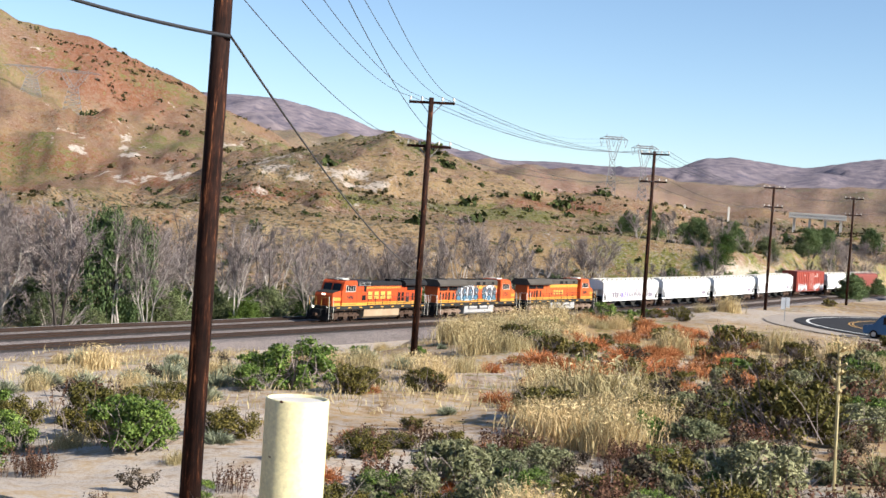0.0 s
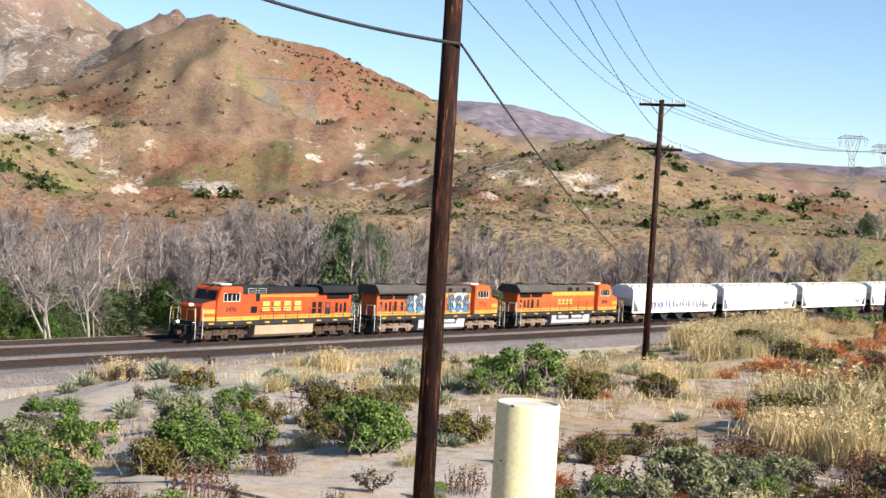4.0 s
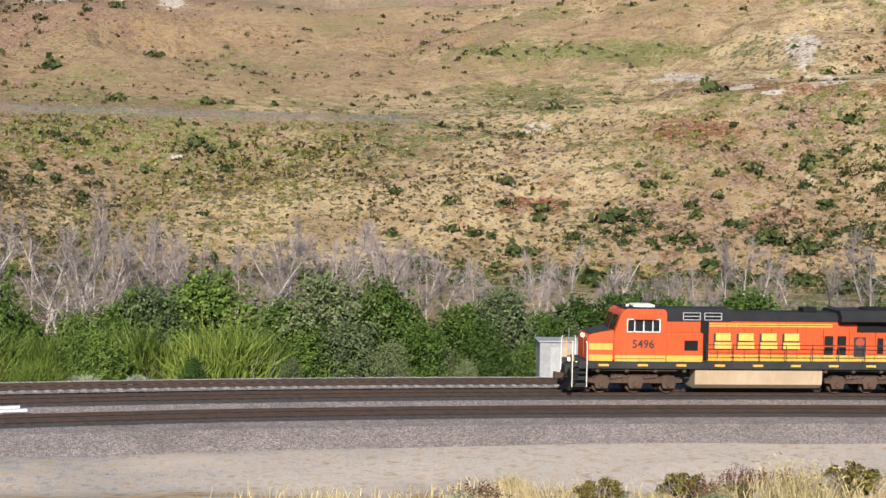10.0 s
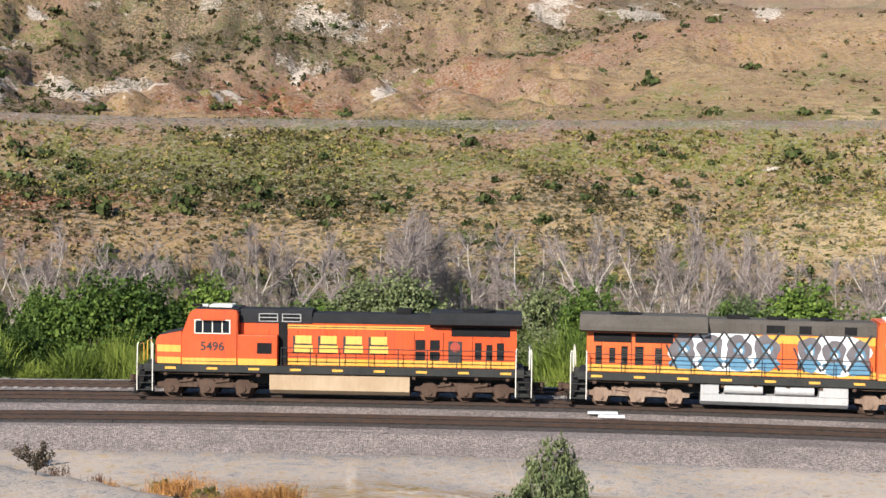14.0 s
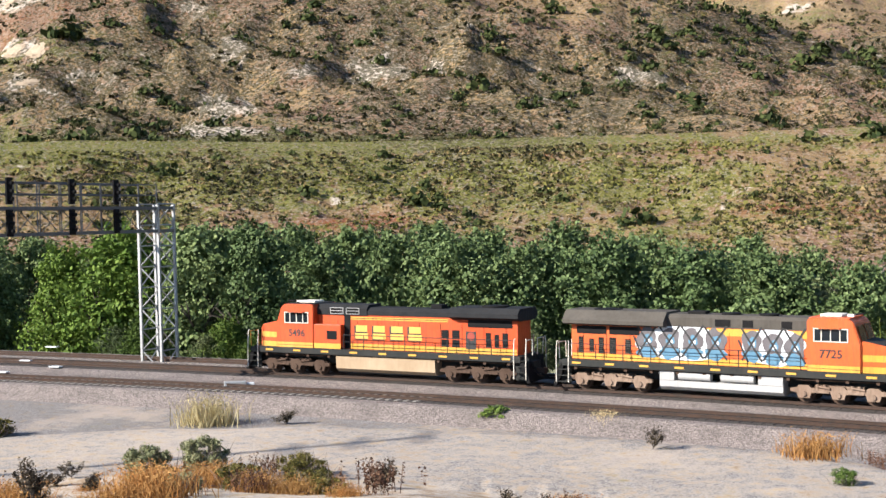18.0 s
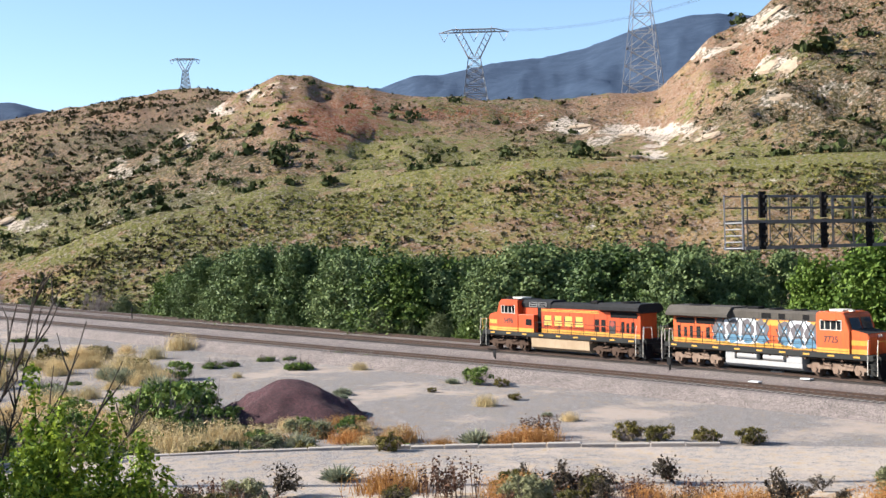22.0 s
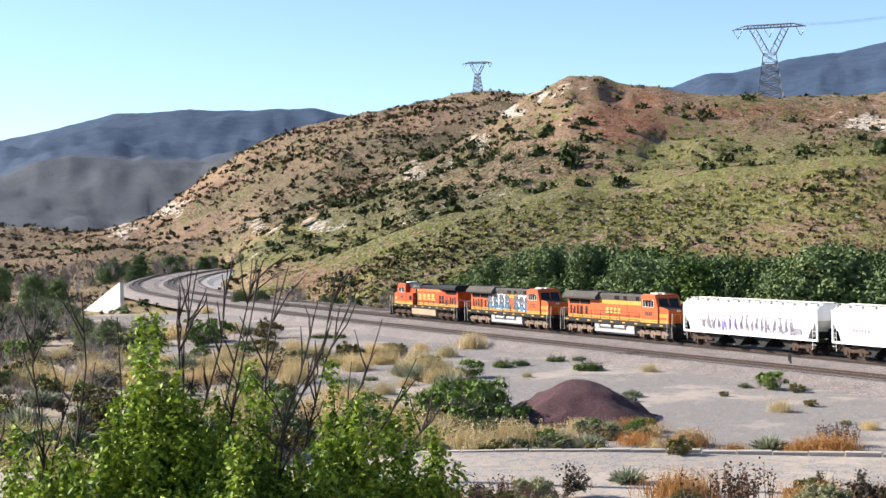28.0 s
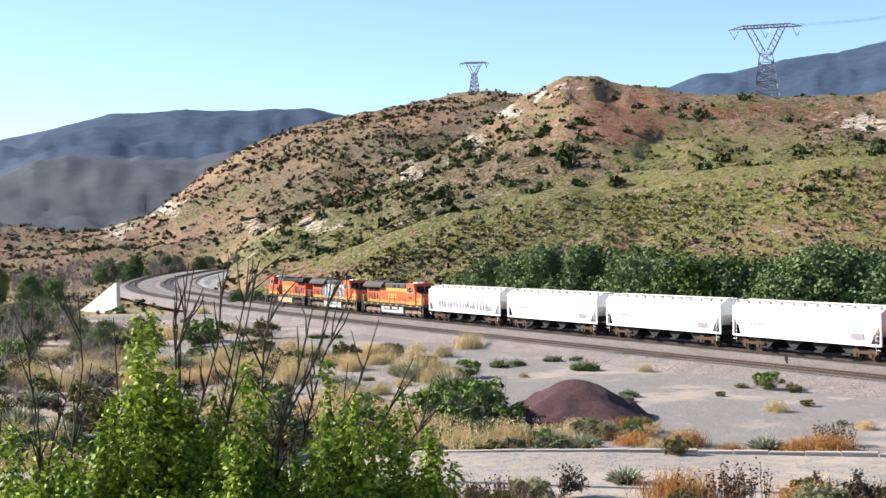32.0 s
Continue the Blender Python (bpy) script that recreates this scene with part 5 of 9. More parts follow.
    # plain shapes where the railroad's name stands
    if style == 1 or not tags:
        for sy in (-1, 1):
            for k in range(4):
                x = -2.75 + 1.3 * k if style == 1 else -2.0 + 0.72 * k
                h = 0.86 if style == 1 else 0.62
                w = 0.95 if style == 1 else 0.5
                nm = bmesh.new()
                bx(nm, x, x + w, sy * 0.977, sy * 0.983, 2.46, 2.46 + h * 0.42)
                bx(nm, x + w * 0.06, x + w * 0.94, sy * 0.977, sy * 0.983, 2.46 + h * 0.52, 2.46 + h)
                sh = box(x + 0.05, x + w + 0.07, sy * 0.974, sy * 0.977, 2.40, 2.44 + h)
                part("name_shadow", sh, M_INK, e, "dark shading under the painted name")
                part("name_mark", nm, M_NAME, e, "yellow block where the name is painted")
    for side, x0, x1, seed in tags:
        graffiti(e, side, x0, x1, seed)
    return e


def car_trucks(e):
    for x in (-7.0, 7.0):
        bogie(e, x, (0, 1), 1.78, M_TRUCK, False)
    for sx in (-1, 1):
        coupler(e, sx * 9.45, sx)


def hopper(paint, label, tag=None, marks=True):
    e = new("hopper_car")
    tagged(e, label, "hopper car", "freight cars of the train")
    sec = [(-1.50, 1.45), (-1.58, 2.2), (-1.60, 3.0), (-1.56, 3.75), (-1.42, 4.12), (-1.05, 4.36), (-0.5, 4.46), (0.5, 4.46), (1.05, 4.36), (1.42, 4.12), (1.56, 3.75), (1.60, 3.0), (1.58, 2.2), (1.50, 1.45)]
    bm = bmesh.new()
    xs = [-9.25, -9.2, -8.6, -7.9, -4, 0, 4, 7.9, 8.6, 9.2, 9.25]
    rings = []
    for x in xs:
        ax = abs(x)
        lo = 1.45 if ax <= 7.9 else (2.35 if ax < 9 else 3.05)
        rings.append([bm.verts.new((x, y, max(z, lo))) for y, z in sec])
    for a, b in zip(rings[:-1], rings[1:]):
        for i in range(len(sec)):
            j = (i + 1) % len(sec)
            try:
                bm.faces.new((a[i], b[i], b[j], a[j]))
            except ValueError:
                pass
    bm.faces.new(rings[0])
    bm.faces.new(rings[-1][::-1])
    bmesh.ops.remove_doubles(bm, verts=bm.verts[:], dist=0.001)
    bmesh.ops.recalc_face_normals(bm, faces=bm.faces[:])
    body = part("body", bm, paint, e, "rounded steel hopper body")
    for sy in (-1, 1):
        part("side_sill", box(-9.3, 9.3, sy * 1.48, sy * 1.56, 1.28, 1.47), paint, e)
        part("roof_edge", box(-9.2, 9.2, sy * 1.36, sy * 1.44, 4.10, 4.17), paint, body)
        for sx in (-1, 1):
            part("end_post", box(sx * 9.18, sx * 9.32, sy * 1.42, sy * 1.58, 1.3, 4.1), paint, e)
            part("corner_sheet", prism(bmesh.new(), [(sx * 7.9, 1.47), (sx * 8.15, 1.47), (sx * 8.75, 2.95), (sx * 9.2, 3.05), (sx * 9.2, 3.2), (sx * 8.4, 3.2)], min(sy * 1.55, sy * 1.585), max(sy * 1.55, sy * 1.585)), paint, e)
            ld = bmesh.new()
            for k in range(8):
                tube(ld, (sx * 8.75, sy * 1.59, 1.0 + 0.38 * k), (sx * 9.25, sy * 1.59, 1.0 + 0.38 * k), 0.018, 5)
            path(ld, [(sx * 8.75, sy * 1.59, 0.6), (sx * 8.75, sy * 1.59, 3.7)], 0.02, 5)
            part("ladder", ld, paint if marks else M_BLACK, e)
        for x in (-4.6, 0.0, 4.6):
            part("panel_seam", box(x, x + 0.03, sy * 1.598, sy * 1.606, 1.6, 3.7), paint, body)
    rw = bmesh.new()
    for y in (-0.55, 0.55):
        bx(rw, -9.3, 9.3, y - 0.14, y + 0.14, 4.56, 4.60)
    for k in range(13):
        x = -9.0 + 1.5 * k
        bx(rw, x, x + 0.08, -0.7, 0.7, 4.44, 4.57)
        bx(rw, x, x + 0.1, 1.0, 1.3, 4.3, 4.5)
        bx(rw, x, x + 0.1, -1.3, -1.0, 4.3, 4.5)
    part("roof_walkway", rw, M_PALE, e, "pale roof walkway")
    for k in range(4):
        part("hatch", box(-7.6 + 4.4 * k, -5.6 + 4.4 * k, -0.32, 0.32, 4.45, 4.58, 0.03), M_PALE, body, "long loading hatch")
    g = None
    for k in range(4):
        x = -5.1 + 3.4 * k
        if g is None:
            gb = bmesh.new()
            prism(gb, [(-1.6, 1.5), (1.6, 1.5), (0.42, 0.62), (0.42, 0.38), (-0.42, 0.38), (-0.42, 0.62)], -1.05, 1.05)
            bx(gb, -0.5, 0.5, -1.35, 1.35, 0.36, 0.5)
            g = part("discharge_gate", gb, M_BLACK if not marks else M_DARK, e, "dark hopper outlet with gate")
            g.location = (x, 0, 0)
        else:
            again(g, pose(x, 0, 0))
    for sx in (-1, 1):
        part("end_platform", bx(bx(box(sx * 8.2, sx * 9.4, -1.45, 1.45, 1.2, 1.32), sx * 9.3, sx * 9.36, -0.3, 0.3, 1.2, 2.4), sx * 9.05, sx * 9.2, -1.4, 1.4, 1.5, 2.1), M_BLACK, e)
    part("centre_sill", box(-9.3, 9.3, -0.3, 0.3, 0.9, 1.3), M_BLACK, e)
    car_trucks(e)
    if marks:
        for sy in (-1, 1):
            mk = bmesh.new()
            rnd = random.Random(3)
            for k in range(6):
                x = 4.8 + 0.34 * k
                bx(mk, x, x + 0.24, sy * 1.602, sy * 1.606, 2.35, 2.62)
            bx(mk, -7.4, -5.9, sy * 1.601, sy * 1.605, 1.8, 2.3)
            part("stencil", mk, M_GRAPH, body, "faded illegible stencil bars")
    if tag:
        for sy in (-1, 1):
            rnd = random.Random(tag)
            grey, vio = [], []
            x = -6.6
            while x < 6.2:
                w = rnd.uniform(0.5, 0.9)
                tgt = vio if 0.8 < x < 3.4 else grey
                for q in range(5):
                    z0, z1 = rnd.uniform(1.65, 2.3), rnd.uniform(2.4, 3.25)
                    tgt.append(stroke(x + rnd.uniform(0, w), z0, x + rnd.uniform(0, w), z1, rnd.uniform(0.07, 0.16)))
                tgt.append(stroke(x, rnd.uniform(2.9, 3.2), x + w, rnd.uniform(2.9, 3.3), 0.1))
                tgt.append(blob(x + w / 2, 2.2, 0.2, 0.25, int(x * 10) + 99, 12, 0.3))
                x += w + 0.12
            decal(e, "spray_letter", grey, sy * 1.606, sy * 0.003, M_GRAPH, "grey sprayed letters")
            decal(e, "spray_letter", vio, sy * 1.606, sy * 0.003, M_PURPLE, "violet sprayed letters")
    return e


def boxcar():
    e = new("box_car")
    tagged(e, "tall red box car with worn pale patches along its lower sides", "box car", "freight cars of the train")
    part("body", box(-8.6, 8.6, -1.55, 1.55, 1.25, 4.95, 0.05), M_REDCAR, e)
    part("roof", loft(bmesh.new(), [(-1.6, 4.93), (1.6, 4.93), (1.5, 5.02), (0, 5.12), (-1.5, 5.02)], -8.65, 8.65), M_BROWN, e)
    for sy in (-1, 1):
        for k in range(16):
            x = -8.2 + 1.09 * k
            if abs(x) > 2.0:
                part("rib", box(x, x + 0.1, sy * 1.55, sy * 1.62, 1.3, 4.85), M_REDCAR, e)
        d = part("door", box(-1.8, 1.8, sy * 1.56, sy * 1.66, 1.35, 4.8, 0.02), M_REDCAR, e, "sliding red door")
        for q in (-1.0, -0.2, 0.7):
            part("door_bar", path(bmesh.new(), [(q, sy * 1.69, 1.5), (q, sy * 1.69, 4.7)], 0.03), M_PALE, d)
        rnd = random.Random(8)
        worn = [blob(-7.8 + 0.8 * k, 1.9 + rnd.uniform(-0.2, 0.3), 0.3, rnd.uniform(0.4, 0.75), k, 14, 0.25) for k in range(20) if abs(-7.8 + 0.8 * k) > 2.1]
        decal(e, "worn_patch", worn, sy * 1.624, sy * 0.004, M_TAGWHITE, "worn whitish patch")
        mk = bmesh.new()
        for q, z in ((-4.2, 3.9), (-2.9, 3.9), (-4.2, 4.3), (3.6, 4.1)):
            bx(mk, q, q + 0.7, sy * 1.625, sy * 1.63, z, z + 0.25)
        part("stencil", mk, M_PALE, e, "illegible white stencil bars")
        part("side_sill", box(-8.6, 8.6, sy * 1.3, sy * 1.5, 1.0, 1.25), M_BROWN, e)
    for sx in (-1, 1):
        ld = bmesh.new()
        for k in range(6):
            tube(ld, (sx * 8.64, -1.4, 1.2 + 0.4 * k), (sx * 8.64, -0.9, 1.2 + 0.4 * k), 0.02, 5)
        part("ladder", ld, M_PALE, e)
    part("centre_sill", box(-9.3, 9.3, -0.3, 0.3, 0.8, 1.25), M_BLACK, e)
    car_trucks(e)
    return e


TRAIN = [(locomotive(1, "5496", "orange diesel locomotive with tan fuel tank leading the train"), 22.3, False),
         (locomotive(2, "7725", "orange diesel locomotive with blue and white graffiti on its hood", ((1, -5.2, 0.3, 4), (1, 1.1, 4.75, 21), (-1, -5.2, 0.3, 5), (-1, 1.1, 4.75, 22))), 22.3, True),
         (locomotive(2, "", "orange diesel locomotive with yellow stripes, third in line"), 22.3, True),
         (hopper(M_WHITE, "white covered hopper car with grey and violet graffiti", 5), 20.4, False),
         (hopper(M_WHITE, "clean white covered hopper car with faded stencils"), 20.4, False),
         (hopper(M_WHITE, "plain white covered hopper car in the middle of the train"), 20.4, False),
         (hopper(M_WHITE, "plain white covered hopper car ahead of a red box car"), 20.4, False),
         (boxcar(), 20.4, False),
         (hopper(M_WHITE, "white covered hopper car behind a red box car"), 20.4, False),
         (hopper(M_BROWN, "dark red covered hopper car at the end", None, False), 20.4, False)]
# ---- plants ----
def np_mesh(name, v, quads, materials, index=None):
    me = bpy.data.meshes.new(name)
    v, quads = np.asarray(v, float), np.asarray(quads, np.int32)
    me.vertices.add(len(v))
    me.vertices.foreach_set("co", v.ravel())
    me.loops.add(quads.size)
    me.loops.foreach_set("vertex_index", quads.ravel())
    me.polygons.add(len(quads))
    me.polygons.foreach_set("loop_start", (np.arange(len(quads)) * quads.shape[1]).astype(np.int32))
    for m in materials:
        me.materials.append(m)
    if index is not None:
        me.polygons.foreach_set("material_index", np.asarray(index, np.int32))
    me.update(calc_edges=True)
    return me


def unit(a):
    return a / np.maximum(np.linalg.norm(a, axis=-1, keepdims=True), 1e-9)


def leaf_quads(rs, p, out, size, long=1.6, up=0.35, wild=0.8):
    """Diamond leaves at the points p, facing roughly along out."""
    n = len(p)
    nrm = unit(out + wild * rs.normal(size=(n, 3)) + np.array([0, 0, up]))
    t = unit(np.cross(nrm, rs.normal(size=(n, 3))))
    b = np.cross(nrm, t)
    s = (size * rs.uniform(0.6, 1.3, size=(n, 1)))
    q = np.stack([p - t * s * long / 2, p + b * s / 2 + nrm * s * 0.12, p + t * s * long / 2, p - b * s / 2 + nrm * s * 0.12], 1)
    return q.reshape(-1, 3)


def blades(rs, p, d, length, width, bend=0.3):
    """Thin upright blades from the points p along d."""
    n = len(p)
    side = unit(np.cross(d, rs.normal(size=(n, 3)))) * width / 2
    mid = p + d * length * 0.55
    tip = p + d * length + rs.normal(size=(n, 3)) * length * bend * 0.3 - np.array([0, 0, 1]) * length * bend * 0.25
    q = np.stack([p - side, p + side, mid + side * 0.8, mid - side * 0.8, mid - side * 0.8, mid + side * 0.8, tip + side * 0.15, tip - side * 0.15], 1)
    return q.reshape(-1, 3)


def quad_index(v):
    return np.arange(len(v)).reshape(-1, 4)


def clumps(rs, k, rx, rz, z0, hollow=0.5):
    """Centres spread through a rounded crown."""
    out = []
    while len(out) < k:
        p = rs.uniform(-1, 1, 3)
        q = np.linalg.norm(p)
        if hollow < q < 1:
            out.append((p[0] * rx, p[1] * rx, z0 + (p[2] + 1) / 2 * rz))
    return np.array(out)


def leafy(seed, k, per, rx, rz, z0, rc, size, flat=0.8, shell=False, **kw):
    rs = np.random.RandomState(seed)
    c = clumps(rs, k, rx, rz, z0)
    vs = []
    for q in c:
        r = rc * rs.uniform(0.6, 1.25)
        d = unit(rs.normal(size=(per, 3)))
        d[:, 2] = np.where(d[:, 2] < -0.45, -d[:, 2], d[:, 2])
        p = q + d * r * rs.uniform(0.55 if shell else 0.15, 1.0, size=(per, 1)) ** 0.6 * rs.uniform(0.8, 1.25, size=(per, 1)) * np.array([1, 1, flat])
        p[:, 2] = np.maximum(p[:, 2], 0.02)
        vs.append(leaf_quads(rs, p, d, size, **kw))
    return np.concatenate(vs)


def limb_tree(seed, height, spread, trunk_r, levels=4, forks=3, lean=0.15, split=False):
    """Tapered limbs that fork; returns quads of their three- or four-sided tubes and the end points."""
    rnd = random.Random(seed)
    thick, thin, ends = [], [], []

    def tube_np(a, b, ra, rb, seg):
        d = (b - a).normalized()
        u = d.orthogonal().normalized()
        w = d.cross(u)
        ring = [[p + (u * math.cos(2 * math.pi * k / seg) + w * math.sin(2 * math.pi * k / seg)) * r for k in range(seg)] for p, r in ((a, ra), (b, rb))]
        for k in range(seg):
            (thick if seg == 5 or not split else thin).append([ring[0][k], ring[0][(k + 1) % seg], ring[1][(k + 1) % seg], ring[1][k]])

    def grow(a, d, length, r, level):
        n = 3 if level <= 1 else 2
        p, q = a, d
        for i in range(n):
            q = (q + Vector((rnd.gauss(0, 0.13), rnd.gauss(0, 0.13), rnd.gauss(0.03, 0.08)))).normalized()
            b = p + q * length / n
            tube_np(p, b, r * (1 - 0.28 * i / n), r * (1 - 0.28 * (i + 1) / n), 5 if level <= 1 else 3)
            p = b
            if level >= 1 and level < levels and i < n - 1 and rnd.random() < 0.75:
                s = (q + Vector((rnd.gauss(0, spread), rnd.gauss(0, spread), rnd.gauss(0.15, 0.3)))).normalized()
                grow(p, s, length * rnd.uniform(0.4, 0.65), r * 0.45, level + 1)
        if level >= levels:
            ends.append(p)
            return
        for k in range(forks if level else forks + 1):
            s = (q + Vector((rnd.gauss(0, spread), rnd.gauss(0, spread), rnd.gauss(0.05, 0.25)))).normalized()
            grow(p, s, length * rnd.uniform(0.55, 0.8), r * 0.58, level + 1)
    grow(Vector((0, 0, -0.2)), Vector((rnd.gauss(0, lean), rnd.gauss(0, lean), 1)).normalized(), height * 0.34, trunk_r, 0)
    ends = np.array([tuple(e) for e in ends])
    if split:
        return np.array(thick).reshape(-1, 3), np.array(thin).reshape(-1, 3), ends
    return np.array(thick).reshape(-1, 3), ends


M_BARK = plain("pale_bark", (0.50, 0.445, 0.39), 0.9, 0, (0.14, 0.115, 0.10), 0.7, 0.9, vary=0.25)
M_BARKDARK = plain("dark_bark", (0.042, 0.032, 0.027), 0.95, 0, (0.03, 0.025, 0.02), 0.5, 1.5)
M_TWIG = plain("grey_twig", (0.25, 0.205, 0.19), 0.95, 0, (0.13, 0.10, 0.092), 0.6, 0.5, vary=0.3)
L_GREEN = island_leaf("green_leaf", (0.045, 0.085, 0.018), (0.205, 0.28, 0.07))
L_COTTON = island_leaf("cottonwood_leaf", (0.050, 0.082, 0.032), (0.175, 0.230, 0.098), trans=0.1, objvary=0.3)
L_LIME = island_leaf("light_green_leaf", (0.055, 0.10, 0.016), (0.17, 0.245, 0.05))
L_WILLOW = island_leaf("willow_leaf", (0.060, 0.080, 0.036), (0.165, 0.190, 0.095), trans=0.1, objvary=0.35)
L_OLIVE = island_leaf("olive_leaf", (0.050, 0.048, 0.013), (0.20, 0.165, 0.048))
L_SAGE = island_leaf("sage_leaf", (0.17, 0.185, 0.125), (0.36, 0.37, 0.27), 0.8, 0.15)
L_SILVER = island_leaf("silver_green_leaf", (0.11, 0.12, 0.06), (0.31, 0.31, 0.185), 0.8, 0.15)
L_ORANGE = island_leaf("rust_orange_twig", (0.28, 0.095, 0.036), (0.60, 0.27, 0.125), 0.85, 0.2)
L_TAN = island_leaf("dry_grass_blade", (0.36, 0.265, 0.13), (0.68, 0.56, 0.34), 0.8, 0.2)
L_RUSTGRASS = island_leaf("rusty_grass_blade", (0.26, 0.11, 0.035), (0.52, 0.30, 0.12), 0.8, 0.25)
L_MAROON = island_leaf("maroon_seed_head", (0.055, 0.026, 0.02), (0.20, 0.11, 0.075), 0.85, 0.1)
L_DARK = island_leaf("dark_twig_leaf", (0.03, 0.026, 0.02), (0.14, 0.105, 0.075), 0.85, 0.1)
L_BRUSH = island_leaf("hill_brush_leaf", (0.020, 0.024, 0.009), (0.105, 0.080, 0.038), 0.85, 0.0)
L_HILLBUSH = island_leaf("hill_bush_leaf", (0.018, 0.03, 0.010), (0.085, 0.10, 0.034), 0.8, 0.0)
L_HILLGREEN = island_leaf("hill_green_leaf", (0.060, 0.066, 0.016), (0.19, 0.175, 0.052), 0.85, 0.0)
L_HILLSTRAW = island_leaf("hill_straw_blade", (0.20, 0.138, 0.066), (0.36, 0.26, 0.13), 0.85, 0.0)
L_RIVER = island_leaf("riverside_leaf", (0.022, 0.046, 0.010), (0.092, 0.138, 0.032), trans=0.06, objvary=0.45)
L_MIDGREEN = island_leaf("mid_green_leaf", (0.040, 0.075, 0.014), (0.135, 0.19, 0.042), trans=0.08, objvary=0.35)
L_REED = island_leaf("reed_blade", (0.050, 0.082, 0.014), (0.19, 0.235, 0.050), trans=0.08, objvary=0.35)
L_BRIGHT = island_leaf("fresh_leaf", (0.045, 0.100, 0.010), (0.42, 0.52, 0.07), 0.5, 0.22)

VARIANTS = {}


def shrub_mesh(kind, seed, near=False):
    """Meshes about one metre across for each kind of small plant."""
    rs = np.random.RandomState(seed)
    if kind in ("green_bush", "olive_bush", "low_green", "silver_bush", "olive_green_bush"):
        m = {"green_bush": L_GREEN, "olive_bush": L_OLIVE, "low_green": L_GREEN, "silver_bush": L_SILVER, "olive_green_bush": L_WILLOW}[kind]
        h = {"green_bush": 0.62, "olive_bush": 0.5, "low_green": 0.22, "silver_bush": 0.6, "olive_green_bush": 0.75}[kind]
        v = leafy(seed, 44 if near else 34, 125 if near else 50, 0.42, h * 0.85, 0.0, 0.12, 0.024 if near else 0.042, long=1.9 if kind != "silver_bush" else 3.2)
        d = unit(np.stack([rs.normal(size=110) * 0.55, rs.normal(size=110) * 0.55, rs.uniform(0.4, 1, 110)], -1))
        s = blades(rs, rs.normal(size=(110, 3)) * np.array([0.16, 0.16, 0]) + [0, 0, 0.05], d, rs.uniform(0.3, 0.62, (110, 1)), 0.012)
        v2 = np.concatenate([v, s])
        idx = np.concatenate([np.zeros(len(v) // 4), np.ones(len(s) // 4)])
        return np_mesh(kind, v2, quad_index(v2), [m, M_TWIG], idx)
    if kind == "sagebrush":
        d = unit(np.stack([rs.normal(size=700) * 0.62, rs.normal(size=700) * 0.62, rs.uniform(0.25, 1, 700)], -1))
        v = blades(rs, d * rs.uniform(0.05, 0.34, (700, 1)) * np.array([1, 1, 0.7]), d, rs.uniform(0.10, 0.26, (700, 1)), 0.03, 0.2)
        return np_mesh(kind, v, quad_index(v), [L_SAGE])
    if kind == "orange_bush":
        d = unit(np.stack([rs.normal(size=1100), rs.normal(size=1100), abs(rs.normal(size=1100)) * 0.8], -1))
        v = blades(rs, d * rs.uniform(0.02, 0.36, (1100, 1)) * np.array([1, 1, 0.72]), unit(d + rs.normal(size=(1100, 3)) * 0.5), rs.uniform(0.06, 0.18, (1100, 1)), 0.014, 0.4)
        return np_mesh(kind, v, quad_index(v), [L_ORANGE])
    if kind in ("tan_grass", "orange_grass"):
        n = 620
        p = np.stack([rs.normal(size=n) * 0.24, rs.normal(size=n) * 0.24, np.zeros(n)], -1)
        d = unit(np.stack([rs.normal(size=n) * 0.2, rs.normal(size=n) * 0.2, np.ones(n)], -1))
        v = blades(rs, p, d, rs.uniform(0.25, 0.72, (n, 1)), 0.013, 0.35)
        tips = p + d * rs.uniform(0.4, 0.7, (n, 1))
        t = leaf_quads(rs, tips[:260], d[:260], 0.022, long=3.5)
        v = np.concatenate([v, t])
        return np_mesh(kind, v, quad_index(v), [L_TAN if kind == "tan_grass" else L_RUSTGRASS])
    if kind == "maroon_weed":
        n = 46
        p = np.stack([rs.normal(size=n) * 0.22, rs.normal(size=n) * 0.22, np.zeros(n)], -1)
        d = unit(np.stack([rs.normal(size=n) * 0.16, rs.normal(size=n) * 0.16, np.ones(n)], -1))
        ln = rs.uniform(0.3, 0.62, (n, 1))
        s = blades(rs, p, d, ln, 0.012, 0.1)
        q = np.concatenate([p + d * ln * f + rs.normal(size=(n, 3)) * 0.015 for f in np.linspace(0.35, 1, 14)])
        t = leaf_quads(rs, q, np.tile(d, (14, 1)), 0.034, long=1.4, wild=1.5)
        v = np.concatenate([s, t])
        return np_mesh(kind, v, quad_index(v), [L_MAROON])
    if kind == "dark_shrub":
        q, ends = limb_tree(seed, 0.8, 0.55, 0.014, 4, 3, 0.4)
        q = q * np.array([1.0, 1.0, 0.85])
        t = leaf_quads(rs, ends * np.array([1, 1, 0.85]) + rs.normal(size=ends.shape) * 0.02, ends * 0 + [0, 0, 1.0], 0.03)
        t2 = leaf_quads(rs, ends * np.array([1, 1, 0.8]) * rs.uniform(0.6, 1, (len(ends), 1)), ends * 0 + [0, 0, 1.0], 0.032)
        v = np.concatenate([q, t, t2])
        idx = np.concatenate([np.zeros(len(q) // 4), np.ones((len(t) + len(t2)) // 4)])
        return np_mesh(kind, v, quad_index(v), [M_BARKDARK, L_DARK], idx)
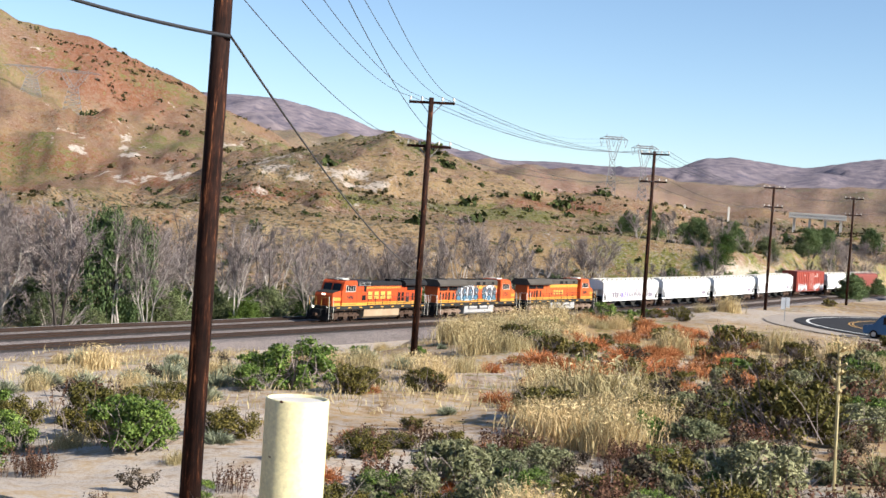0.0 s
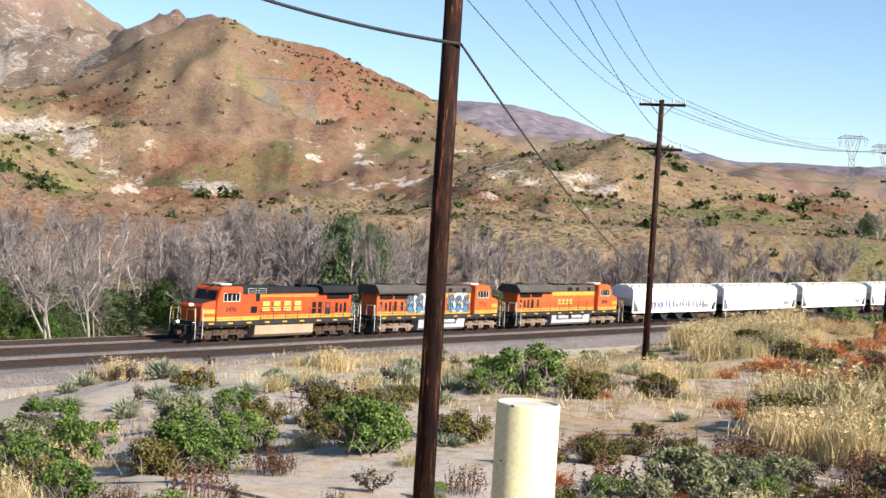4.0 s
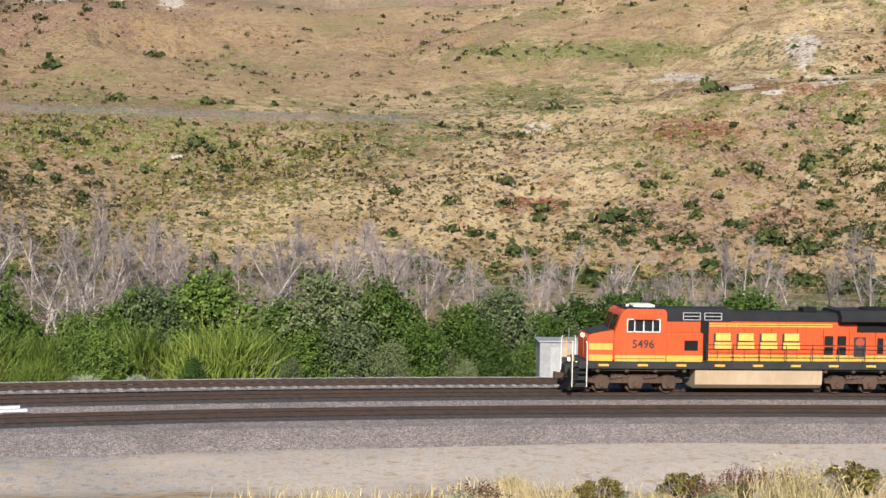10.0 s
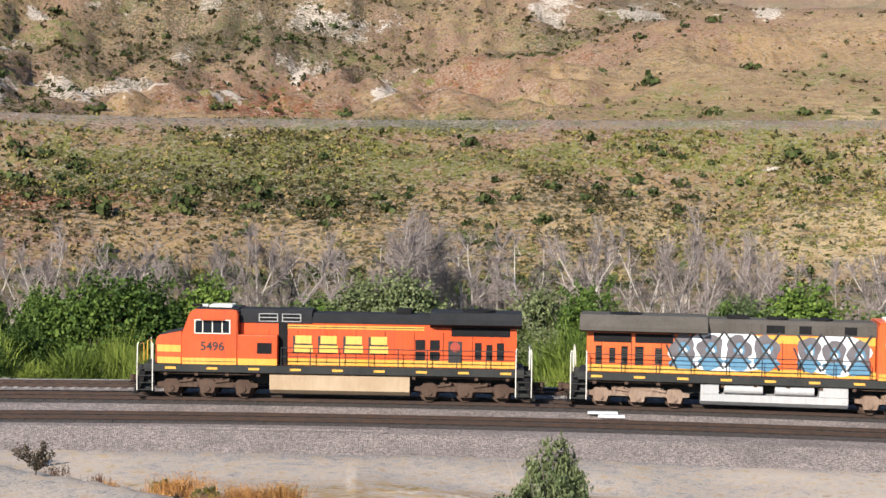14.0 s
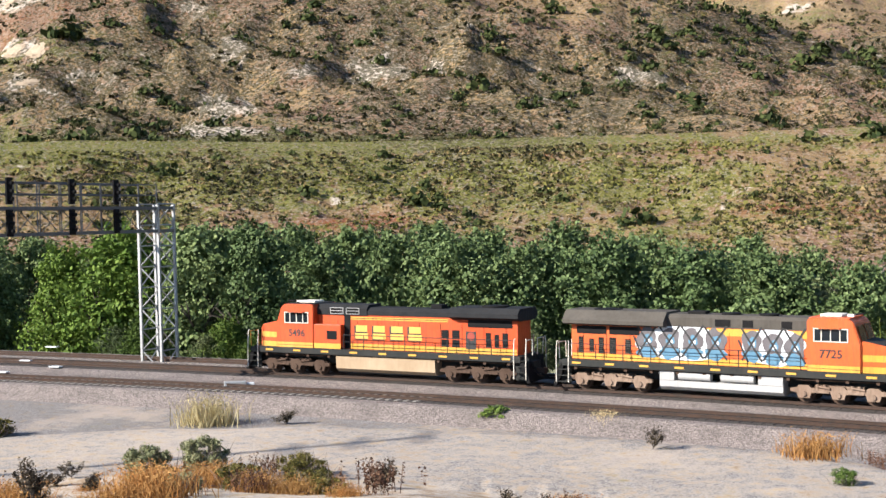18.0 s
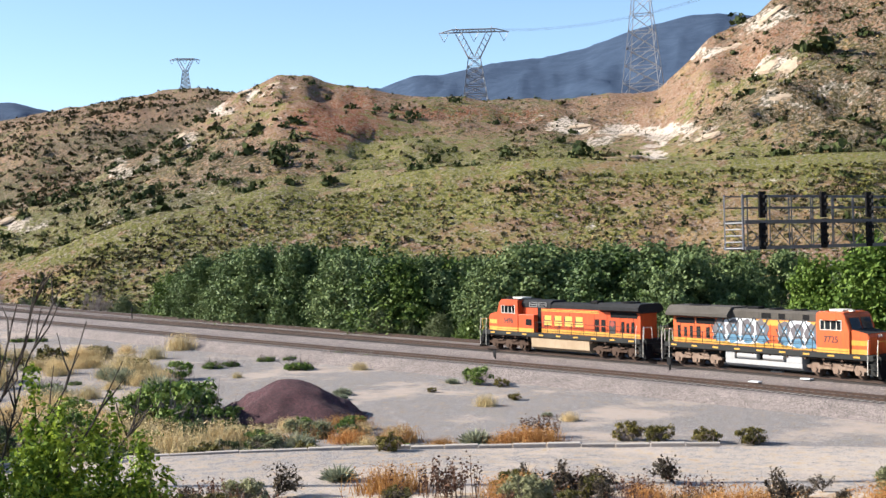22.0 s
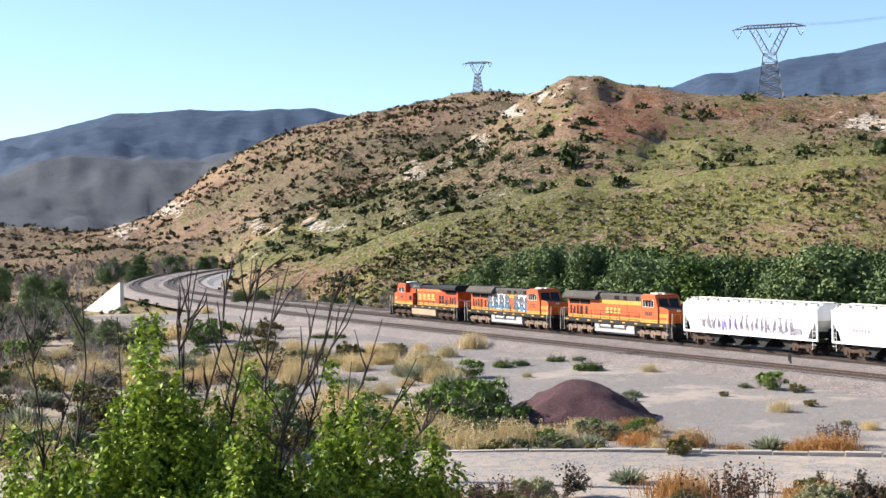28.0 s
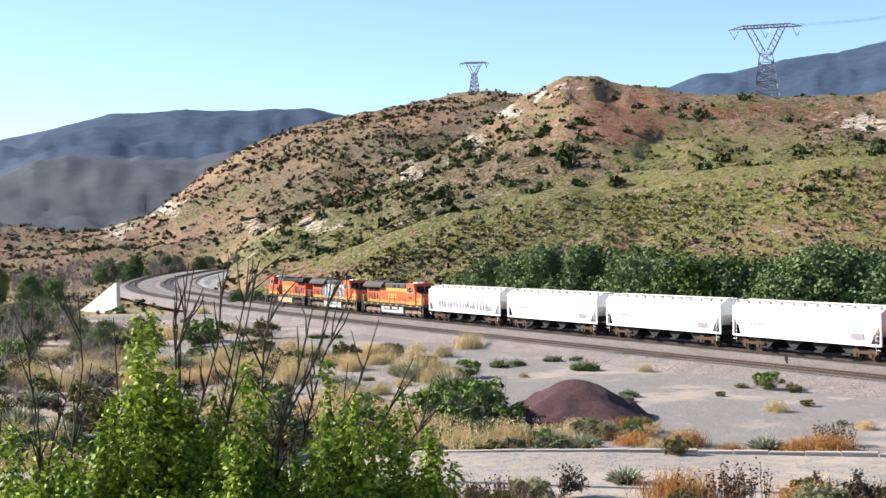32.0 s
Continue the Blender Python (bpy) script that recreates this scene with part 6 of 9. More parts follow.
    if kind == "yucca":
        n = 150
        d = unit(np.stack([rs.normal(size=n), rs.normal(size=n), abs(rs.normal(size=n)) * 0.9 + 0.1], -1))
        v = blades(rs, d * 0.03, d, rs.uniform(0.38, 0.55, (n, 1)), 0.028, 0.05)
        return np_mesh(kind, v, quad_index(v), [L_SILVER])


PLANT_TEXT = {
    "green_bush": ("leafy green bush on the dry sandy slope", "bush"),
    "olive_bush": ("yellowish olive bush on dry ground", "bush"),
    "sagebrush": ("pale grey-green sagebrush clump on sand", "bush"),
    "orange_bush": ("rust-orange dried tumbleweed bush on sand", "bush"),
    "orange_grass": ("tuft of rusty orange dry grass", "grass"),
    "tan_grass": ("tall tuft of pale straw-coloured dry grass", "grass"),
    "silver_bush": ("blue-green silvery bush with narrow leaves", "bush"),
    "maroon_weed": ("maroon-brown dried weeds with upright seed heads", "weed"),
    "dark_shrub": ("dark twiggy half-bare shrub", "shrub"),
    "yucca": ("spiky grey-green yucca rosette", "yucca"),
    "olive_green_bush": ("rounded olive-green bush on the sandy bank", "bush"),
    "low_green": ("low spreading green plant on gravel", "plant"),
}


def plant(kind, az, r, width, tall=1.0):
    near = r < 52 and kind in ("green_bush", "olive_bush", "silver_bush", "olive_green_bush")
    if (kind, near) not in VARIANTS:
        VARIANTS[kind, near] = [shrub_mesh(kind, 100 + 7 * k + len(kind), near) for k in range(3)]
    ms = VARIANTS[kind, near]
    rnd = random.Random(int(az * 131 + r * 17))
    ob = new(kind, ms[rnd.randrange(3)])
    x, y = math.sin(radians(az)) * r, math.cos(radians(az)) * r
    ob.location = (x, y, float(ground_z(az, r)) - 0.03)
    ob.rotation_euler = (0, 0, rnd.uniform(0, 6.28))
    w = width * rnd.uniform(0.92, 1.1)
    ob.scale = (w, w, w * tall * rnd.uniform(0.85, 1.15))
    text, cat = PLANT_TEXT[kind]
    return tagged(ob, text, cat, kind.replace("_", " ") + " by the tracks")


PLANTS = {
    "green_bush": [(85.6, 49.2, 3.38), (79.2, 31.0, 2.13), (74.7, 32.8, 1.19), (84.0, 46.2, 1.49), (65.7, 28.8, 1.74), (68.0, 32.8, 1.72), (72.4, 29.5, 2.38), (74.2, 33.5, 1.76), (79.7, 31.2, 1.76), (60.0, 25.0, 1.31), (102.8, 107.2, 1.73), (-22.7, 44.8, 0.9), (-36.4, 75.8, 1.83), (-36.6, 75.5, 1.83), (-78.9, 93.0, 4.88), (-77.1, 89.5, 2.17), (-89.7, 167.8, 5.41), (-67.2, 107.8, 2.83), (59.7, 41.5, 2.51)],
    "olive_bush": [(83.2, 33.2, 1.48), (87.9, 46.5, 1.69), (89.9, 31.8, 1.02), (88.5, 32.0, 0.9), (90.5, 36.5, 0.74), (59.5, 41.2, 2.5), (61.7, 41.8, 1.35), (57.0, 58.8, 1.42), (40.4, 53.2, 2.36), (28.8, 51.2, 3.31), (33.8, 53.5, 2.16), (-61.2, 78.8, 1.91), (-59.9, 78.0, 1.89), (-58.1, 77.8, 1.88), (-56.3, 77.5, 1.88), (105.5, 39.0, 3.15), (106.0, 73.2, 5.91), (103.1, 93.8, 3.03), (108.2, 65.0, 3.67), (-70.9, 60.8, 1.47)],
    "sagebrush": [(80.8, 62.2, 1.26), (88.3, 66.0, 1.86), (79.5, 48.5, 1.17), (77.3, 48.0, 1.55), (91.9, 42.5, 0.86), (55.3, 58.2, 2.11), (65.3, 43.8, 1.06), (67.4, 44.5, 0.9), (69.5, 43.0, 1.04), (71.1, 47.0, 1.14), (64.4, 42.2, 1.36), (55.4, 60.8, 2.21), (-74.6, 77.8, 2.82), (-73.0, 53.0, 1.71), (-67.4, 78.0, 2.2)],
    "orange_bush": [(88.6, 47.0, 1.33), (91.1, 56.2, 1.59), (93.6, 63.5, 1.79), (95.3, 56.2, 1.82), (93.9, 48.0, 1.74), (94.4, 42.5, 1.03), (98.8, 78.2, 5.68), (96.5, 86.0, 4.16), (101.4, 114.0, 5.98), (100.4, 87.0, 2.11), (98.1, 29.0, 1.05), (108.6, 58.2, 1.64), (101.6, 56.0, 1.58)],
    "orange_grass": [(-70.0, 78.0, 4.72), (-67.2, 78.0, 4.4), (-65.2, 78.0, 3.15), (-72.9, 84.8, 2.05), (-65.3, 77.8, 3.45), (-8.4, 46.0, 5.57), (-23.8, 50.2, 2.23), (-50.4, 36.0, 3.63), (-70.9, 50.2, 2.43)],
    "tan_grass": [(94.5, 78.5, 4.43), (98.5, 108.0, 6.1), (98.1, 45.2, 3.1), (95.9, 36.5, 1.77), (75.4, 48.2, 0.97), (56.2, 29.8, 1.8), (63.0, 25.2, 1.22), (53.6, 38.5, 1.86), (76.9, 32.2, 0.78), (38.4, 46.5, 2.81), (45.4, 46.5, 3.75), (53.4, 36.0, 2.9), (-32.1, 73.5, 1.78), (-48.2, 78.0, 2.83), (-75.9, 79.2, 2.56), (-90.1, 135.8, 6.57), (-87.6, 133.8, 6.47), (-85.1, 131.8, 6.38), (-83.3, 132.5, 5.34)],
    "silver_bush": [(92.3, 27.2, 1.65), (88.9, 26.2, 1.16), (96.0, 30.8, 1.49), (95.1, 27.5, 1.44), (94.1, 29.0, 1.17), (104.8, 28.8, 2.09), (103.2, 30.8, 1.49)],
    "maroon_weed": [(83.4, 26.5, 0.96), (75.6, 28.5, 1.03), (75.4, 29.2, 1.06), (72.5, 23.2, 1.13), (43.5, 55.8, 3.6), (46.9, 61.0, 2.21), (50.9, 58.5, 3.54), (-64.7, 80.2, 2.59), (-68.9, 47.0, 2.46), (-19.8, 63.5, 3.84)],
    "dark_shrub": [(101.7, 28.5, 2.53), (102.2, 43.0, 2.78), (104.0, 75.0, 3.63), (-16.6, 60.8, 2.45), (-30.2, 51.5, 1.66), (-63.3, 44.0, 2.84), (-59.1, 43.5, 2.11), (-55.0, 38.0, 2.3), (-45.2, 77.8, 2.2), (-76.0, 49.8, 3.01), (-61.5, 49.5, 2.6), (-58.9, 51.0, 2.47)],
    "yucca": [(109.1, 31.5, 1.4), (107.7, 37.2, 0.75)],
    "low_green": [(-75.7, 132.8, 5.35), (-77.0, 126.8, 5.11), (-74.5, 123.0, 2.98), (-72.9, 130.2, 2.63), (-71.7, 126.5, 2.55), (-85.3, 167.5, 6.08)],
}
TALL = {"tan_grass": 0.85, "orange_grass": 0.6, "orange_bush": 0.95, "maroon_weed": 0.9, "dark_shrub": 1.1, "silver_bush": 0.95, "green_bush": 1.05}
for kind, rows in PLANTS.items():
    for az, r, w in rows:
        if w > 3.2 and kind not in ("green_bush",):
            # broad stands are several clumps side by side
            for k in range(int(w / 1.7)):
                q = random.Random(int(az * 10) + k)
                plant(kind, az + math.degrees((q.random() - 0.5) * w / r), r + q.uniform(-1.5, 1.5), q.uniform(1.4, 2.3), TALL.get(kind, 1))
        else:
            plant(kind, az, r, w, TALL.get(kind, 1))

# scattered smaller growth over the brushy slope
rnd = random.Random(12)
MIX = ["green_bush"] * 3 + ["olive_bush"] * 4 + ["sagebrush"] * 3 + ["tan_grass"] * 6 + ["maroon_weed"] * 2 + ["dark_shrub"] * 2 + ["silver_bush"]
for k in range(560):
    az = rnd.uniform(16, 112)
    r = rnd.uniform(18, 98)
    if r > FLAT_IN(az) - 1 or (46 < az < 68 and r > 40) or (68 < az < 100 and 26 < r < 80 and rnd.random() < 0.72):
        continue
    if az > 97 and r < 90:
        kind = rnd.choice(["dark_shrub", "olive_bush", "dark_shrub", "silver_bush", "maroon_weed", "orange_bush", "dark_shrub"])
    elif az < 56 and r < 60:
        kind = rnd.choice(["tan_grass", "tan_grass", "tan_grass", "maroon_weed", "olive_bush"])
    else:
        kind = rnd.choice(MIX)
    plant(kind, az, r, rnd.uniform(0.5, 1.5) * (1.2 if r > 45 else 0.85), TALL.get(kind, 1))
for k in range(150):
    az = rnd.uniform(94, 112)
    r = rnd.uniform(40, 190)
    if r > FLAT_IN(az) - 12 or (az > 103.5 and 112 < r < 185):
        continue
    plant(rnd.choice(["dark_shrub", "olive_bush", "olive_bush", "orange_bush", "tan_grass", "green_bush"]), az, r, rnd.uniform(1.2, 2.6), 1.0)
for k in range(64):
    az, r = rnd.uniform(95.2, 104.0), rnd.uniform(58, 112)
    plant("orange_bush", az, r, rnd.uniform(1.6, 3.0), 0.95)
for k in range(26):
    az, r = rnd.uniform(91.5, 97.0), rnd.uniform(80, 112)
    plant("tan_grass", az, r, rnd.uniform(1.8, 3.0), 0.95)
for k in range(34):
    az = rnd.uniform(95.5, 100.5)
    plant("tan_grass", az, rnd.uniform(34, 52), rnd.uniform(1.0, 1.8), 1.0)
for k in range(150):
    az = rnd.uniform(99.0, 112.0)
    r = rnd.uniform(22, 100) if az > 104.0 else rnd.uniform(22, 44)
    kind = rnd.choice(["dark_shrub", "dark_shrub", "dark_shrub", "dark_shrub", "olive_bush", "silver_bush", "maroon_weed", "maroon_weed", "green_bush"])
    plant(kind, az, r, rnd.uniform(1.0, 2.1) * (0.75 if r < 40 else 1.15), TALL.get(kind, 1))
for k in range(40):
    az, r = rnd.uniform(86, 100), rnd.uniform(22, 33)
    kind = rnd.choice(["silver_bush", "olive_bush", "green_bush", "dark_shrub", "olive_bush", "orange_bush", "maroon_weed"])
    plant(kind, az, r, rnd.uniform(0.7, 1.4), TALL.get(kind, 1))
for k in range(60):
    az, r = rnd.uniform(24, 60), rnd.uniform(34, 60)
    if r > FLAT_IN(az) - 2 or (az > 50 and r > 44):
        continue
    kind = rnd.choice(["maroon_weed", "maroon_weed", "olive_bush", "green_bush", "silver_bush", "sagebrush"])
    plant(kind, az, r, rnd.uniform(0.9, 1.8), TALL.get(kind, 1))
for k in range(46):
    az, r = rnd.uniform(54, 80), rnd.uniform(23, 42)
    kind = rnd.choice(["green_bush", "green_bush", "olive_bush", "silver_bush", "maroon_weed"])
    plant(kind, az, r, rnd.uniform(1.0, 2.0), TALL.get(kind, 1))
for k in range(56):
    az, r = rnd.uniform(67, 92), rnd.uniform(44, 66)
    kind = rnd.choice(["sagebrush", "sagebrush", "olive_bush", "tan_grass", "dark_shrub"])
    plant(kind, az, r, rnd.uniform(1.0, 1.9), TALL.get(kind, 1))
# bushy shrub on the bank before the terrace
for az, r, w, tl in ((4.35, 32.0, 2.0, 2.15), (3.0, 31.6, 1.6, 1.5), (5.7, 32.4, 1.7, 1.45), (4.6, 31.5, 1.5, 2.3)):
    plant("olive_green_bush", az, r, w, tl)
for az, r, w in ((-16.6, 44.0, 1.9), (6.6, 32.0, 1.3), (-2.5, 40, 1.0), (-0.5, 38, 0.8)):
    plant("dark_shrub", az, r, w, 1.1)
# weeds in front of the terrace and between terrace and tracks
for k in range(80):
    az = rnd.uniform(-84, -8)
    te = float(TERRACE(az))
    if rnd.random() < 0.45:
        r = te - rnd.uniform(13, 22)
        kind = rnd.choice(["dark_shrub", "maroon_weed", "orange_grass", "dark_shrub", "olive_bush"])
        if r < 14:
            continue
    else:
        r = te + rnd.uniform(2, 9)
        kind = rnd.choice(["tan_grass", "maroon_weed", "dark_shrub", "olive_bush", "orange_grass"])
    plant(kind, az, r, rnd.uniform(0.5, 1.3), TALL.get(kind, 1))

# dried flower stalk standing among the roadside brush
stalk = new("yucca_stalk")
tagged(stalk, "tall pale dried yucca flower stalk among roadside brush", "yucca")
stalk.location = (math.sin(radians(107.5)) * 30, math.cos(radians(107.5)) * 30, float(ground_z(107.5, 30)))
part("stem", path(bmesh.new(), [(0, 0, 0), (0.04, 0.02, 0.9), (0.02, 0.05, 1.8), (0.10, 0.08, 3.1)], 0.035), L_TAN, stalk)
for k in range(14):
    z = 2.0 + 0.08 * k
    q = 6.28 * rnd.random()
    part("dry_pod", tube(bmesh.new(), (0.05, 0.06, z), (0.05 + 0.16 * math.cos(q), 0.06 + 0.16 * math.sin(q), z + 0.1), 0.02, 5, 0.035), L_TAN, stalk)

# ---- trees of the river flat ----
def tree(name, label, trunk, crown, tmat, cmat):
    e = new(name)
    tagged(e, label, "tree", "trees of the river flat")
    t = new("trunk", np_mesh("trunk", trunk, quad_index(trunk), [tmat]))
    t.parent = e
    if crown is not None:
        c = new("crown", np_mesh("crown", crown, quad_index(crown), [cmat]))
        c.parent = e
    return e


def bare_tree(seed, dark, stems, lean, fine):
    """Several slim pale stems from one root, side limbs from a third up, and a haze of twigs."""
    rs = np.random.RandomState(seed)
    wood, twig = [], []

    def limb(a, d, length, r0, r1, bits, bend, seg):
        pts = [a]
        for k in range(bits):
            d = unit(d + rs.normal(size=3) * bend + np.array([0, 0, 0.05]))
            pts.append(pts[-1] + d * length / bits)
        for k in range(bits):
            p, q = pts[k], pts[k + 1]
            e = unit(q - p)
            u = unit(np.cross(e, [0.31, 0.95, 0.11]))
            w = np.cross(e, u)
            ra, rb = r0 + (r1 - r0) * k / bits, r0 + (r1 - r0) * (k + 1) / bits
            an = 2 * math.pi * np.arange(seg) / seg
            ring = np.cos(an)[:, None] * u + np.sin(an)[:, None] * w
            for i in range(seg):
                j = (i + 1) % seg
                wood.append([p + ring[i] * ra, p + ring[j] * ra, q + ring[j] * rb, q + ring[i] * rb])
        return np.array(pts)
    for k in range(stems):
        a = 6.283 * k / stems + rs.uniform(-0.5, 0.5)
        out = np.array([math.cos(a), math.sin(a), 0.0])
        h = 10.0 * rs.uniform(0.8, 1.02)
        tr = limb(out * 0.25 + [0, 0, -0.2], unit(out * lean * rs.uniform(0.4, 1.3) + [0, 0, 1]), h, 0.15 if stems < 3 else 0.10, 0.02, 7, 0.12, 5)
        for q in range(15):
            u = rs.uniform(0.3, 0.99)
            i = min(int(u * 7), 6)
            p = tr[i] + (tr[i + 1] - tr[i]) * (u * 7 - i)
            d = unit(unit(tr[i + 1] - tr[i]) + rs.normal(size=3) * 0.55 + [0, 0, 0.1])
            side = limb(p, d, h * 0.28 * (1.15 - u * 0.7), 0.05 * (1.2 - u), 0.012, 3, 0.2, 3)
            m = fine * 2
            t = rs.uniform(0.15, 1, (m, 1)) * 2.999
            fl = t.astype(int)[:, 0]
            b = side[fl] + (side[fl + 1] - side[fl]) * (t - fl[:, None])
            dd = unit(d + rs.normal(size=(m, 3)) * 0.6 + [0, 0, 0.15])
            twig.append(blades(rs, b, dd, rs.uniform(0.35, 1.3, (m, 1)), 0.034, 0.3))
    return tree("bare_tree", "leafless dark-limbed tree with a haze of grey twigs" if dark else "leafless grey cottonwood with pale slender trunks", np.array(wood).reshape(-1, 3), np.concatenate(twig), M_BARKDARK if dark else M_BARK, M_TWIG)


def twig_thicket(seed):
    """Several thin stems from one root, all fine twigs."""
    rs = np.random.RandomState(seed)
    n = 22
    p = rs.normal(size=(n, 3)) * np.array([0.7, 0.7, 0])
    d = unit(np.stack([rs.normal(size=n) * 0.35, rs.normal(size=n) * 0.35, np.ones(n)], -1))
    ln = rs.uniform(2.2, 5, (n, 1))
    q = blades(rs, p, d, ln, 0.08, 0.15)
    m = 26
    u = rs.uniform(0.25, 1, (n * m, 1))
    pp = np.repeat(p, m, 0) + np.repeat(d * ln, m, 0) * u
    dd = unit(np.repeat(d, m, 0) + rs.normal(size=(n * m, 3)) * 0.6)
    tw = blades(rs, pp, dd, rs.uniform(0.3, 1.1, (n * m, 1)), 0.03, 0.3)
    e = tree("twig_thicket", "grey leafless thicket of fine twigs on the river flat", q, tw, M_BARK, M_TWIG)
    for c in e.children:
        tagged(c, kind="stuff")
    return e


def green_tree(seed, cmat, label, rx=3.4, h=10.0, lobes=20, per=230, size=0.2, name="cottonwood_tree", low=0.1):
    """A crown of rounded lobes set over one another, each a shell of leaves, with dark hollows between."""
    rs = np.random.RandomState(seed)
    q, ends = limb_tree(seed, h * 0.8, 0.4, 0.2, 2, 3)
    vs = []
    for k in range(lobes):
        u = (k + 0.5) / lobes
        a = 2.4 * k + rs.uniform(-0.4, 0.4)
        z = h * (low + (0.92 - low) * u)
        belly = math.sin(math.pi * min(0.22 + 0.78 * u, 1)) ** 0.7
        c = np.array([math.cos(a), math.sin(a), 0]) * rx * 0.72 * belly * rs.uniform(0.55, 1.05) + [0, 0, z - 0.08 * h]
        rad = rx * rs.uniform(0.24, 0.56) * (1.12 - 0.35 * u)
        d = unit(rs.normal(size=(per, 3)) + np.array([0, 0, 0.25]))
        bump = 1 + 0.22 * np.sin(5 * d[:, :1] + 3 * k) * np.sin(4 * d[:, 1:2] + k) + 0.1 * rs.normal(size=(per, 1))
        p = c + d * rad * bump * rs.uniform(0.66, 1.08, (per, 1)) * np.array([1, 1, 0.85])
        shoots = unit(rs.normal(size=(9, 3)) + np.array([0, 0, 0.7]))
        m = per // 3
        pick = rs.randint(0, 9, m)
        p[:m] = c + shoots[pick] * rad * rs.uniform(0.8, 1.55, (m, 1)) + rs.normal(size=(m, 3)) * rad * 0.10
        p[:, 2] = np.maximum(p[:, 2], 0.05)
        vs.append(leaf_quads(rs, p, d, size, long=1.4, wild=0.5, up=0.1))
    return tree(name, label, q, np.concatenate(vs), M_BARKDARK, cmat)


def reed_stand(seed):
    """Tall fresh grass and cane in a clump."""
    rs = np.random.RandomState(seed)
    n = 1500
    p = np.stack([rs.normal(size=n) * 1.3, rs.normal(size=n) * 1.3, np.zeros(n)], -1)
    d = unit(np.stack([rs.normal(size=n) * 0.22 + 0.12 * p[:, 0], rs.normal(size=n) * 0.22 + 0.12 * p[:, 1], np.ones(n)], -1))
    reach = np.exp(-(p[:, 0] ** 2 + p[:, 1] ** 2) / 7.0)[:, None]
    v = blades(rs, p, d, rs.uniform(2.4, 5.4, (n, 1)) * (0.4 + 0.6 * reach), 0.10, 0.55)
    stems = blades(rs, p[:60], d[:60], rs.uniform(1.5, 3.0, (60, 1)), 0.05, 0.2)
    return tree("cane_clump", "fresh yellow-green tall cane clump at the river edge", stems, v, M_TWIG, L_REED)


BARE = [bare_tree(11 + k, k == 5, (3, 4, 2, 5, 3, 2, 1, 4)[k], (0.16, 0.26, 0.2, 0.3, 0.12, 0.34, 0.2, 0.2)[k], (16, 20, 14, 18, 22, 16, 20, 14)[k]) for k in range(8)]
THICKET = [twig_thicket(201 + k) for k in range(3)]
COTTON = [green_tree(31 + k, L_COTTON, "full dark-green cottonwood tree beside the railway", 3.6 + 0.35 * (k % 3), 10.0, 19, 760, 0.21) for k in range(5)]
LIME = [green_tree(51, L_LIME, "bright yellow-green young cottonwood tree", 3.4, 9.0, 19, 760, 0.2)]
WILLOW = [green_tree(61 + k, L_WILLOW, "grey-green willow thicket at the river edge", 2.5, 5.0, 22, 420, 0.115, "willow_shrub", 0.05) for k in range(3)]
BRUSHG = [green_tree(71 + k, L_RIVER if k < 3 else L_MIDGREEN, "dark green riverside shrub" if k < 3 else "fresh green riverside shrub", 2.4 + 0.3 * (k % 2), 4.8, 20, 460, 0.13, "riverside_shrub", 0.05) for k in range(4)]
REED = [reed_stand(91 + k) for k in range(2)]
USED = set()


def stand(models, az, r, height, wide=1.0):
    """A tree of that height at a heading and distance."""
    m = models[rnd.randrange(len(models))]
    x, y = math.sin(radians(az)) * r, math.cos(radians(az)) * r
    z = float(ground_z(az, r)) - 0.1
    nominal = 10.0 if m in BARE or m in COTTON else 9.0 if m in LIME else 4.4 if m in REED else 5.0
    s = height / nominal
    o = m if m not in USED else copy_thing(m, pose(0, 0, 0))
    USED.add(m)
    o.location, o.rotation_euler = (x, y, z), (0, 0, rnd.uniform(0, 6.28))
    o.scale = (s * wide * rnd.uniform(0.9, 1.15), s * wide * rnd.uniform(0.9, 1.15), s)
    return o


def top(az, r, el):
    """Height of a tree at az and r whose top reaches the angle el."""
    return r * math.tan(radians(el)) - float(ground_z(az, r))


TREE_TOPS = table([(-98, 0.2), (-92, 0.1), (-88, -0.5), (-84, -0.55), (-80, -0.2), (-77, 0.85), (-74, 0.8), (-70, 0.4), (-66, 0.6), (-60, 0.45), (-54, 0.0), (-50, 0.75), (-46, 0.6), (-41, 0.15), (-37, 0.35), (-33, 0.25), (-29, -0.4), (-26, -1.1), (-22.5, -0.9), (-19, -1.25), (-14, -1.2), (-10, -1.3), (-5, -0.4), (-1, -0.6), (3, -0.9), (7, -0.7), (11, -0.55), (15, -1.0), (22, -1.6), (30, -2.0), (38, -1.9), (46, -0.85), (50, -1.6), (54, -1.2), (58, -0.8), (64, -0.3), (68, -0.15), (78, 0.3), (82, 0.3), (90, 0.3), (100, 0.45), (112, 0.6)])
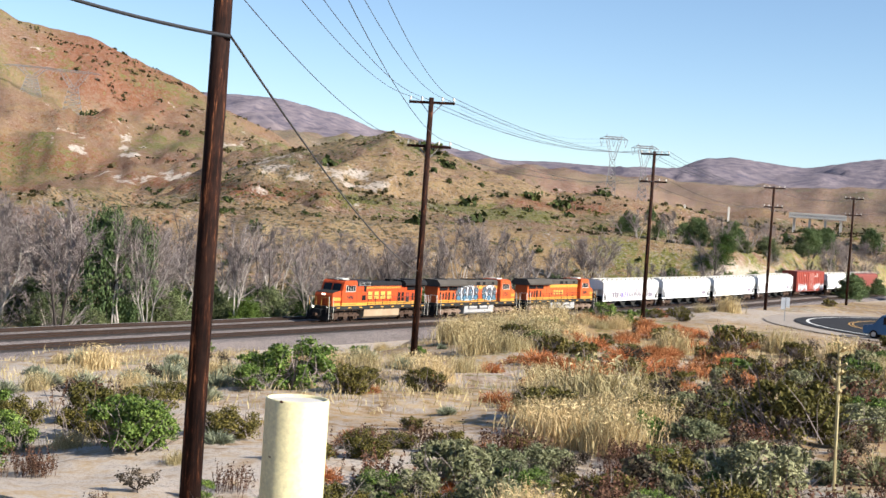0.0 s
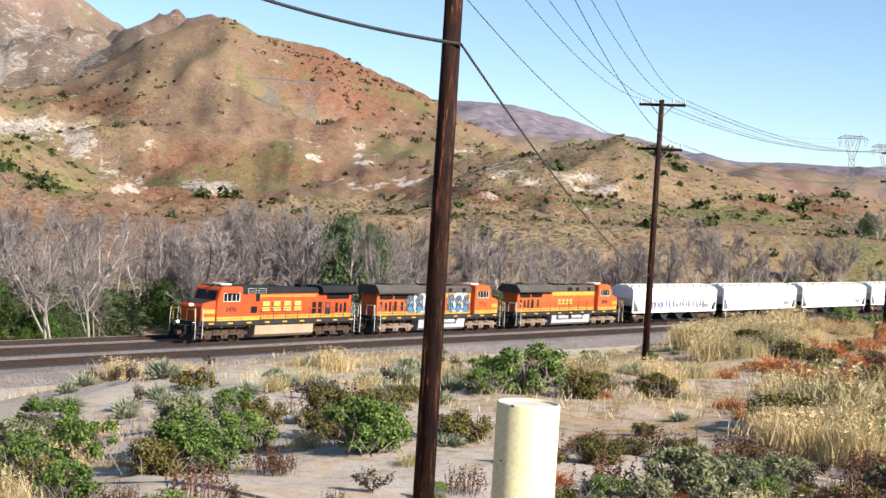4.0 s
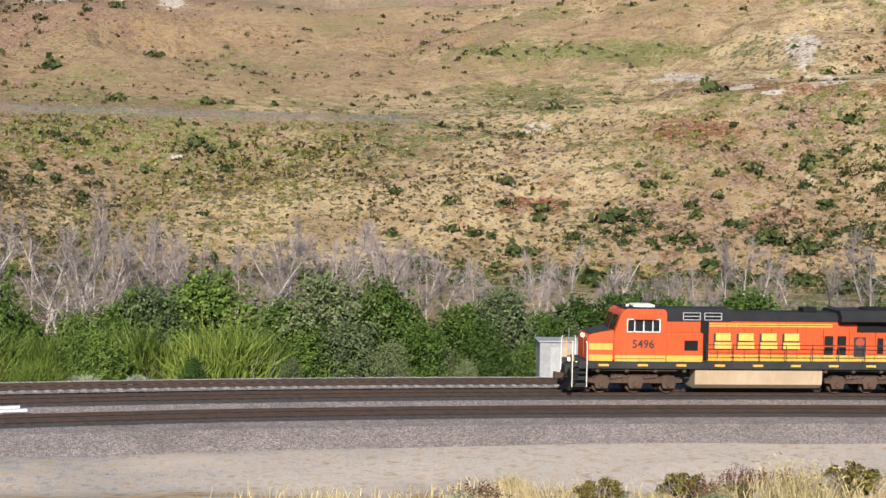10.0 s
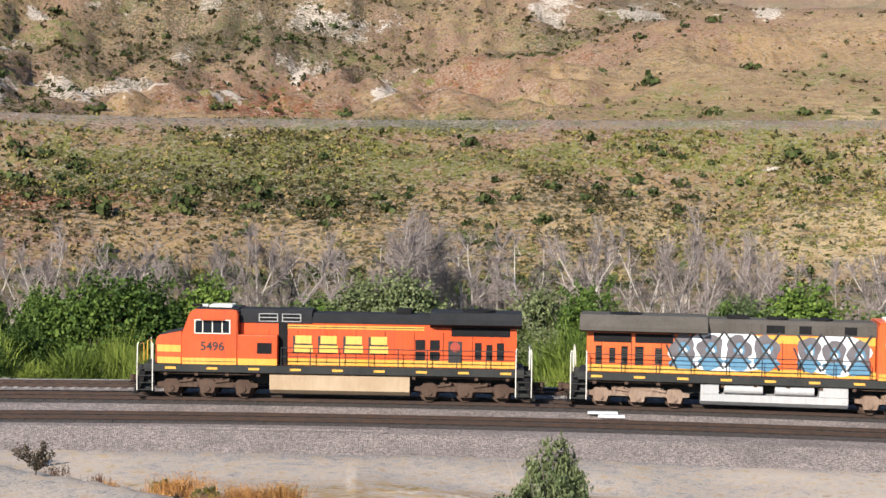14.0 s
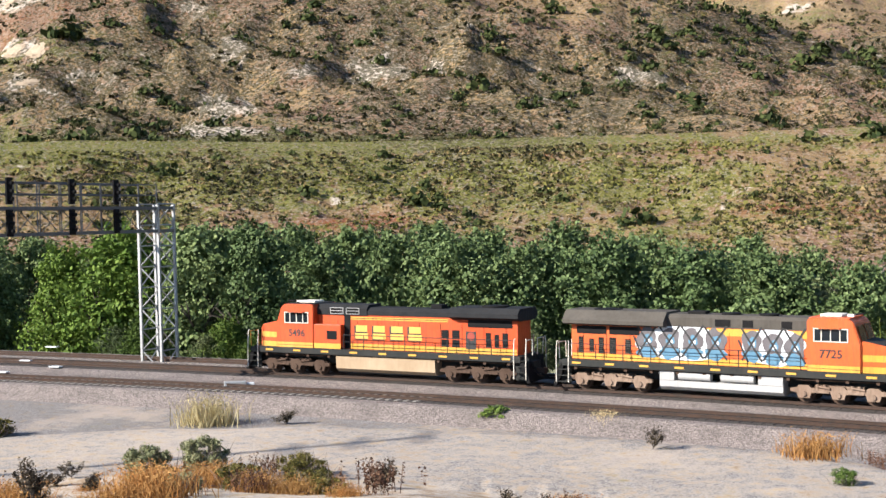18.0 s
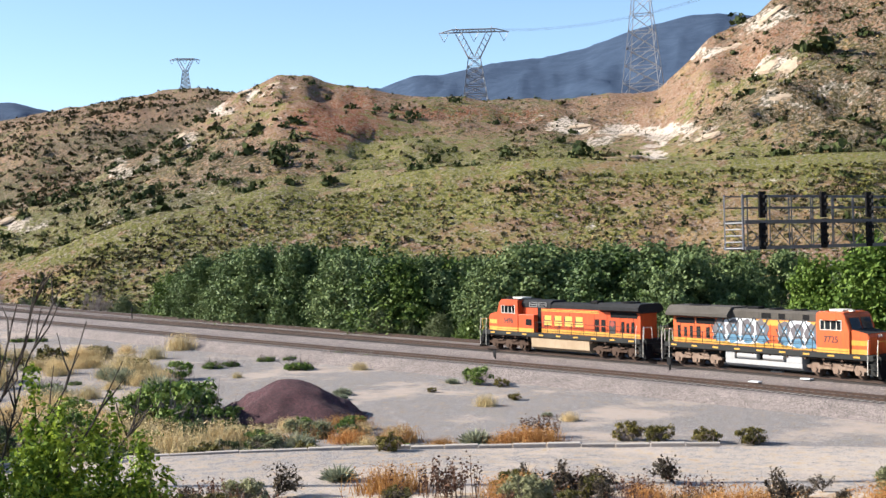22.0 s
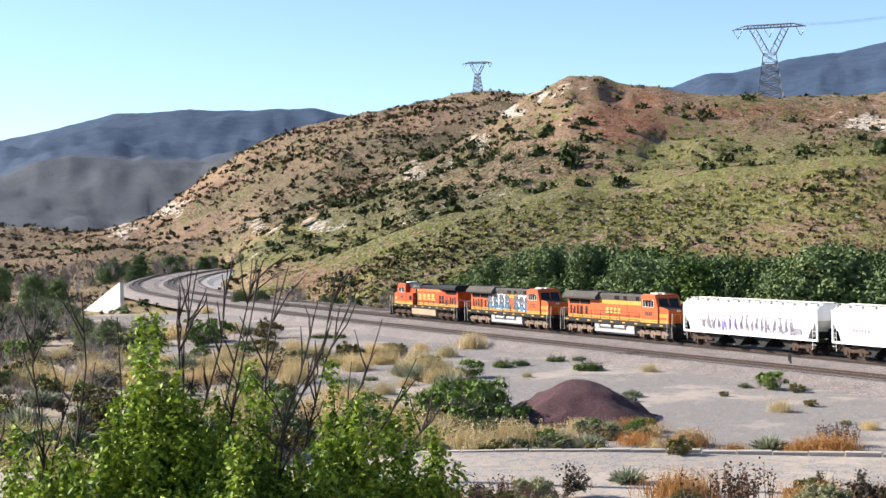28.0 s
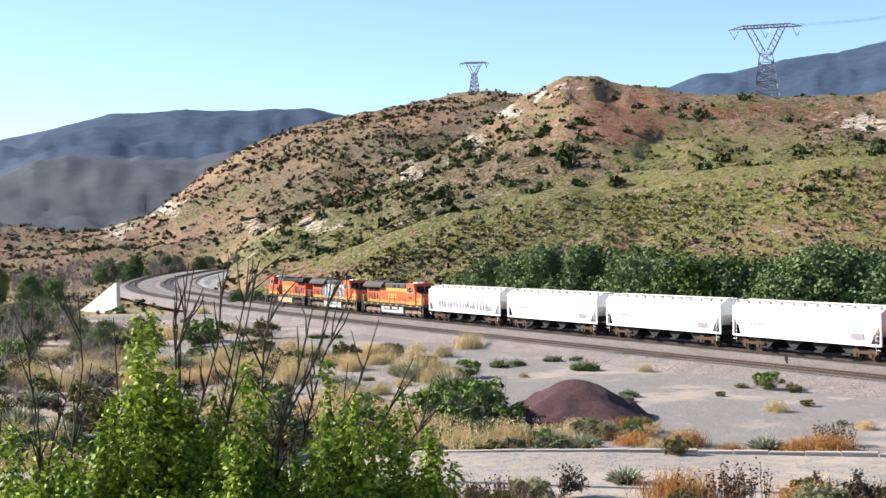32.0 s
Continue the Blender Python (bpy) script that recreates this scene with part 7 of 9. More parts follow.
# dense cottonwoods, each crown on its own
az = -79.0
while az < -19.5:
    rt = float(track_r(az))
    r = rt + rnd.uniform(15, 22)
    lime = abs(az + 53.0) < 1.8
    stand(LIME if lime else COTTON, az, r, top(az, r, float(TREE_TOPS(az)) - rnd.uniform(0.0, 0.8)), rnd.uniform(0.85, 1.1))
    r2 = rt + rnd.uniform(29, 42)
    stand(COTTON, az + rnd.uniform(1.2, 2.2), r2, top(az, r2, float(TREE_TOPS(az)) - rnd.uniform(-0.1, 0.5)), rnd.uniform(0.8, 1.05))
    az += rnd.uniform(2.9, 4.0) * 92.0 / (rt + 20)
for k in range(34):
    az = -79.5 + 0.62 * k
    rt = float(track_r(az))
    r = rt + rnd.uniform(16, 34)
    stand(COTTON if k % 3 else BRUSHG, az, r, top(az, r, float(TREE_TOPS(az)) - rnd.uniform(0.0, 0.7)), rnd.uniform(1.0, 1.3))
# willows in front of them
for k in range(40):
    az = rnd.uniform(-72, -22)
    rt = float(track_r(az))
    stand(WILLOW if k % 3 else BRUSHG, az, rt + rnd.uniform(11.5, 15), rnd.uniform(1.8, 4.2), 1.1)
# green brush between az -22 and 58: cane, dark shrubs and willow in drifts
az = -24.0
while az < 58:
    rt = float(track_r(az))
    drift = float(fbm(np.array(az * 1.0), np.array(3.0), 7.0, 2))
    for d0, lo, hi in ((11.5, 1.6, 3.2), (15, 2.8, 5.2), (21, 4.2, 7.6)):
        r = rt + d0 + rnd.uniform(-1.5, 3.0)
        if rnd.random() < 0.93:
            if drift > 0.06 and d0 < 20:
                model = REED if rnd.random() < 0.75 else BRUSHG
            elif drift < -0.1:
                model = WILLOW if rnd.random() < 0.6 else BRUSHG
            else:
                model = BRUSHG if rnd.random() < 0.75 else WILLOW
            stand(model, az + rnd.uniform(-1, 1), r, rnd.uniform(lo, hi) * (0.92 if az > 22 else 1.05) * (0.8 if model is REED else 1.0), rnd.uniform(0.85, 1.25))
    az += 1.7 * 80 / rt
for k in range(120):
    az = rnd.uniform(-22, 60)
    rt = float(track_r(az))
    stand(THICKET if rnd.random() < 0.5 else BRUSHG, az, rt + rnd.uniform(24, 50), rnd.uniform(3.0, 6.0), 1.15)
for k in range(46):
    az = rnd.uniform(54, 108)
    rt = float(track_r(az))
    stand(THICKET, az, rt + rnd.uniform(13, 70), rnd.uniform(2.6, 5.4), 1.4)
for k in range(240):
    az = rnd.uniform(54, 108)
    rt = float(track_r(az))
    stand(BRUSHG if rnd.random() < 0.35 else WILLOW, az, rt + rnd.uniform(16, 60), rnd.uniform(1.6, 5.2), 1.2)
for az, r, h in ((55.3, 108, 7.0), (56.6, 106, 4.0), (54.0, 104, 4.5), (31.0, 98, 6.5), (33.2, 100, 6.0), (48.0, 104, 8.0), (49.2, 108, 6.5)):
    stand(BRUSHG, az, r, h, 0.9)
# leafless trees
az = -22.0
while az < 24:
    rt = float(track_r(az))
    r = rt + rnd.uniform(26, 42)
    stand(BARE, az, r, top(az, r, float(TREE_TOPS(az)) - rnd.uniform(-0.15, 1.3)) / 1.02, rnd.uniform(0.75, 1.1))
    az += rnd.uniform(0.6, 1.4)
az = 24.0
while az < 108:
    rt = float(track_r(az))
    deep = 22 if az < 50 else 60
    for q in range(1 if az < 44 else 2):
        r = rt + rnd.uniform(14 if az > 55 else 28, 24 + deep)
        hh = top(az, r, float(TREE_TOPS(az)) - rnd.uniform(-0.1, 1.6))
        if hh > 3:
            stand(BARE, az + rnd.uniform(-0.4, 0.4), r, min(hh, 13.5), rnd.uniform(0.75, 1.2))
    az += rnd.uniform(0.5, 1.05) * (1.9 if az < 44 else 0.95) * (1.0 if az < 92 else 1.3)
for az, r, h, w in ((77.9, 150, 14.0, 0.5), (79.0, 154, 13.0, 0.42)):
    stand(COTTON, az, r, h, w)
    stand(BARE, az + 0.4, r - 1, h * 0.9, 0.9)
for k in range(60):
    az = rnd.uniform(-99, -88.5)
    r = rnd.uniform(150, 280) if az < -94.8 else rnd.uniform(430, 480)
    stand(THICKET if rnd.random() < 0.7 else WILLOW, az, r, rnd.uniform(2.5, 4.5), 1.3)
for k in range(70):
    az = rnd.uniform(-99, -89.5)
    r = rnd.uniform(290, 460) if az < -94.5 else rnd.uniform(450, 520)
    stand(BARE if rnd.random() < 0.7 else COTTON, az, r, rnd.uniform(5, 9), 1.1)
for k in range(44):
    az = rnd.uniform(-99, -91.5)
    r = rnd.uniform(110, 255) if az < -95 else rnd.uniform(105, 190)
    stand(THICKET if k % 3 else WILLOW, az, r, rnd.uniform(1.6, 3.4), 1.4)
for k in range(22):
    az = rnd.uniform(-90, -79)
    rt = float(track_r(az))
    stand(WILLOW if rnd.random() < 0.5 else BARE, az, rt + rnd.uniform(16, 40), rnd.uniform(2.5, 4.5), 1.2)
for k in range(46):
    az = rnd.uniform(98, 112)
    r = rnd.uniform(300, 440)
    stand(COTTON if rnd.random() < 0.4 else BARE, az, r, rnd.uniform(4, 8), 1.2)
# brush and weeds on the open flat where the line curves away
for k in range(210):
    az = rnd.uniform(-99, -62)
    r = rnd.uniform(66, 150) if az > -86 else rnd.uniform(40, 290)
    if az > -86 and r > float(track_r(az)) - 17:
        continue
    kinds = ["low_green", "tan_grass", "tan_grass", "sagebrush", "olive_bush"] if az > -86 else ["dark_shrub", "olive_bush", "sagebrush", "green_bush", "tan_grass", "dark_shrub"]
    if az > -80 and rnd.random() < 0.62:
        continue
    kind = rnd.choice(kinds)
    plant(kind, az, r, rnd.uniform(1.0, 2.6) * (0.7 if az > -80 else 1.3), TALL.get(kind, 1))
for k in range(90):
    az = rnd.uniform(-98, -79)
    r = rnd.uniform(118, 150) if k < 45 else rnd.uniform(60, 118)
    kind = "tan_grass" if k < 45 else rnd.choice(["green_bush", "olive_bush", "tan_grass", "sagebrush", "tan_grass"])
    plant(kind, az, r, rnd.uniform(1.6, 3.0), TALL.get(kind, 1))
for k in range(46):
    az, r = rnd.uniform(-82, -66), rnd.uniform(63, 74)
    if az > -74 and k % 2:
        continue
    kind = rnd.choice(["green_bush", "sagebrush", "tan_grass", "olive_bush", "silver_bush"])
    plant(kind, az, r, rnd.uniform(1.0, 2.0), TALL.get(kind, 1))
for k in range(60):
    az, r = rnd.uniform(-74, -62), rnd.uniform(64.5, 70)
    plant("orange_grass", az, r, rnd.uniform(1.2, 2.0), 0.55)
for k in range(70):
    az = rnd.uniform(-84, -40)
    r = float(TERRACE(az)) - rnd.uniform(12.5, 20)
    kind = rnd.choice(["dark_shrub", "dark_shrub", "maroon_weed", "orange_grass", "olive_bush", "silver_bush"])
    plant(kind, az, r, rnd.uniform(1.0, 2.0), TALL.get(kind, 1))
for k in range(120):
    az, r = rnd.uniform(-98, -77.5), rnd.uniform(64, 90)
    if az > -79 and r > 82:
        continue
    kind = rnd.choice(["green_bush", "olive_bush", "tan_grass", "sagebrush", "dark_shrub", "olive_green_bush"])
    plant(kind, az, r, rnd.uniform(1.6, 3.2), TALL.get(kind, 1))
for k in range(70):
    az, r = rnd.uniform(-77.5, -62), rnd.uniform(63.5, 70)
    kind = rnd.choice(["orange_grass", "orange_grass", "tan_grass", "silver_bush", "sagebrush", "green_bush"] if az < -69 else ["orange_grass", "orange_grass", "maroon_weed"])
    plant(kind, az, r, rnd.uniform(1.1, 2.1), TALL.get(kind, 1))
for k in range(90):
    az, r = rnd.uniform(-99, -86), rnd.uniform(90, 185)
    kind = rnd.choice(["green_bush", "olive_bush", "tan_grass", "dark_shrub", "dark_shrub", "sagebrush"])
    plant(kind, az, r, rnd.uniform(2.0, 4.2), TALL.get(kind, 1))
for k in range(30):
    az, r = rnd.uniform(-79.5, -71), rnd.uniform(75, 85)
    kind = rnd.choice(["green_bush", "silver_bush", "tan_grass", "sagebrush", "orange_grass"])
    plant(kind, az, r, rnd.uniform(1.2, 2.2), TALL.get(kind, 1))
for az, r, w in ((-79.6, 88.0, 4.6), (-78.6, 90.0, 3.8), (-80.6, 90.0, 3.8), (-77.9, 86.0, 2.6)):
    plant("green_bush", az, r, w, 1.2)
# sagebrush along the foot of the trees
for k in range(110):
    az = rnd.uniform(-86, -30) if k < 85 else rnd.uniform(-20, 12)
    rt = float(track_r(az))
    plant("sagebrush", az, rt + 10.6 + rnd.uniform(-0.5, 1.6), rnd.uniform(1.2, 2.2), 0.95)


# ---- short dry grass over the near slope: one sheet of blades ----
def dry_grass():
    rs = np.random.RandomState(9)
    n = 110000
    az, r = rs.uniform(14, 112, n), 15 + 86 * rs.uniform(0, 1, n) ** 0.8
    x, y = np.sin(np.radians(az)) * r, np.cos(np.radians(az)) * r
    dens = 0.16 + 1.3 * fbm(x, y, 9, 3) + 0.75 * win(az, 14, 62, 6) * (r < FLAT_IN(az) - 6) + 0.2 * win(az, 92, 114, 4)
    ok = (rs.uniform(0, 1, n) < dens) & (r < FLAT_IN(az) - 1)
    az, r, x, y = az[ok], r[ok], x[ok], y[ok]
    n = len(az)
    p = np.stack([x, y, ground_z(az, r)], -1)
    d = unit(np.stack([rs.normal(size=n) * 0.3, rs.normal(size=n) * 0.3, np.ones(n)], -1))
    ln = rs.uniform(0.15, 0.5, (n, 1)) * (np.where(az < 60, 1.5, 0.9) * np.clip(r / 40, 0.45, 1))[:, None]
    v = blades(rs, p, d, ln, np.clip(r / 1500, 0.010, 0.035)[:, None], 0.4)
    ob = new("dry_grass", np_mesh("dry_grass", v, quad_index(v), [L_TAN]))
    tagged(ob, "short straw-coloured dry grass over the sandy slope", "grass", kind="stuff")


dry_grass()


# ---- brush on the hills: one sheet of small clumps ----
def slope_seen(az, r):
    """Share of growth: thin in the hollows behind the ridges, which stay out of sight."""
    ga, gr = np.arange(-101, 113.5, 0.5), np.concatenate([np.arange(190, 520, 5.0), np.arange(520, 1100, 15.0)])
    A, R = np.meshgrid(ga, gr)
    E = np.arctan2(ground_z(A, R), R)
    top_so_far = np.maximum.accumulate(E, axis=0)
    ok = (E > top_so_far - 0.004).astype(float)
    i = np.clip(np.round((az + 101) / 0.5).astype(int), 0, len(ga) - 1)
    j = np.clip(np.searchsorted(gr, r), 0, len(gr) - 1)
    return np.maximum(ok[j, i], 0.12)


def near_spots(rows, az, el, grow=1.2):
    out = np.zeros_like(az)
    for sa, se, w, h in rows:
        out = np.maximum(out, np.exp(-((az - sa) / (w * grow)) ** 2 - ((el - se) / (h * grow)) ** 2))
    return out


def tufts(rs, name, label, material, az, r, size, k, leaf, tall=1.0, up=0.0):
    """Small clumps of k leaves each, standing on the slope."""
    n = len(az)
    p = np.stack([np.sin(np.radians(az)) * r, np.cos(np.radians(az)) * r, ground_z(az, r)], -1)
    size = np.minimum(size, 1.5 * np.clip(r / 300, 0.8, 3)) if k < 20 else size
    d = unit(rs.normal(size=(n, k, 3)))
    d[:, :, 2] = abs(d[:, :, 2])
    lob = 1 + 0.35 * np.sin(3 * np.arctan2(d[:, :, 1], d[:, :, 0]) + rs.uniform(0, 6, (n, 1)))
    c = p[:, None, :] + d * lob[:, :, None] * (size[:, None, None] * rs.uniform(0.25, 0.55, (n, k, 1))) * np.array([1, 1, tall])
    v = leaf_quads(rs, c.reshape(-1, 3), d.reshape(-1, 3), np.repeat(size, k)[:, None] * leaf, long=1.25, up=up, wild=0.7)
    ob = new(name, np_mesh(name, v, quad_index(v), [material]))
    return tagged(ob, label, "brush", kind="stuff")


def hill_brush():
    rs = np.random.RandomState(5)

    def spread(n, reach, power):
        az = rs.uniform(-100, 112, n)
        r = 190 + rs.uniform(0, 1, n) ** power * reach
        ok = (r > track_r(az) + 48) & (abs(r - 300) > 6) & (rs.uniform(0, 1, n) < slope_seen(az, r))
        az, r = az[ok], r[ok]
        x, y = np.sin(np.radians(az)) * r, np.cos(np.radians(az)) * r
        el = np.degrees(np.arctan2(ground_z(az, r), r))
        seen = el < 9.5
        return az[seen], r[seen], x[seen], y[seen], el[seen]
    # low scrub, brown to olive
    az, r, x, y, el = spread(300000, 860, 1.35)
    bench, hills, mount = r <= 306, (r > 306) & (r <= 500), r > 500
    rock = near_spots(ROCK_AT, az, el, 0.9)
    dens = 0.04 + 0.8 * fbm(x, y, 48, 3) + 0.65 * fbm(x, y, 9, 2) + 0.30 * near_spots(DARK_AT, az, el)
    dens += 0.62 * hills * win(az, -60, -13, 3) + 0.55 * mount * win(az, -100, -75, 2) + 0.45 * mount * win(az, -24, 14, 3) + 0.12 * bench * win(az, -62, 18, 5) + 0.06 * hills * win(az, -92, -60, 3) - 0.05 * win(az, 24, 58, 4)
    ok = (rs.uniform(0, 1, len(az)) < dens * (1 - 0.8 * rock))
    a1, r1 = az[ok], r[ok]
    size = rs.gamma(1.8, 0.32, len(a1)) * np.clip(r1 / 300, 0.8, 2.4) + 0.25
    tufts(rs, "hill_brush", "scattered dark olive and brown brush over the dry hills", L_BRUSH, a1, r1, size, 6, 0.52, 0.9)
    # yellow-green and straw tufts
    g = 0.02 + 0.6 * fbm(x, y, 40, 3) + 0.5 * fbm(x, y, 7, 2) + 0.75 * near_spots(GREEN_AT, az, el, 1.3) + 0.10 * bench * win(az, -92, 16, 5)
    ok = (rs.uniform(0, 1, len(az)) < g * 0.5 * (1 - rock)) & (r < 520)
    size = rs.gamma(2.0, 0.3, ok.sum()) * np.clip(r[ok] / 300, 0.8, 1.6) + 0.25
    tufts(rs, "hill_growth", "low yellow-green growth on the hillsides", L_HILLGREEN, az[ok], r[ok], size, 9, 0.36, 0.6, 0.5)
    w = 0.05 + 0.5 * fbm(x, y, 30, 3) + 0.18 * win(az, 22, 62, 5) * (r < 480) + 0.16 * bench * win(az, -60, 20, 5)
    ok = (rs.uniform(0, 1, len(az)) < w * 0.5) & (r < 420)
    size = rs.gamma(2.0, 0.25, ok.sum()) * np.clip(r[ok] / 300, 0.8, 1.4) + 0.25
    tufts(rs, "hill_grass", "straw-coloured tufts of grass on the hillsides", L_HILLSTRAW, az[ok], r[ok], size, 7, 0.36, 0.7, 0.5)
    # the low slopes behind the trees carry more of it
    n = 190000
    az, r = rs.uniform(-95, 64, n), rs.uniform(212, 309, n)
    ok = (r > track_r(az) + 48) & (abs(r - 300) > 6)
    az, r = az[ok], r[ok]
    x, y = np.sin(np.radians(az)) * r, np.cos(np.radians(az)) * r
    el = np.degrees(np.arctan2(ground_z(az, r), r))
    d1 = 0.10 + 1.1 * fbm(x, y, 34, 3) + 0.7 * fbm(x, y, 8, 2) + 0.3 * near_spots(DARK_AT, az, el) - 0.10 * win(az, 20, 66, 4)
    d2 = 0.12 + 1.1 * fbm(x + 90, y, 26, 3) + 0.5 * near_spots(GREEN_AT, az, el, 1.3) - 0.10 * win(az, 20, 66, 4)
    pick = rs.uniform(0, 1, len(az))
    for name, label, m, ok, k, tall in (("hill_brush", "dark olive brush over the low slopes", L_BRUSH, pick < d1 * 0.5, 6, 1.0),
                                        ("hill_growth", "low yellow-green growth over the low slopes", L_HILLGREEN, (pick > 0.5) & (pick < 0.5 + d2 * 0.4), 6, 0.7),
                                        ("hill_grass", "straw-coloured grass tufts over the low slopes", L_HILLSTRAW, pick > 0.93, 6, 0.8)):
        size = rs.gamma(2.0, 0.3, ok.sum()) + 0.3
        tufts(rs, name, label, m, az[ok], r[ok], size, k, 0.42, tall)
    # larger single bushes, mostly low on the slopes
    az, r, x, y, el = spread(26000, 620, 1.5)
    bench, hills = r <= 306, (r > 306) & (r <= 500)
    dens = 0.03 + 0.30 * fbm(x, y, 40, 3) + 0.7 * near_spots(DARK_AT, az, el, 1.1) + 0.12 * win(az, 22, 66, 4) * (r < 330) + 0.22 * hills * win(az, -58, -13, 3) + 0.10 * hills * win(az, -88, -60, 3) + 0.10 * win(az, 24, 62, 4) * (el < 0.5) + 0.12 * bench * win(az, -62, 20, 4)
    ok = rs.uniform(0, 1, len(az)) < dens
    az, r = az[ok], r[ok]
    size = rs.gamma(3.0, 0.5, len(az)) * np.clip(r / 260, 0.85, 1.6) + 0.9
    tufts(rs, "hill_bushes", "dark green rounded bushes scattered over the hillsides", L_HILLBUSH, az, r, size, 44, 0.25, 0.95)


hill_brush()


# ---- leafy shrub near the camera with dead dark stems ----
def near_shrub():
    e = new("leafy_shrub")
    tagged(e, "fresh green leafy shrub with dead dark upright stems", "shrub")
    rs = np.random.RandomState(3)
    r0 = 14.0
    lv = []
    for az, elt, w, dr in ((-92.1, -2.3, 0.55, 0.0), (-92.0, -2.0, 0.3, 0.1), (-91.3, -3.4, 0.8, -0.3), (-89.0, -4.0, 0.35, 0.4), (-89.6, -5.2, 0.8, 0.0), (-84.3, -4.3, 0.35, 0.0), (-83.6, -5.4, 0.7, 0.2), (-85.6, -5.6, 0.6, -0.5), (-94.5, -4.8, 0.7, 0.2), (-96.5, -6.3, 0.7, 0.0), (-98.2, -7.0, 0.7, 0.3), (-87.4, -6.2, 0.9, 0.6), (-82.0, -6.8, 0.6, 0.3), (-93.3, -5.6, 0.9, -0.6), (-90.6, -6.6, 1.0, -0.9), (-86.6, -7.4, 0.9, -0.7), (-84.0, -7.8, 0.9, -0.5), (-80.6, -8.3, 0.5, 0.0), (-95.6, -7.8, 0.9, -0.6)):
        r = r0 + dr
        x, y, zt = math.sin(radians(az)) * r, math.cos(radians(az)) * r, r * math.tan(radians(elt))
        zb = -4.0
        # leafy shoots that fan out from one root
        for q in range(int(10 + 24 * w)):
            a = rs.uniform(0, 6.283)
            rad = w * rs.uniform(0, 1) ** 0.6
            tip = np.array([x + math.cos(a) * rad, y + math.sin(a) * rad, zb + (zt - zb) * (1.0 if q == 0 else rs.uniform(0.55, 1.0) - 0.25 * rad / w)])
            foot = np.array([x + math.cos(a) * rad * 0.4, y + math.sin(a) * rad * 0.4, zb])
            n = int(290 * np.linalg.norm(tip - foot))
            u = rs.uniform(0.2, 1, (n, 1))
            mid = foot + (tip - foot) * u + np.array([math.cos(a), math.sin(a), 0]) * 0.12 * np.sin(u * 3.14)
            d = unit(rs.normal(size=(n, 3)) + np.array([0, 0, 0.4]))
            p = mid + d * rs.uniform(0.02, 0.36, (n, 1)) * (1.1 - u * 0.72)
            lv.append(leaf_quads(rs, p, d, 0.035, long=2.0, up=0.5, wild=0.8))
    v = np.concatenate(lv)
    c = new("foliage", np_mesh("foliage", v, quad_index(v), [L_BRIGHT]))
    c.parent = e
    rn = random.Random(4)
    for az0, az1, elt in ((-91.6, -91.2, -1.2), (-91.2, -90.3, -0.2), (-90.8, -88.0, 0.2), (-90.9, -89.0, -0.2), (-89.6, -87.9, -0.4), (-88.9, -86.6, -0.1), (-88.5, -85.4, -1.6), (-88.2, -84.6, -0.4), (-87.6, -83.9, -1.0), (-87.0, -82.8, -2.4), (-86.4, -81.6, -4.0), (-95.0, -94.6, -1.0), (-96.4, -96.8, -0.9), (-97.2, -95.3, -4.2), (-97.8, -98.4, -2.6), (-85.2, -80.6, -5.8), (-93.0, -93.6, -2.0)):
        bm = bmesh.new()
        r = r0 + rn.uniform(-0.5, 0.8)
        a = Vector((math.sin(radians(az0)) * r, math.cos(radians(az0)) * r, -3.9))
        b = Vector((math.sin(radians(az1)) * r, math.cos(radians(az1)) * r, r * math.tan(radians(elt))))
        bow = (b - a) * 0.22
        pts = [a.lerp(b, k / 5) + Vector((rn.gauss(0, 0.05), rn.gauss(0, 0.05), 0)) - Vector((bow.x, bow.y, 0)) * math.sin(math.pi * k / 5) * 0.8 for k in range(6)]
        for k in range(5):
            tube(bm, pts[k], pts[k + 1], 0.021 * (1 - k / 6.5), 6, 0.021 * (1 - (k + 1) / 6.5))
        for _ in range(12):
            u = rn.uniform(0.9, 4.7)
            k = int(u)
            d = (b - a).normalized()
            s = (d + Vector((rn.gauss(0, 0.45), rn.gauss(0, 0.45), rn.gauss(0.1, 0.2)))).normalized()
            q = pts[k].lerp(pts[k + 1], u - k)
            for m in range(2):
                nx = q + s * rn.uniform(0.14, 0.34)
                tube(bm, q, nx, 0.012 - 0.004 * m, 5, 0.007 - 0.003 * m)
                q, s = nx, (s + Vector((rn.gauss(0, 0.25), rn.gauss(0, 0.25), 0.15))).normalized()
        part("dead_stem", bm, M_BARKDARK, e, "dead dark bare stem")


near_shrub()
# ---- poles, wires, towers ----
def pole_wood():
    m, n, l, b = mat("tarred_pole_wood", 0.85)
    b.inputs["Specular IOR Level"].default_value = 0.15
    c = n.new("ShaderNodeTexCoord")
    g = n.new("ShaderNodeMapping")
    g.inputs["Scale"].default_value = (16, 16, 1.6)
    l.new(c.outputs["Object"], g.inputs["Vector"])
    f = noise_node(n, l, 1.0, 7, 0.72, vec=g.outputs[0])
    w = noise_node(n, l, 0.9, 5, 0.7)
    col = ramp_node(n, l, f, [(0.44, (0.010, 0.005, 0.004)), (0.54, (0.030, 0.011, 0.007)), (0.60, (0.085, 0.030, 0.016)), (0.66, (0.34, 0.13, 0.055))])
    col = mix_node(n, l, ramp_node(n, l, w, [(0.46, (0, 0, 0)), (0.60, (0.8,) * 3)]), col, (0.03, 0.014, 0.010))
    l.new(col, b.inputs["Base Color"])
    bump_node(n, l, b, f, 0.8, 0.02)
    return m


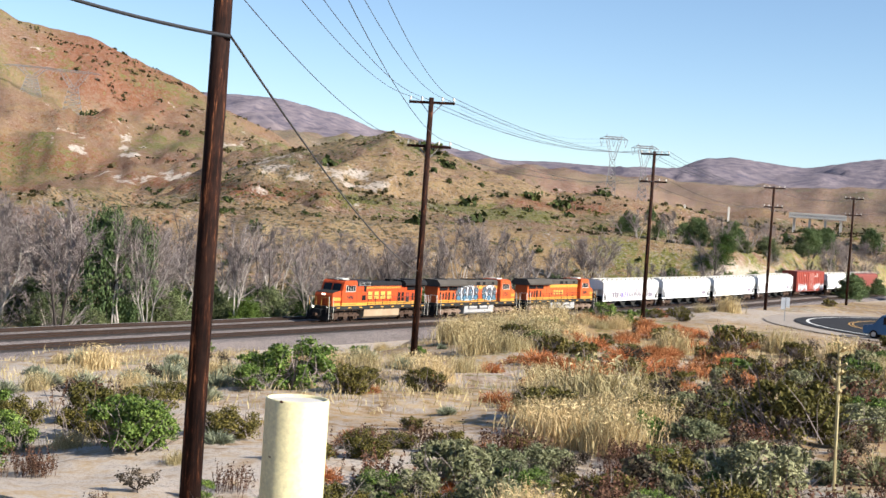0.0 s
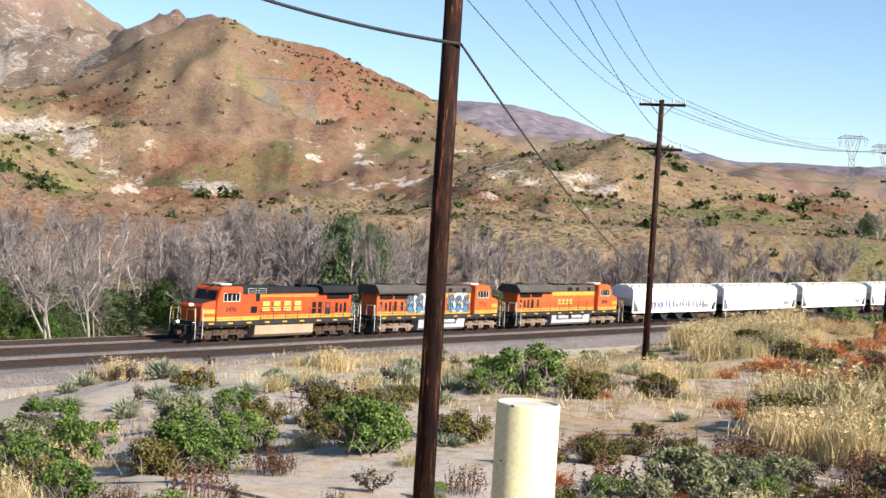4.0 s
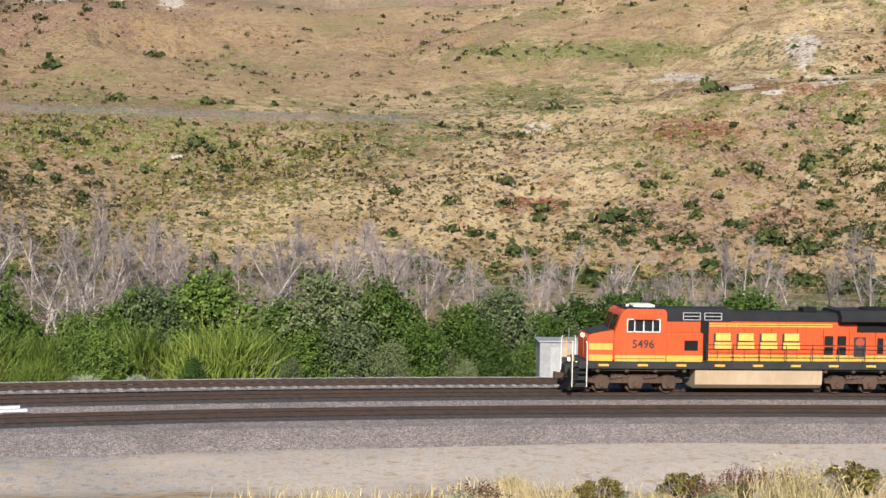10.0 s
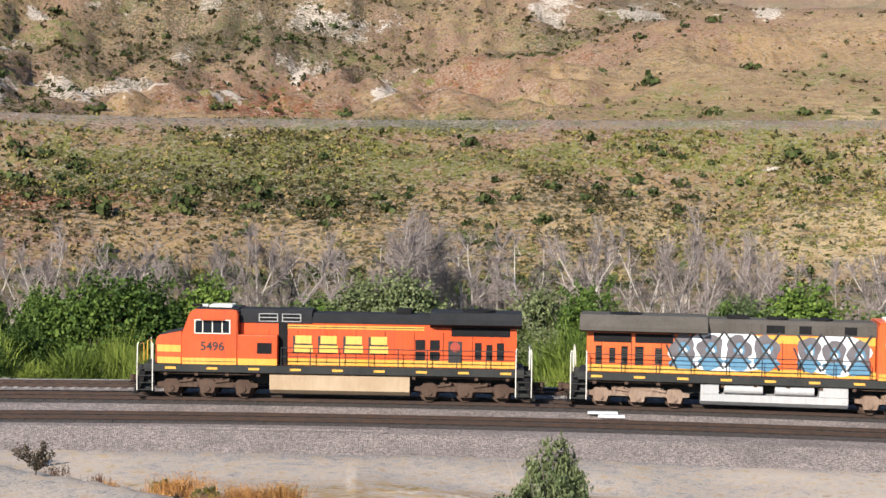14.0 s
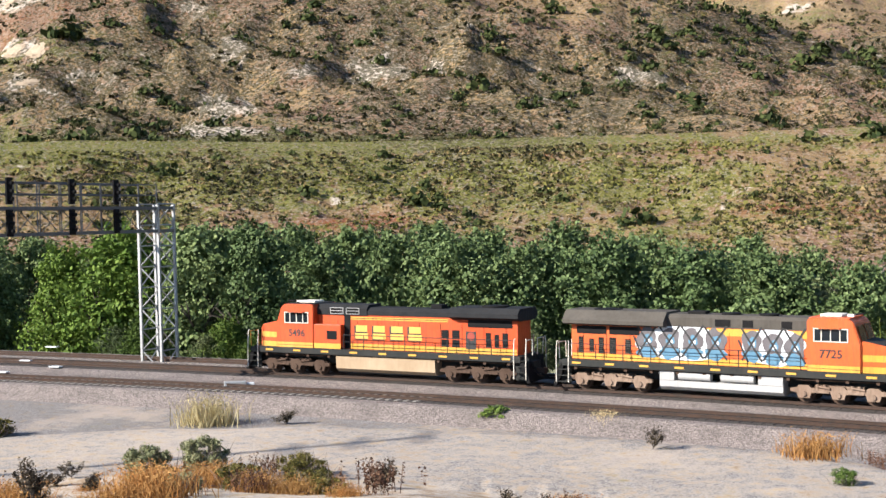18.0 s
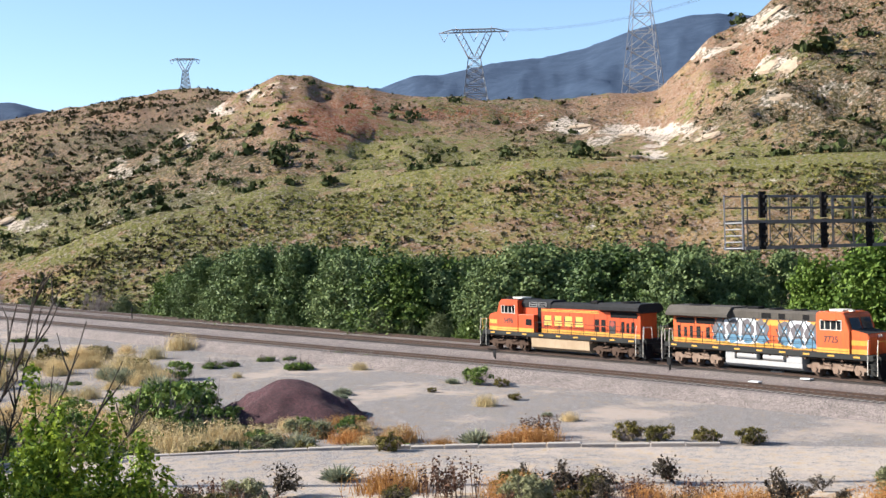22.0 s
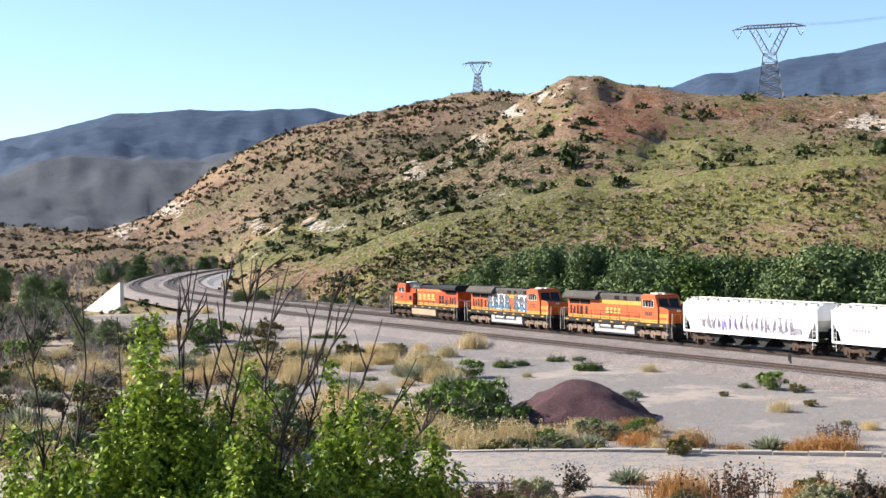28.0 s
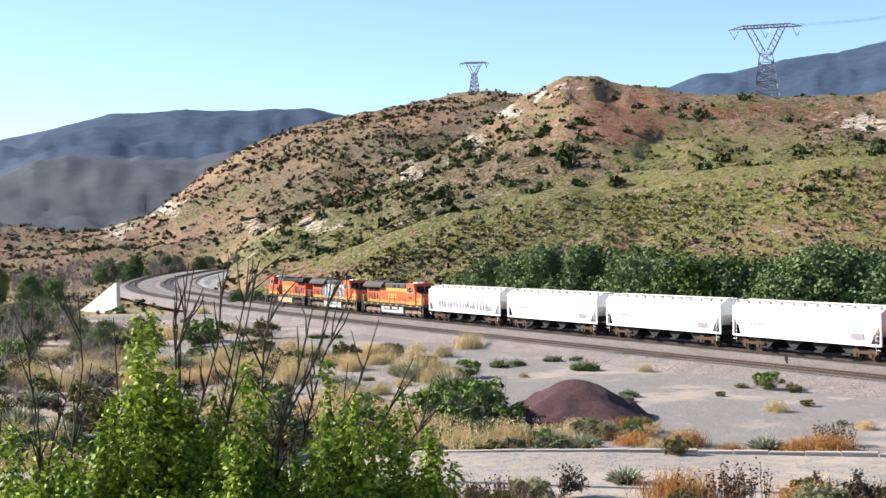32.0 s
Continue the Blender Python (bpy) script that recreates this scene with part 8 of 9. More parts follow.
M_POLE = pole_wood()
M_STEEL = plain("galvanised_steel", (0.42, 0.42, 0.42), 0.55, 0.5, (0.2, 0.19, 0.18), 0.4, 1.0)
M_LATTICE = plain("grey_lattice_steel", (0.30, 0.30, 0.31), 0.6, 0.3, (0.16, 0.15, 0.15), 0.4, 0.5)
M_WIRE = plain("dark_wire", (0.06, 0.06, 0.065), 0.6, 0.2, (0.03, 0.03, 0.03), 0.2)
M_ASPHALT = plain("asphalt", (0.034, 0.034, 0.037), 0.95, 0, (0.055, 0.052, 0.05), 0.5, 0.4, bump=0.3)
M_ASPHALT.node_tree.nodes["Principled BSDF"].inputs["Specular IOR Level"].default_value = 0.1
M_ROADPAINT = plain("road_paint", (0.75, 0.73, 0.68), 0.7, 0, (0.4, 0.38, 0.35), 0.4, 1.5)
M_CREAM = plain("cream_paint", (0.80, 0.72, 0.42), 0.45, 0, (0.35, 0.24, 0.12), 0.25, 6)
M_SHOULDER = plain("dusty_gravel", (0.36, 0.30, 0.245), 0.95, 0, (0.20, 0.16, 0.13), 0.6, 1.2, bump=0.4)
M_RUST = plain("rust", (0.16, 0.065, 0.03), 0.9, 0, (0.05, 0.03, 0.02), 0.5, 8)
M_CONCRETE = plain("pale_concrete", (0.62, 0.59, 0.55), 0.9, 0, (0.35, 0.32, 0.29), 0.5, 0.4, bump=0.3)
M_SLAG = ballast_material("purple_gravel", (0.060, 0.022, 0.026))


M_BOOM = plain("weathered_boom_steel", (0.13, 0.13, 0.135), 0.6, 0.3, (0.06, 0.055, 0.05), 0.5, 0.6)


def polar(az, r, z=0.0):
    return Vector((math.sin(radians(az)) * r, math.cos(radians(az)) * r, z))


def wire(name, a, b, sag, radius, label="dark overhead wire between poles", group="overhead wires"):
    cu = bpy.data.curves.new(name, "CURVE")
    cu.dimensions = "3D"
    cu.bevel_depth = radius
    cu.bevel_resolution = 1
    sp = cu.splines.new("POLY")
    n = 20
    sp.points.add(n)
    a, b = Vector(a), Vector(b)
    for k in range(n + 1):
        u = k / n
        p = a.lerp(b, u) - Vector((0, 0, sag * 4 * u * (1 - u)))
        sp.points[k].co = (*p, 1)
    tmp = bpy.data.objects.new("tmp", cu)
    scene.collection.objects.link(tmp)
    me = bpy.data.meshes.new_from_object(tmp.evaluated_get(bpy.context.evaluated_depsgraph_get()))
    bpy.data.objects.remove(tmp)
    me.materials.clear()
    me.materials.append(M_WIRE)
    return tagged(new(name, me), label, "wire", group)


def utility_pole(az, r, z_top, r_base, r_top, arms, along, label, lean=0.0):
    """arms: list of (height below the top, half length)."""
    e = new("utility_pole")
    tagged(e, label, "utility pole", "wooden poles along the road")
    foot = polar(az, r, float(ground_z(az, r)) - 0.3)
    e.location = foot
    h = z_top - foot.z
    top_at = Vector((lean * h, 0, h))
    bm = tube(bmesh.new(), (0, 0, 0), top_at, r_base, 14, r_top)
    part("shaft", bm, M_POLE, e, "tarred brown wooden shaft", True)
    d = Vector((math.cos(along), math.sin(along), 0))
    side = Vector((-d.y, d.x, 0))
    tips = []
    for down, half in arms:
        c = top_at - Vector((0, 0, down))
        ab = bmesh.new()
        m = Matrix.Translation(c + d * (r_top + 0.06)) @ Matrix.Rotation(along, 4, "Z")
        bmesh.ops.create_cube(ab, size=1, matrix=m @ Matrix.Diagonal((0.12, half * 2, 0.14, 1)))
        arm = part("crossarm", ab, M_POLE, e, "wooden crossarm")
        br = bmesh.new()
        for q in (-1, 1):
            tube(br, c + side * half * 0.5 * q + d * (r_top + 0.06), c - Vector((0, 0, 0.7)) + d * r_top, 0.025, 5)
        part("arm_brace", br, M_STEEL, arm)
        ins = None
        for q in (-0.95, -0.45, 0.45, 0.95):
            if ins is None:
                ib = tube(tube(bmesh.new(), (0, 0, 0.07), (0, 0, 0.2), 0.025, 6), (0, 0, 0.14), (0, 0, 0.30), 0.065, 8, 0.04)
                ins = part("insulator", ib, M_PALE, arm, "glass pin insulator")
                ins.location = c + side * half * q + d * (r_top + 0.06)
            else:
                again(ins, Matrix.Translation(c + side * half * q + d * (r_top + 0.06)))
            tips.append(foot + c + side * half * q + d * (r_top + 0.06) + Vector((0, 0, 0.3)))
    return e, tips


POLE_AT = [(81.7, 22.6, 6.2), (90.36, 75.0, 75 * math.tan(radians(5.14))), (99.55, 121.0, 121 * math.tan(radians(3.57))), (104.35, 166.0, 166 * math.tan(radians(2.46))), (107.43, 196.0, 196 * math.tan(radians(2.21)))]
line_pts = [polar(a, r) for a, r, _ in POLE_AT]
TIPS = []
for k, (a, r, zt) in enumerate(POLE_AT):
    p, q = line_pts[max(k - 1, 0)], line_pts[min(k + 1, len(POLE_AT) - 1)]
    along = math.atan2(q.y - p.y, q.x - p.x)
    arms = [(0.25, 1.25), (2.6, 1.2)] if k else [(0.25, 1.25), (1.6, 1.2)]
    if k >= 3:
        arms = [(0.2, 1.25), (2.4, 1.1)]
    _, tips = utility_pole(a, r, zt, 0.19 if k else 0.175, 0.13 if k else 0.14, arms, along, "rust-streaked wooden utility pole near the camera" if k == 0 else "dark wooden utility pole with two crossarms", 0.0)
    TIPS.append(tips)
for k in range(len(TIPS) - 1):
    for j in (0, 1, 2, 3, 4, 7):
        wire("overhead_wire", TIPS[k][j], TIPS[k + 1][j], 0.9 if k == 0 else 1.1, 0.011 if k == 0 else 0.014)
# heavy cable clamped to the near pole
clamp = polar(82.1, 22.45, 22.45 * math.tan(radians(6.93)))
wire("cable", polar(65.0, 24.0, 4.6), clamp, 0.3, 0.032, "thick black cable clamped to the near pole")
wire("cable", clamp, polar(90.3, 74.8, 74.8 * math.tan(radians(-1.95))), 0.55, 0.022, "thick black cable clamped to the near pole")
# unseen pole added beyond the bank, sized so its shadow falls over the terrace road
utility_pole(-99.0, 63.8, 26.1, 0.24, 0.16, [(0.4, 1.6), (2.0, 1.6), (3.6, 1.4)], 0.6, "tall unseen wooden pole added beyond the bank for its shadow")
# poles run on past the last one in the distance
last = polar(110.5, 232, 9.0)
for j in (0, 3, 4, 7):
    wire("overhead_wire", TIPS[-1][j], last + Vector((0, 0.4 * j, 0)), 1.0, 0.014)


def bar(bm, a, b, w):
    return tube(bm, a, b, w, 4)


def waist_tower(name, az, r, z_top, width, turn, label, z_base=None, slim=1.0):
    """Lattice tower: splayed body, a waist, a V head and one long bridge."""
    e = new(name)
    tagged(e, label, "power tower", "power line towers")
    zb = float(ground_z(az, r)) - 1 if z_base is None else z_base
    e.location = polar(az, r, zb)
    e.rotation_euler = (0, 0, turn)
    h = z_top - zb
    w = 0.0025 * r ** 0.62 * slim
    hw = width / 2
    base, waist, zw = width * 0.20, width * 0.085, h * 0.64
    legs = bmesh.new()
    for sx in (-1, 1):
        for sy in (-1, 1):
            bar(legs, (sx * base, sy * base, 0), (sx * waist, sy * waist * 0.8, zw), w * 1.4)
    part("leg_frame", legs, M_LATTICE, e, "splayed lattice legs")
    br = bmesh.new()
    n = 6
    for k in range(n):
        u, v = k / n, (k + 1) / n
        a, b = base + (waist - base) * u, base + (waist - base) * v
        za, zc = zw * u, zw * v
        for s in (-1, 1):
            bar(br, (-a, s * a * 0.9, za), (b, s * b * 0.9, zc), w)
            bar(br, (a, s * a * 0.9, za), (-b, s * b * 0.9, zc), w)
            bar(br, (-b, s * b * 0.9, zc), (b, s * b * 0.9, zc), w)
            bar(br, (s * a, -a * 0.9, za), (s * b, b * 0.9, zc), w)
    part("body_brace", br, M_LATTICE, e)
    head = bmesh.new()
    zt = h * 0.93
    for s in (-1, 1):
        for sy in (-0.5, 0.5):
            bar(head, (s * waist, sy * waist * 1.6, zw), (s * width * 0.26, sy * 1.2, zt * 0.985), w * 1.3)
            bar(head, (s * waist * 0.1, sy * waist * 1.6, zw + h * 0.02), (s * width * 0.17, sy * 1.2, zt * 0.985), w)
        for k in range(5):
            u, v = k / 5, (k + 1) / 5
            bar(head, (s * (waist + (width * 0.26 - waist) * u), 0, zw + (zt - zw) * u), (s * (waist * 0.1 + (width * 0.17 - waist * 0.1) * v), 0, zw + (zt - zw) * v), w)
    part("window_frame", head, M_LATTICE, e, "V-shaped lattice head")
    arm = bmesh.new()
    for sy in (-0.6, 0.6):
        bar(arm, (-hw * 0.8, sy, zt), (hw * 0.8, sy, zt), w * 1.2)
        bar(arm, (-hw * 0.62, sy, zt + h * 0.035), (hw * 0.62, sy, zt + h * 0.035), w * 1.2)
        for s in (-1, 1):
            bar(arm, (s * hw * 0.62, sy, zt + h * 0.035), (s * hw, 0, zt - h * 0.004), w)
            bar(arm, (s * hw * 0.8, sy, zt), (s * hw, 0, zt - h * 0.004), w)
    for k in range(14):
        x = -hw * 0.62 + hw * 1.24 * k / 14
        bar(arm, (x, 0.6, zt), (x + hw * 1.24 / 14, 0.6, zt + h * 0.035), w * 0.8)
        bar(arm, (x + hw * 1.24 / 14, -0.6, zt), (x, -0.6, zt + h * 0.035), w * 0.8)
    for s in (-1, 1):
        bar(arm, (s * hw * 0.5, 0, zt + h * 0.035), (s * hw * 0.5, 0, h), w)
    part("bridge", arm, M_LATTICE, e, "long lattice bridge")
    ins = bmesh.new()
    for x in (-hw * 0.85, 0, hw * 0.85):
        for s in (-1, 1):
            bar(ins, (x + s * width * 0.07, 0, zt), (x, 0, zt - h * 0.11), w * 0.9)
    part("insulator_string", ins, M_LATTICE, e)
    return e


waist_tower("power_tower", -67.03, 497, 497 * math.tan(radians(9.12)), 25.0, radians(67), "tall grey lattice power tower on the saddle")
waist_tower("power_tower", -78.76, 1012, 1012 * math.tan(radians(8.05)), 21.5, radians(78), "distant grey lattice power tower on the ridge")
waist_tower("power_tower", -60.2, 492, 492 * math.tan(radians(12.3)), 34.0, radians(50), "large grey lattice power tower behind the saddle")
waist_tower("power_tower", 97.88, 520, 520 * math.tan(radians(4.15)), 10.5, radians(-98), "grey lattice power tower on the bluff", slim=0.7)
waist_tower("power_tower", 99.15, 575, 575 * math.tan(radians(3.85)), 11.0, radians(-99), "grey lattice power tower on the bluff", slim=0.7)
waist_tower("power_tower", 74.5, 800, 800 * math.tan(radians(5.1)), 30.0, radians(-75), "faint lattice power tower against the brown mountain", slim=0.55)
waist_tower("power_tower", 76.1, 805, 805 * math.tan(radians(5.1)), 30.0, radians(-75), "faint lattice power tower against the brown mountain", slim=0.55)
for dz in (0.0, 0.35, 0.7):
    wire("transmission_wire", polar(-66.0, 500, 500 * math.tan(radians(8.9)) + dz), polar(-55.0, 470, 470 * math.tan(radians(10.6)) + dz), 5, 0.03, "thin high transmission wire", "power line")
    wire("transmission_wire", polar(97.9, 520, 520 * math.tan(radians(3.7)) + dz * 4), polar(91.5, 430, 430 * math.tan(radians(4.6)) + dz * 4), 4, 0.03, "thin high transmission wire", "power line")


# ---- cantilever signal gantry over the tracks ----
def gantry():
    e = new("signal_gantry")
    tagged(e, "silver lattice cantilever signal gantry reaching over the tracks", "signal gantry")
    base = polar(-50.05, 105.5, float(ground_z(-50.05, 105.5)))
    e.location = base
    p, th = on_track([182.0], 0.0)
    e.rotation_euler = (0, 0, float(th[0]) - math.pi / 2 + math.pi)
    # local +x reaches over the tracks towards the camera's side
    zt = 105.5 * math.tan(radians(1.5)) - base.z
    zb = 105.5 * math.tan(radians(-0.15)) - base.z
    zh = 105.5 * math.tan(radians(0.92)) - base.z
    for x in (-1.0, 1.0):
        for y in (-0.85, 0.85):
            part("mast_leg", box(x - 0.09, x + 0.09, y - 0.09, y + 0.09, 0, zh), M_STEEL, e, "galvanised mast leg")
    n = 8
    for k in range(n):
        z0, z1 = zh * k / n, zh * (k + 1) / n
        lace = bmesh.new()
        for y in (-0.85, 0.85):
            bar(lace, (-1, y, z0 if k % 2 else z1), (1, y, z1 if k % 2 else z0), 0.06)
            bar(lace, (-1, y, z1), (1, y, z1), 0.05)
        for x in (-1, 1):
            bar(lace, (x, -0.85, z0 if k % 2 else z1), (x, 0.85, z1 if k % 2 else z0), 0.06)
        part("mast_lacing", lace, M_STEEL, e)
    L = 18.5
    zm = (zt + zb) / 2 + 0.15
    for y in (-0.8, 0.8):
        for z in (zb, zm):
            part("boom_chord", box(-1.0, L, y - 0.11, y + 0.11, z - 0.11, z + 0.11), M_BOOM, e, "long boom chord")
    for k in range(9):
        x = 1.0 + (L - 1.0) * k / 8
        fr = bmesh.new()
        for y in (-0.8, 0.8):
            bar(fr, (x, y, zb), (x, y, zm), 0.05)
            bar(fr, (x, y, zm), (x, y, zt + 0.35), 0.06)
            if k < 8:
                x2 = 1.0 + (L - 1.0) * (k + 1) / 8
                bar(fr, (x, y, zb if k % 2 else zm), (x2, y, zm if k % 2 else zb), 0.04)
                for q in (0.55, 1.0):
                    z = zm + (zt + 0.3 - zm) * q
                    bar(fr, (x, y, z), (x2, y, z), 0.04)
        bar(fr, (x, -0.8, zb), (x, 0.8, zb), 0.05)
        part("boom_bay", fr, M_BOOM, e)
    part("walkway", box(0, L, -0.7, 0.7, zm - 0.02, zm + 0.03), M_BOOM, e, "grated walkway")
    for x in (6.0, 10.8, 16.9):
        for z0, up in ((zb - 0.1, 1), (zm + 0.25, 1)):
            h = part("signal_head", box(x - 0.28, x + 0.28, 0.85, 1.0, z0, z0 + 1.7, 0.03), M_BLACK, e, "black signal head with hooded lamps")
            for q in range(3):
                hood = tube(bmesh.new(), (x, 1.0, z0 + 0.35 + 0.5 * q), (x, 1.25, z0 + 0.33 + 0.5 * q), 0.13, 10)
                part("lamp_hood", hood, M_BLACK, h)
    ld = bmesh.new()
    for k in range(5):
        bar(ld, (L + 0.05, -0.7, zb + 0.4 * k), (L + 0.05, 0.7, zb + 0.4 * k), 0.04)
    for y in (-0.75, 0.75):
        bar(ld, (L + 0.05, y, zb - 0.1), (L + 0.05, y, zt + 0.4), 0.06)
    part("end_frame", ld, M_STEEL, e)


gantry()


# ---- trackside cabinet, markers, relay posts ----
def cabinet():
    e = new("signal_cabinet")
    tagged(e, "silver metal signal cabinet beside the tracks", "signal cabinet")
    az, r = 28.95, 84.5
    e.location = polar(az, r, float(rail_z(polar(az, r).x)) - 0.85)
    e.rotation_euler = (0, 0, radians(-20))
    part("body", box(-1.75, 1.75, -1.0, 1.0, 0.05, 2.75, 0.03), M_LATTICE, e, "ribbed aluminium body")
    part("roof", box(-1.85, 1.85, -1.1, 1.1, 2.75, 2.85, 0.03), M_LATTICE, e)
    part("door", box(-1.1, -0.1, -1.02, -1.0, 0.25, 2.45), M_STEEL, e)
    part("notice", box(0.3, 0.62, -1.015, -1.005, 1.65, 2.0), M_PALE, e, "small white notice plate")
    part("antenna", tube(bmesh.new(), (0.2, 0.4, 2.7), (0.2, 0.4, 3.5), 0.02, 6), M_STEEL, e)


cabinet()
for az, r, ln in ((6.4, 70.2, 1.5), (6.75, 69.2, 1.3), (42.0, 84.8, 1.4), (42.9, 83.6, 1.2), (-56.1, 101.0, 0.9), (-54.2, 118.0, 1.1), (-55.2, 108.0, 1.0), (-54.1, 103.0, 0.9)):
    p = polar(az, r)
    z = float(rail_z(p.x)) - 0.17
    s = math.atan2(*reversed([float(np.interp(p.x, TX[::-1], np.cos(TH)[::-1])), float(np.interp(p.x, TX[::-1], np.sin(TH)[::-1]))]))
    m = new("track_marker")
    tagged(m, "flat white painted panel lying between the rails", "track panel", "white track panels")
    m.location, m.rotation_euler = (p.x, p.y, z), (0, 0, s)
    part("panel", box(-ln / 2, ln / 2, -0.22, 0.22, 0.0, 0.09, 0.02), M_TAGWHITE, m)
for az, r in ((-47.1, 88.5), (60.5, 92.0)):
    p = polar(az, r)
    m = new("switch_machine")
    tagged(m, "low grey switch machine beside the rails", "switch machine", "switch machines")
    m.location = (p.x, p.y, float(rail_z(p.x)) - 0.25)
    m.rotation_euler = (0, 0, radians(-az))
    part("case", box(-0.7, 0.7, -0.3, 0.3, 0.0, 0.35, 0.05), M_STEEL, m)
    part("throw_rod", box(-0.1, 0.1, 0.3, 1.6, 0.05, 0.13), M_RUST, m)
    part("end_cap", box(0.72, 1.2, -0.2, 0.2, 0.0, 0.25, 0.04), M_TAGWHITE, m)
for az, r, h in ((-59.45, 111.0, 0.75), (-81.1, 192.0, 1.5), (-66.5, 121, 0.6)):
    p = polar(az, r)
    m = new("marker_post")
    tagged(m, "small dark trackside marker post", "marker post", "marker posts")
    m.location = (p.x, p.y, float(rail_z(p.x)) - 0.4)
    part("post", box(-0.06, 0.06, -0.06, 0.06, 0, h + 0.3), M_BLACK, m)
    part("plate", box(-0.3, 0.3, -0.08, -0.05, h - 0.25, h + 0.35), M_BLACK, m)


# ---- storage pad beyond the line: piles of old sleepers and two grey cabinets ----
def sleeper_pile(az, r, ln, rows, seed):
    e = new("sleeper_pile")
    tagged(e, "untidy pile of old dark sleepers on a gravel pad", "timber pile", "sleeper piles")
    e.location = polar(az, r, ground_at(*polar(az, r).xy))
    rn = random.Random(seed)
    first = None
    for k in range(rows):
        m = pose(rn.uniform(-ln / 2, ln / 2), rn.uniform(-1.2, 1.2), 0.12 + 0.24 * (k % 4) * rn.uniform(0.7, 1), rn.uniform(-6, 6), rn.uniform(-6, 6), rn.uniform(-35, 35) + 10)
        if first is None:
            first = part("old_sleeper", box(-1.3, 1.3, -0.12, 0.12, -0.1, 0.1, 0.02), M_TIEDARK, e)
            first.matrix_basis = m
        else:
            again(first, m)


for az, extra, ln, rows, seed in ((96.4, 26, 12.0, 40, 1), (98.9, 28, 9.0, 28, 2), (103.9, 30, 8.0, 34, 3), (101.0, 34, 5.0, 16, 4), (91.0, 30, 7.0, 22, 5)):
    sleeper_pile(az, float(track_r(az)) + extra, ln, rows, seed)
for az, extra in ((100.1, 22), (101.4, 22)):
    r = float(track_r(az)) + extra
    m = new("equipment_cabinet")
    tagged(m, "small grey metal equipment cabinet on the gravel pad", "cabinet", "pad cabinets")
    m.location = polar(az, r, ground_at(*polar(az, r).xy))
    part("body", box(-1.0, 1.0, -0.6, 0.6, 0.0, 1.9, 0.03), M_STEEL, m)
    part("roof", box(-1.08, 1.08, -0.68, 0.68, 1.9, 1.98, 0.02), M_STEEL, m)
    for q in (-0.9, 0.05):
        part("door", box(q, q + 0.85, -0.63, -0.6, 0.15, 1.75), M_STEEL, m)


# ---- yellow pipe bollard close to the camera ----
def bollard():
    e = new("bollard")
    tagged(e, "cream-yellow painted steel pipe bollard with chipped rusty rim", "bollard")
    r = 6.3
    zt, zb = r * math.tan(radians(-7.42)), float(ground_z(85.77, r)) - 0.1
    e.location = polar(85.77, r, zb)
    h = zt - zb
    rad = r * math.tan(radians(1.3))
    bm = bmesh.new()
    n = 40
    prof = [(rad, 0), (rad, h - 0.006), (rad - 0.003, h), (rad - 0.010, h), (rad - 0.012, h - 0.005), (rad - 0.012, h - 0.35)]
    rings = [[bm.verts.new((q * math.cos(2 * math.pi * k / n), q * math.sin(2 * math.pi * k / n), z)) for k in range(n)] for q, z in prof]
    for a, b in zip(rings[:-1], rings[1:]):
        for k in range(n):
            bm.faces.new((a[k], a[(k + 1) % n], b[(k + 1) % n], b[k]))
    part("pipe", bm, M_CREAM, e, "", True)
    part("concrete_fill", tube(bmesh.new(), (0, 0, h - 0.06), (0, 0, h - 0.012), rad - 0.012, 32), M_CONCRETE, e)
    rn = random.Random(2)
    for k in range(9):
        a = rn.uniform(0, 6.28) if k > 3 else radians(-85 + 9 * k) * -1
        c = bmesh.new()
        z = h - rn.uniform(0.0, 0.012) if k < 6 else h * rn.uniform(0.5, 0.9)
        bmesh.ops.create_icosphere(c, subdivisions=1, radius=1, matrix=Matrix.Translation((rad * math.cos(a), rad * math.sin(a), z)) @ Matrix.Rotation(a, 4, "Z") @ Matrix.Diagonal((0.0015, rn.uniform(0.003, 0.014), rn.uniform(0.002, 0.006), 1)))
        part("rust_chip", c, M_RUST, e, "small rust chip")


bollard()


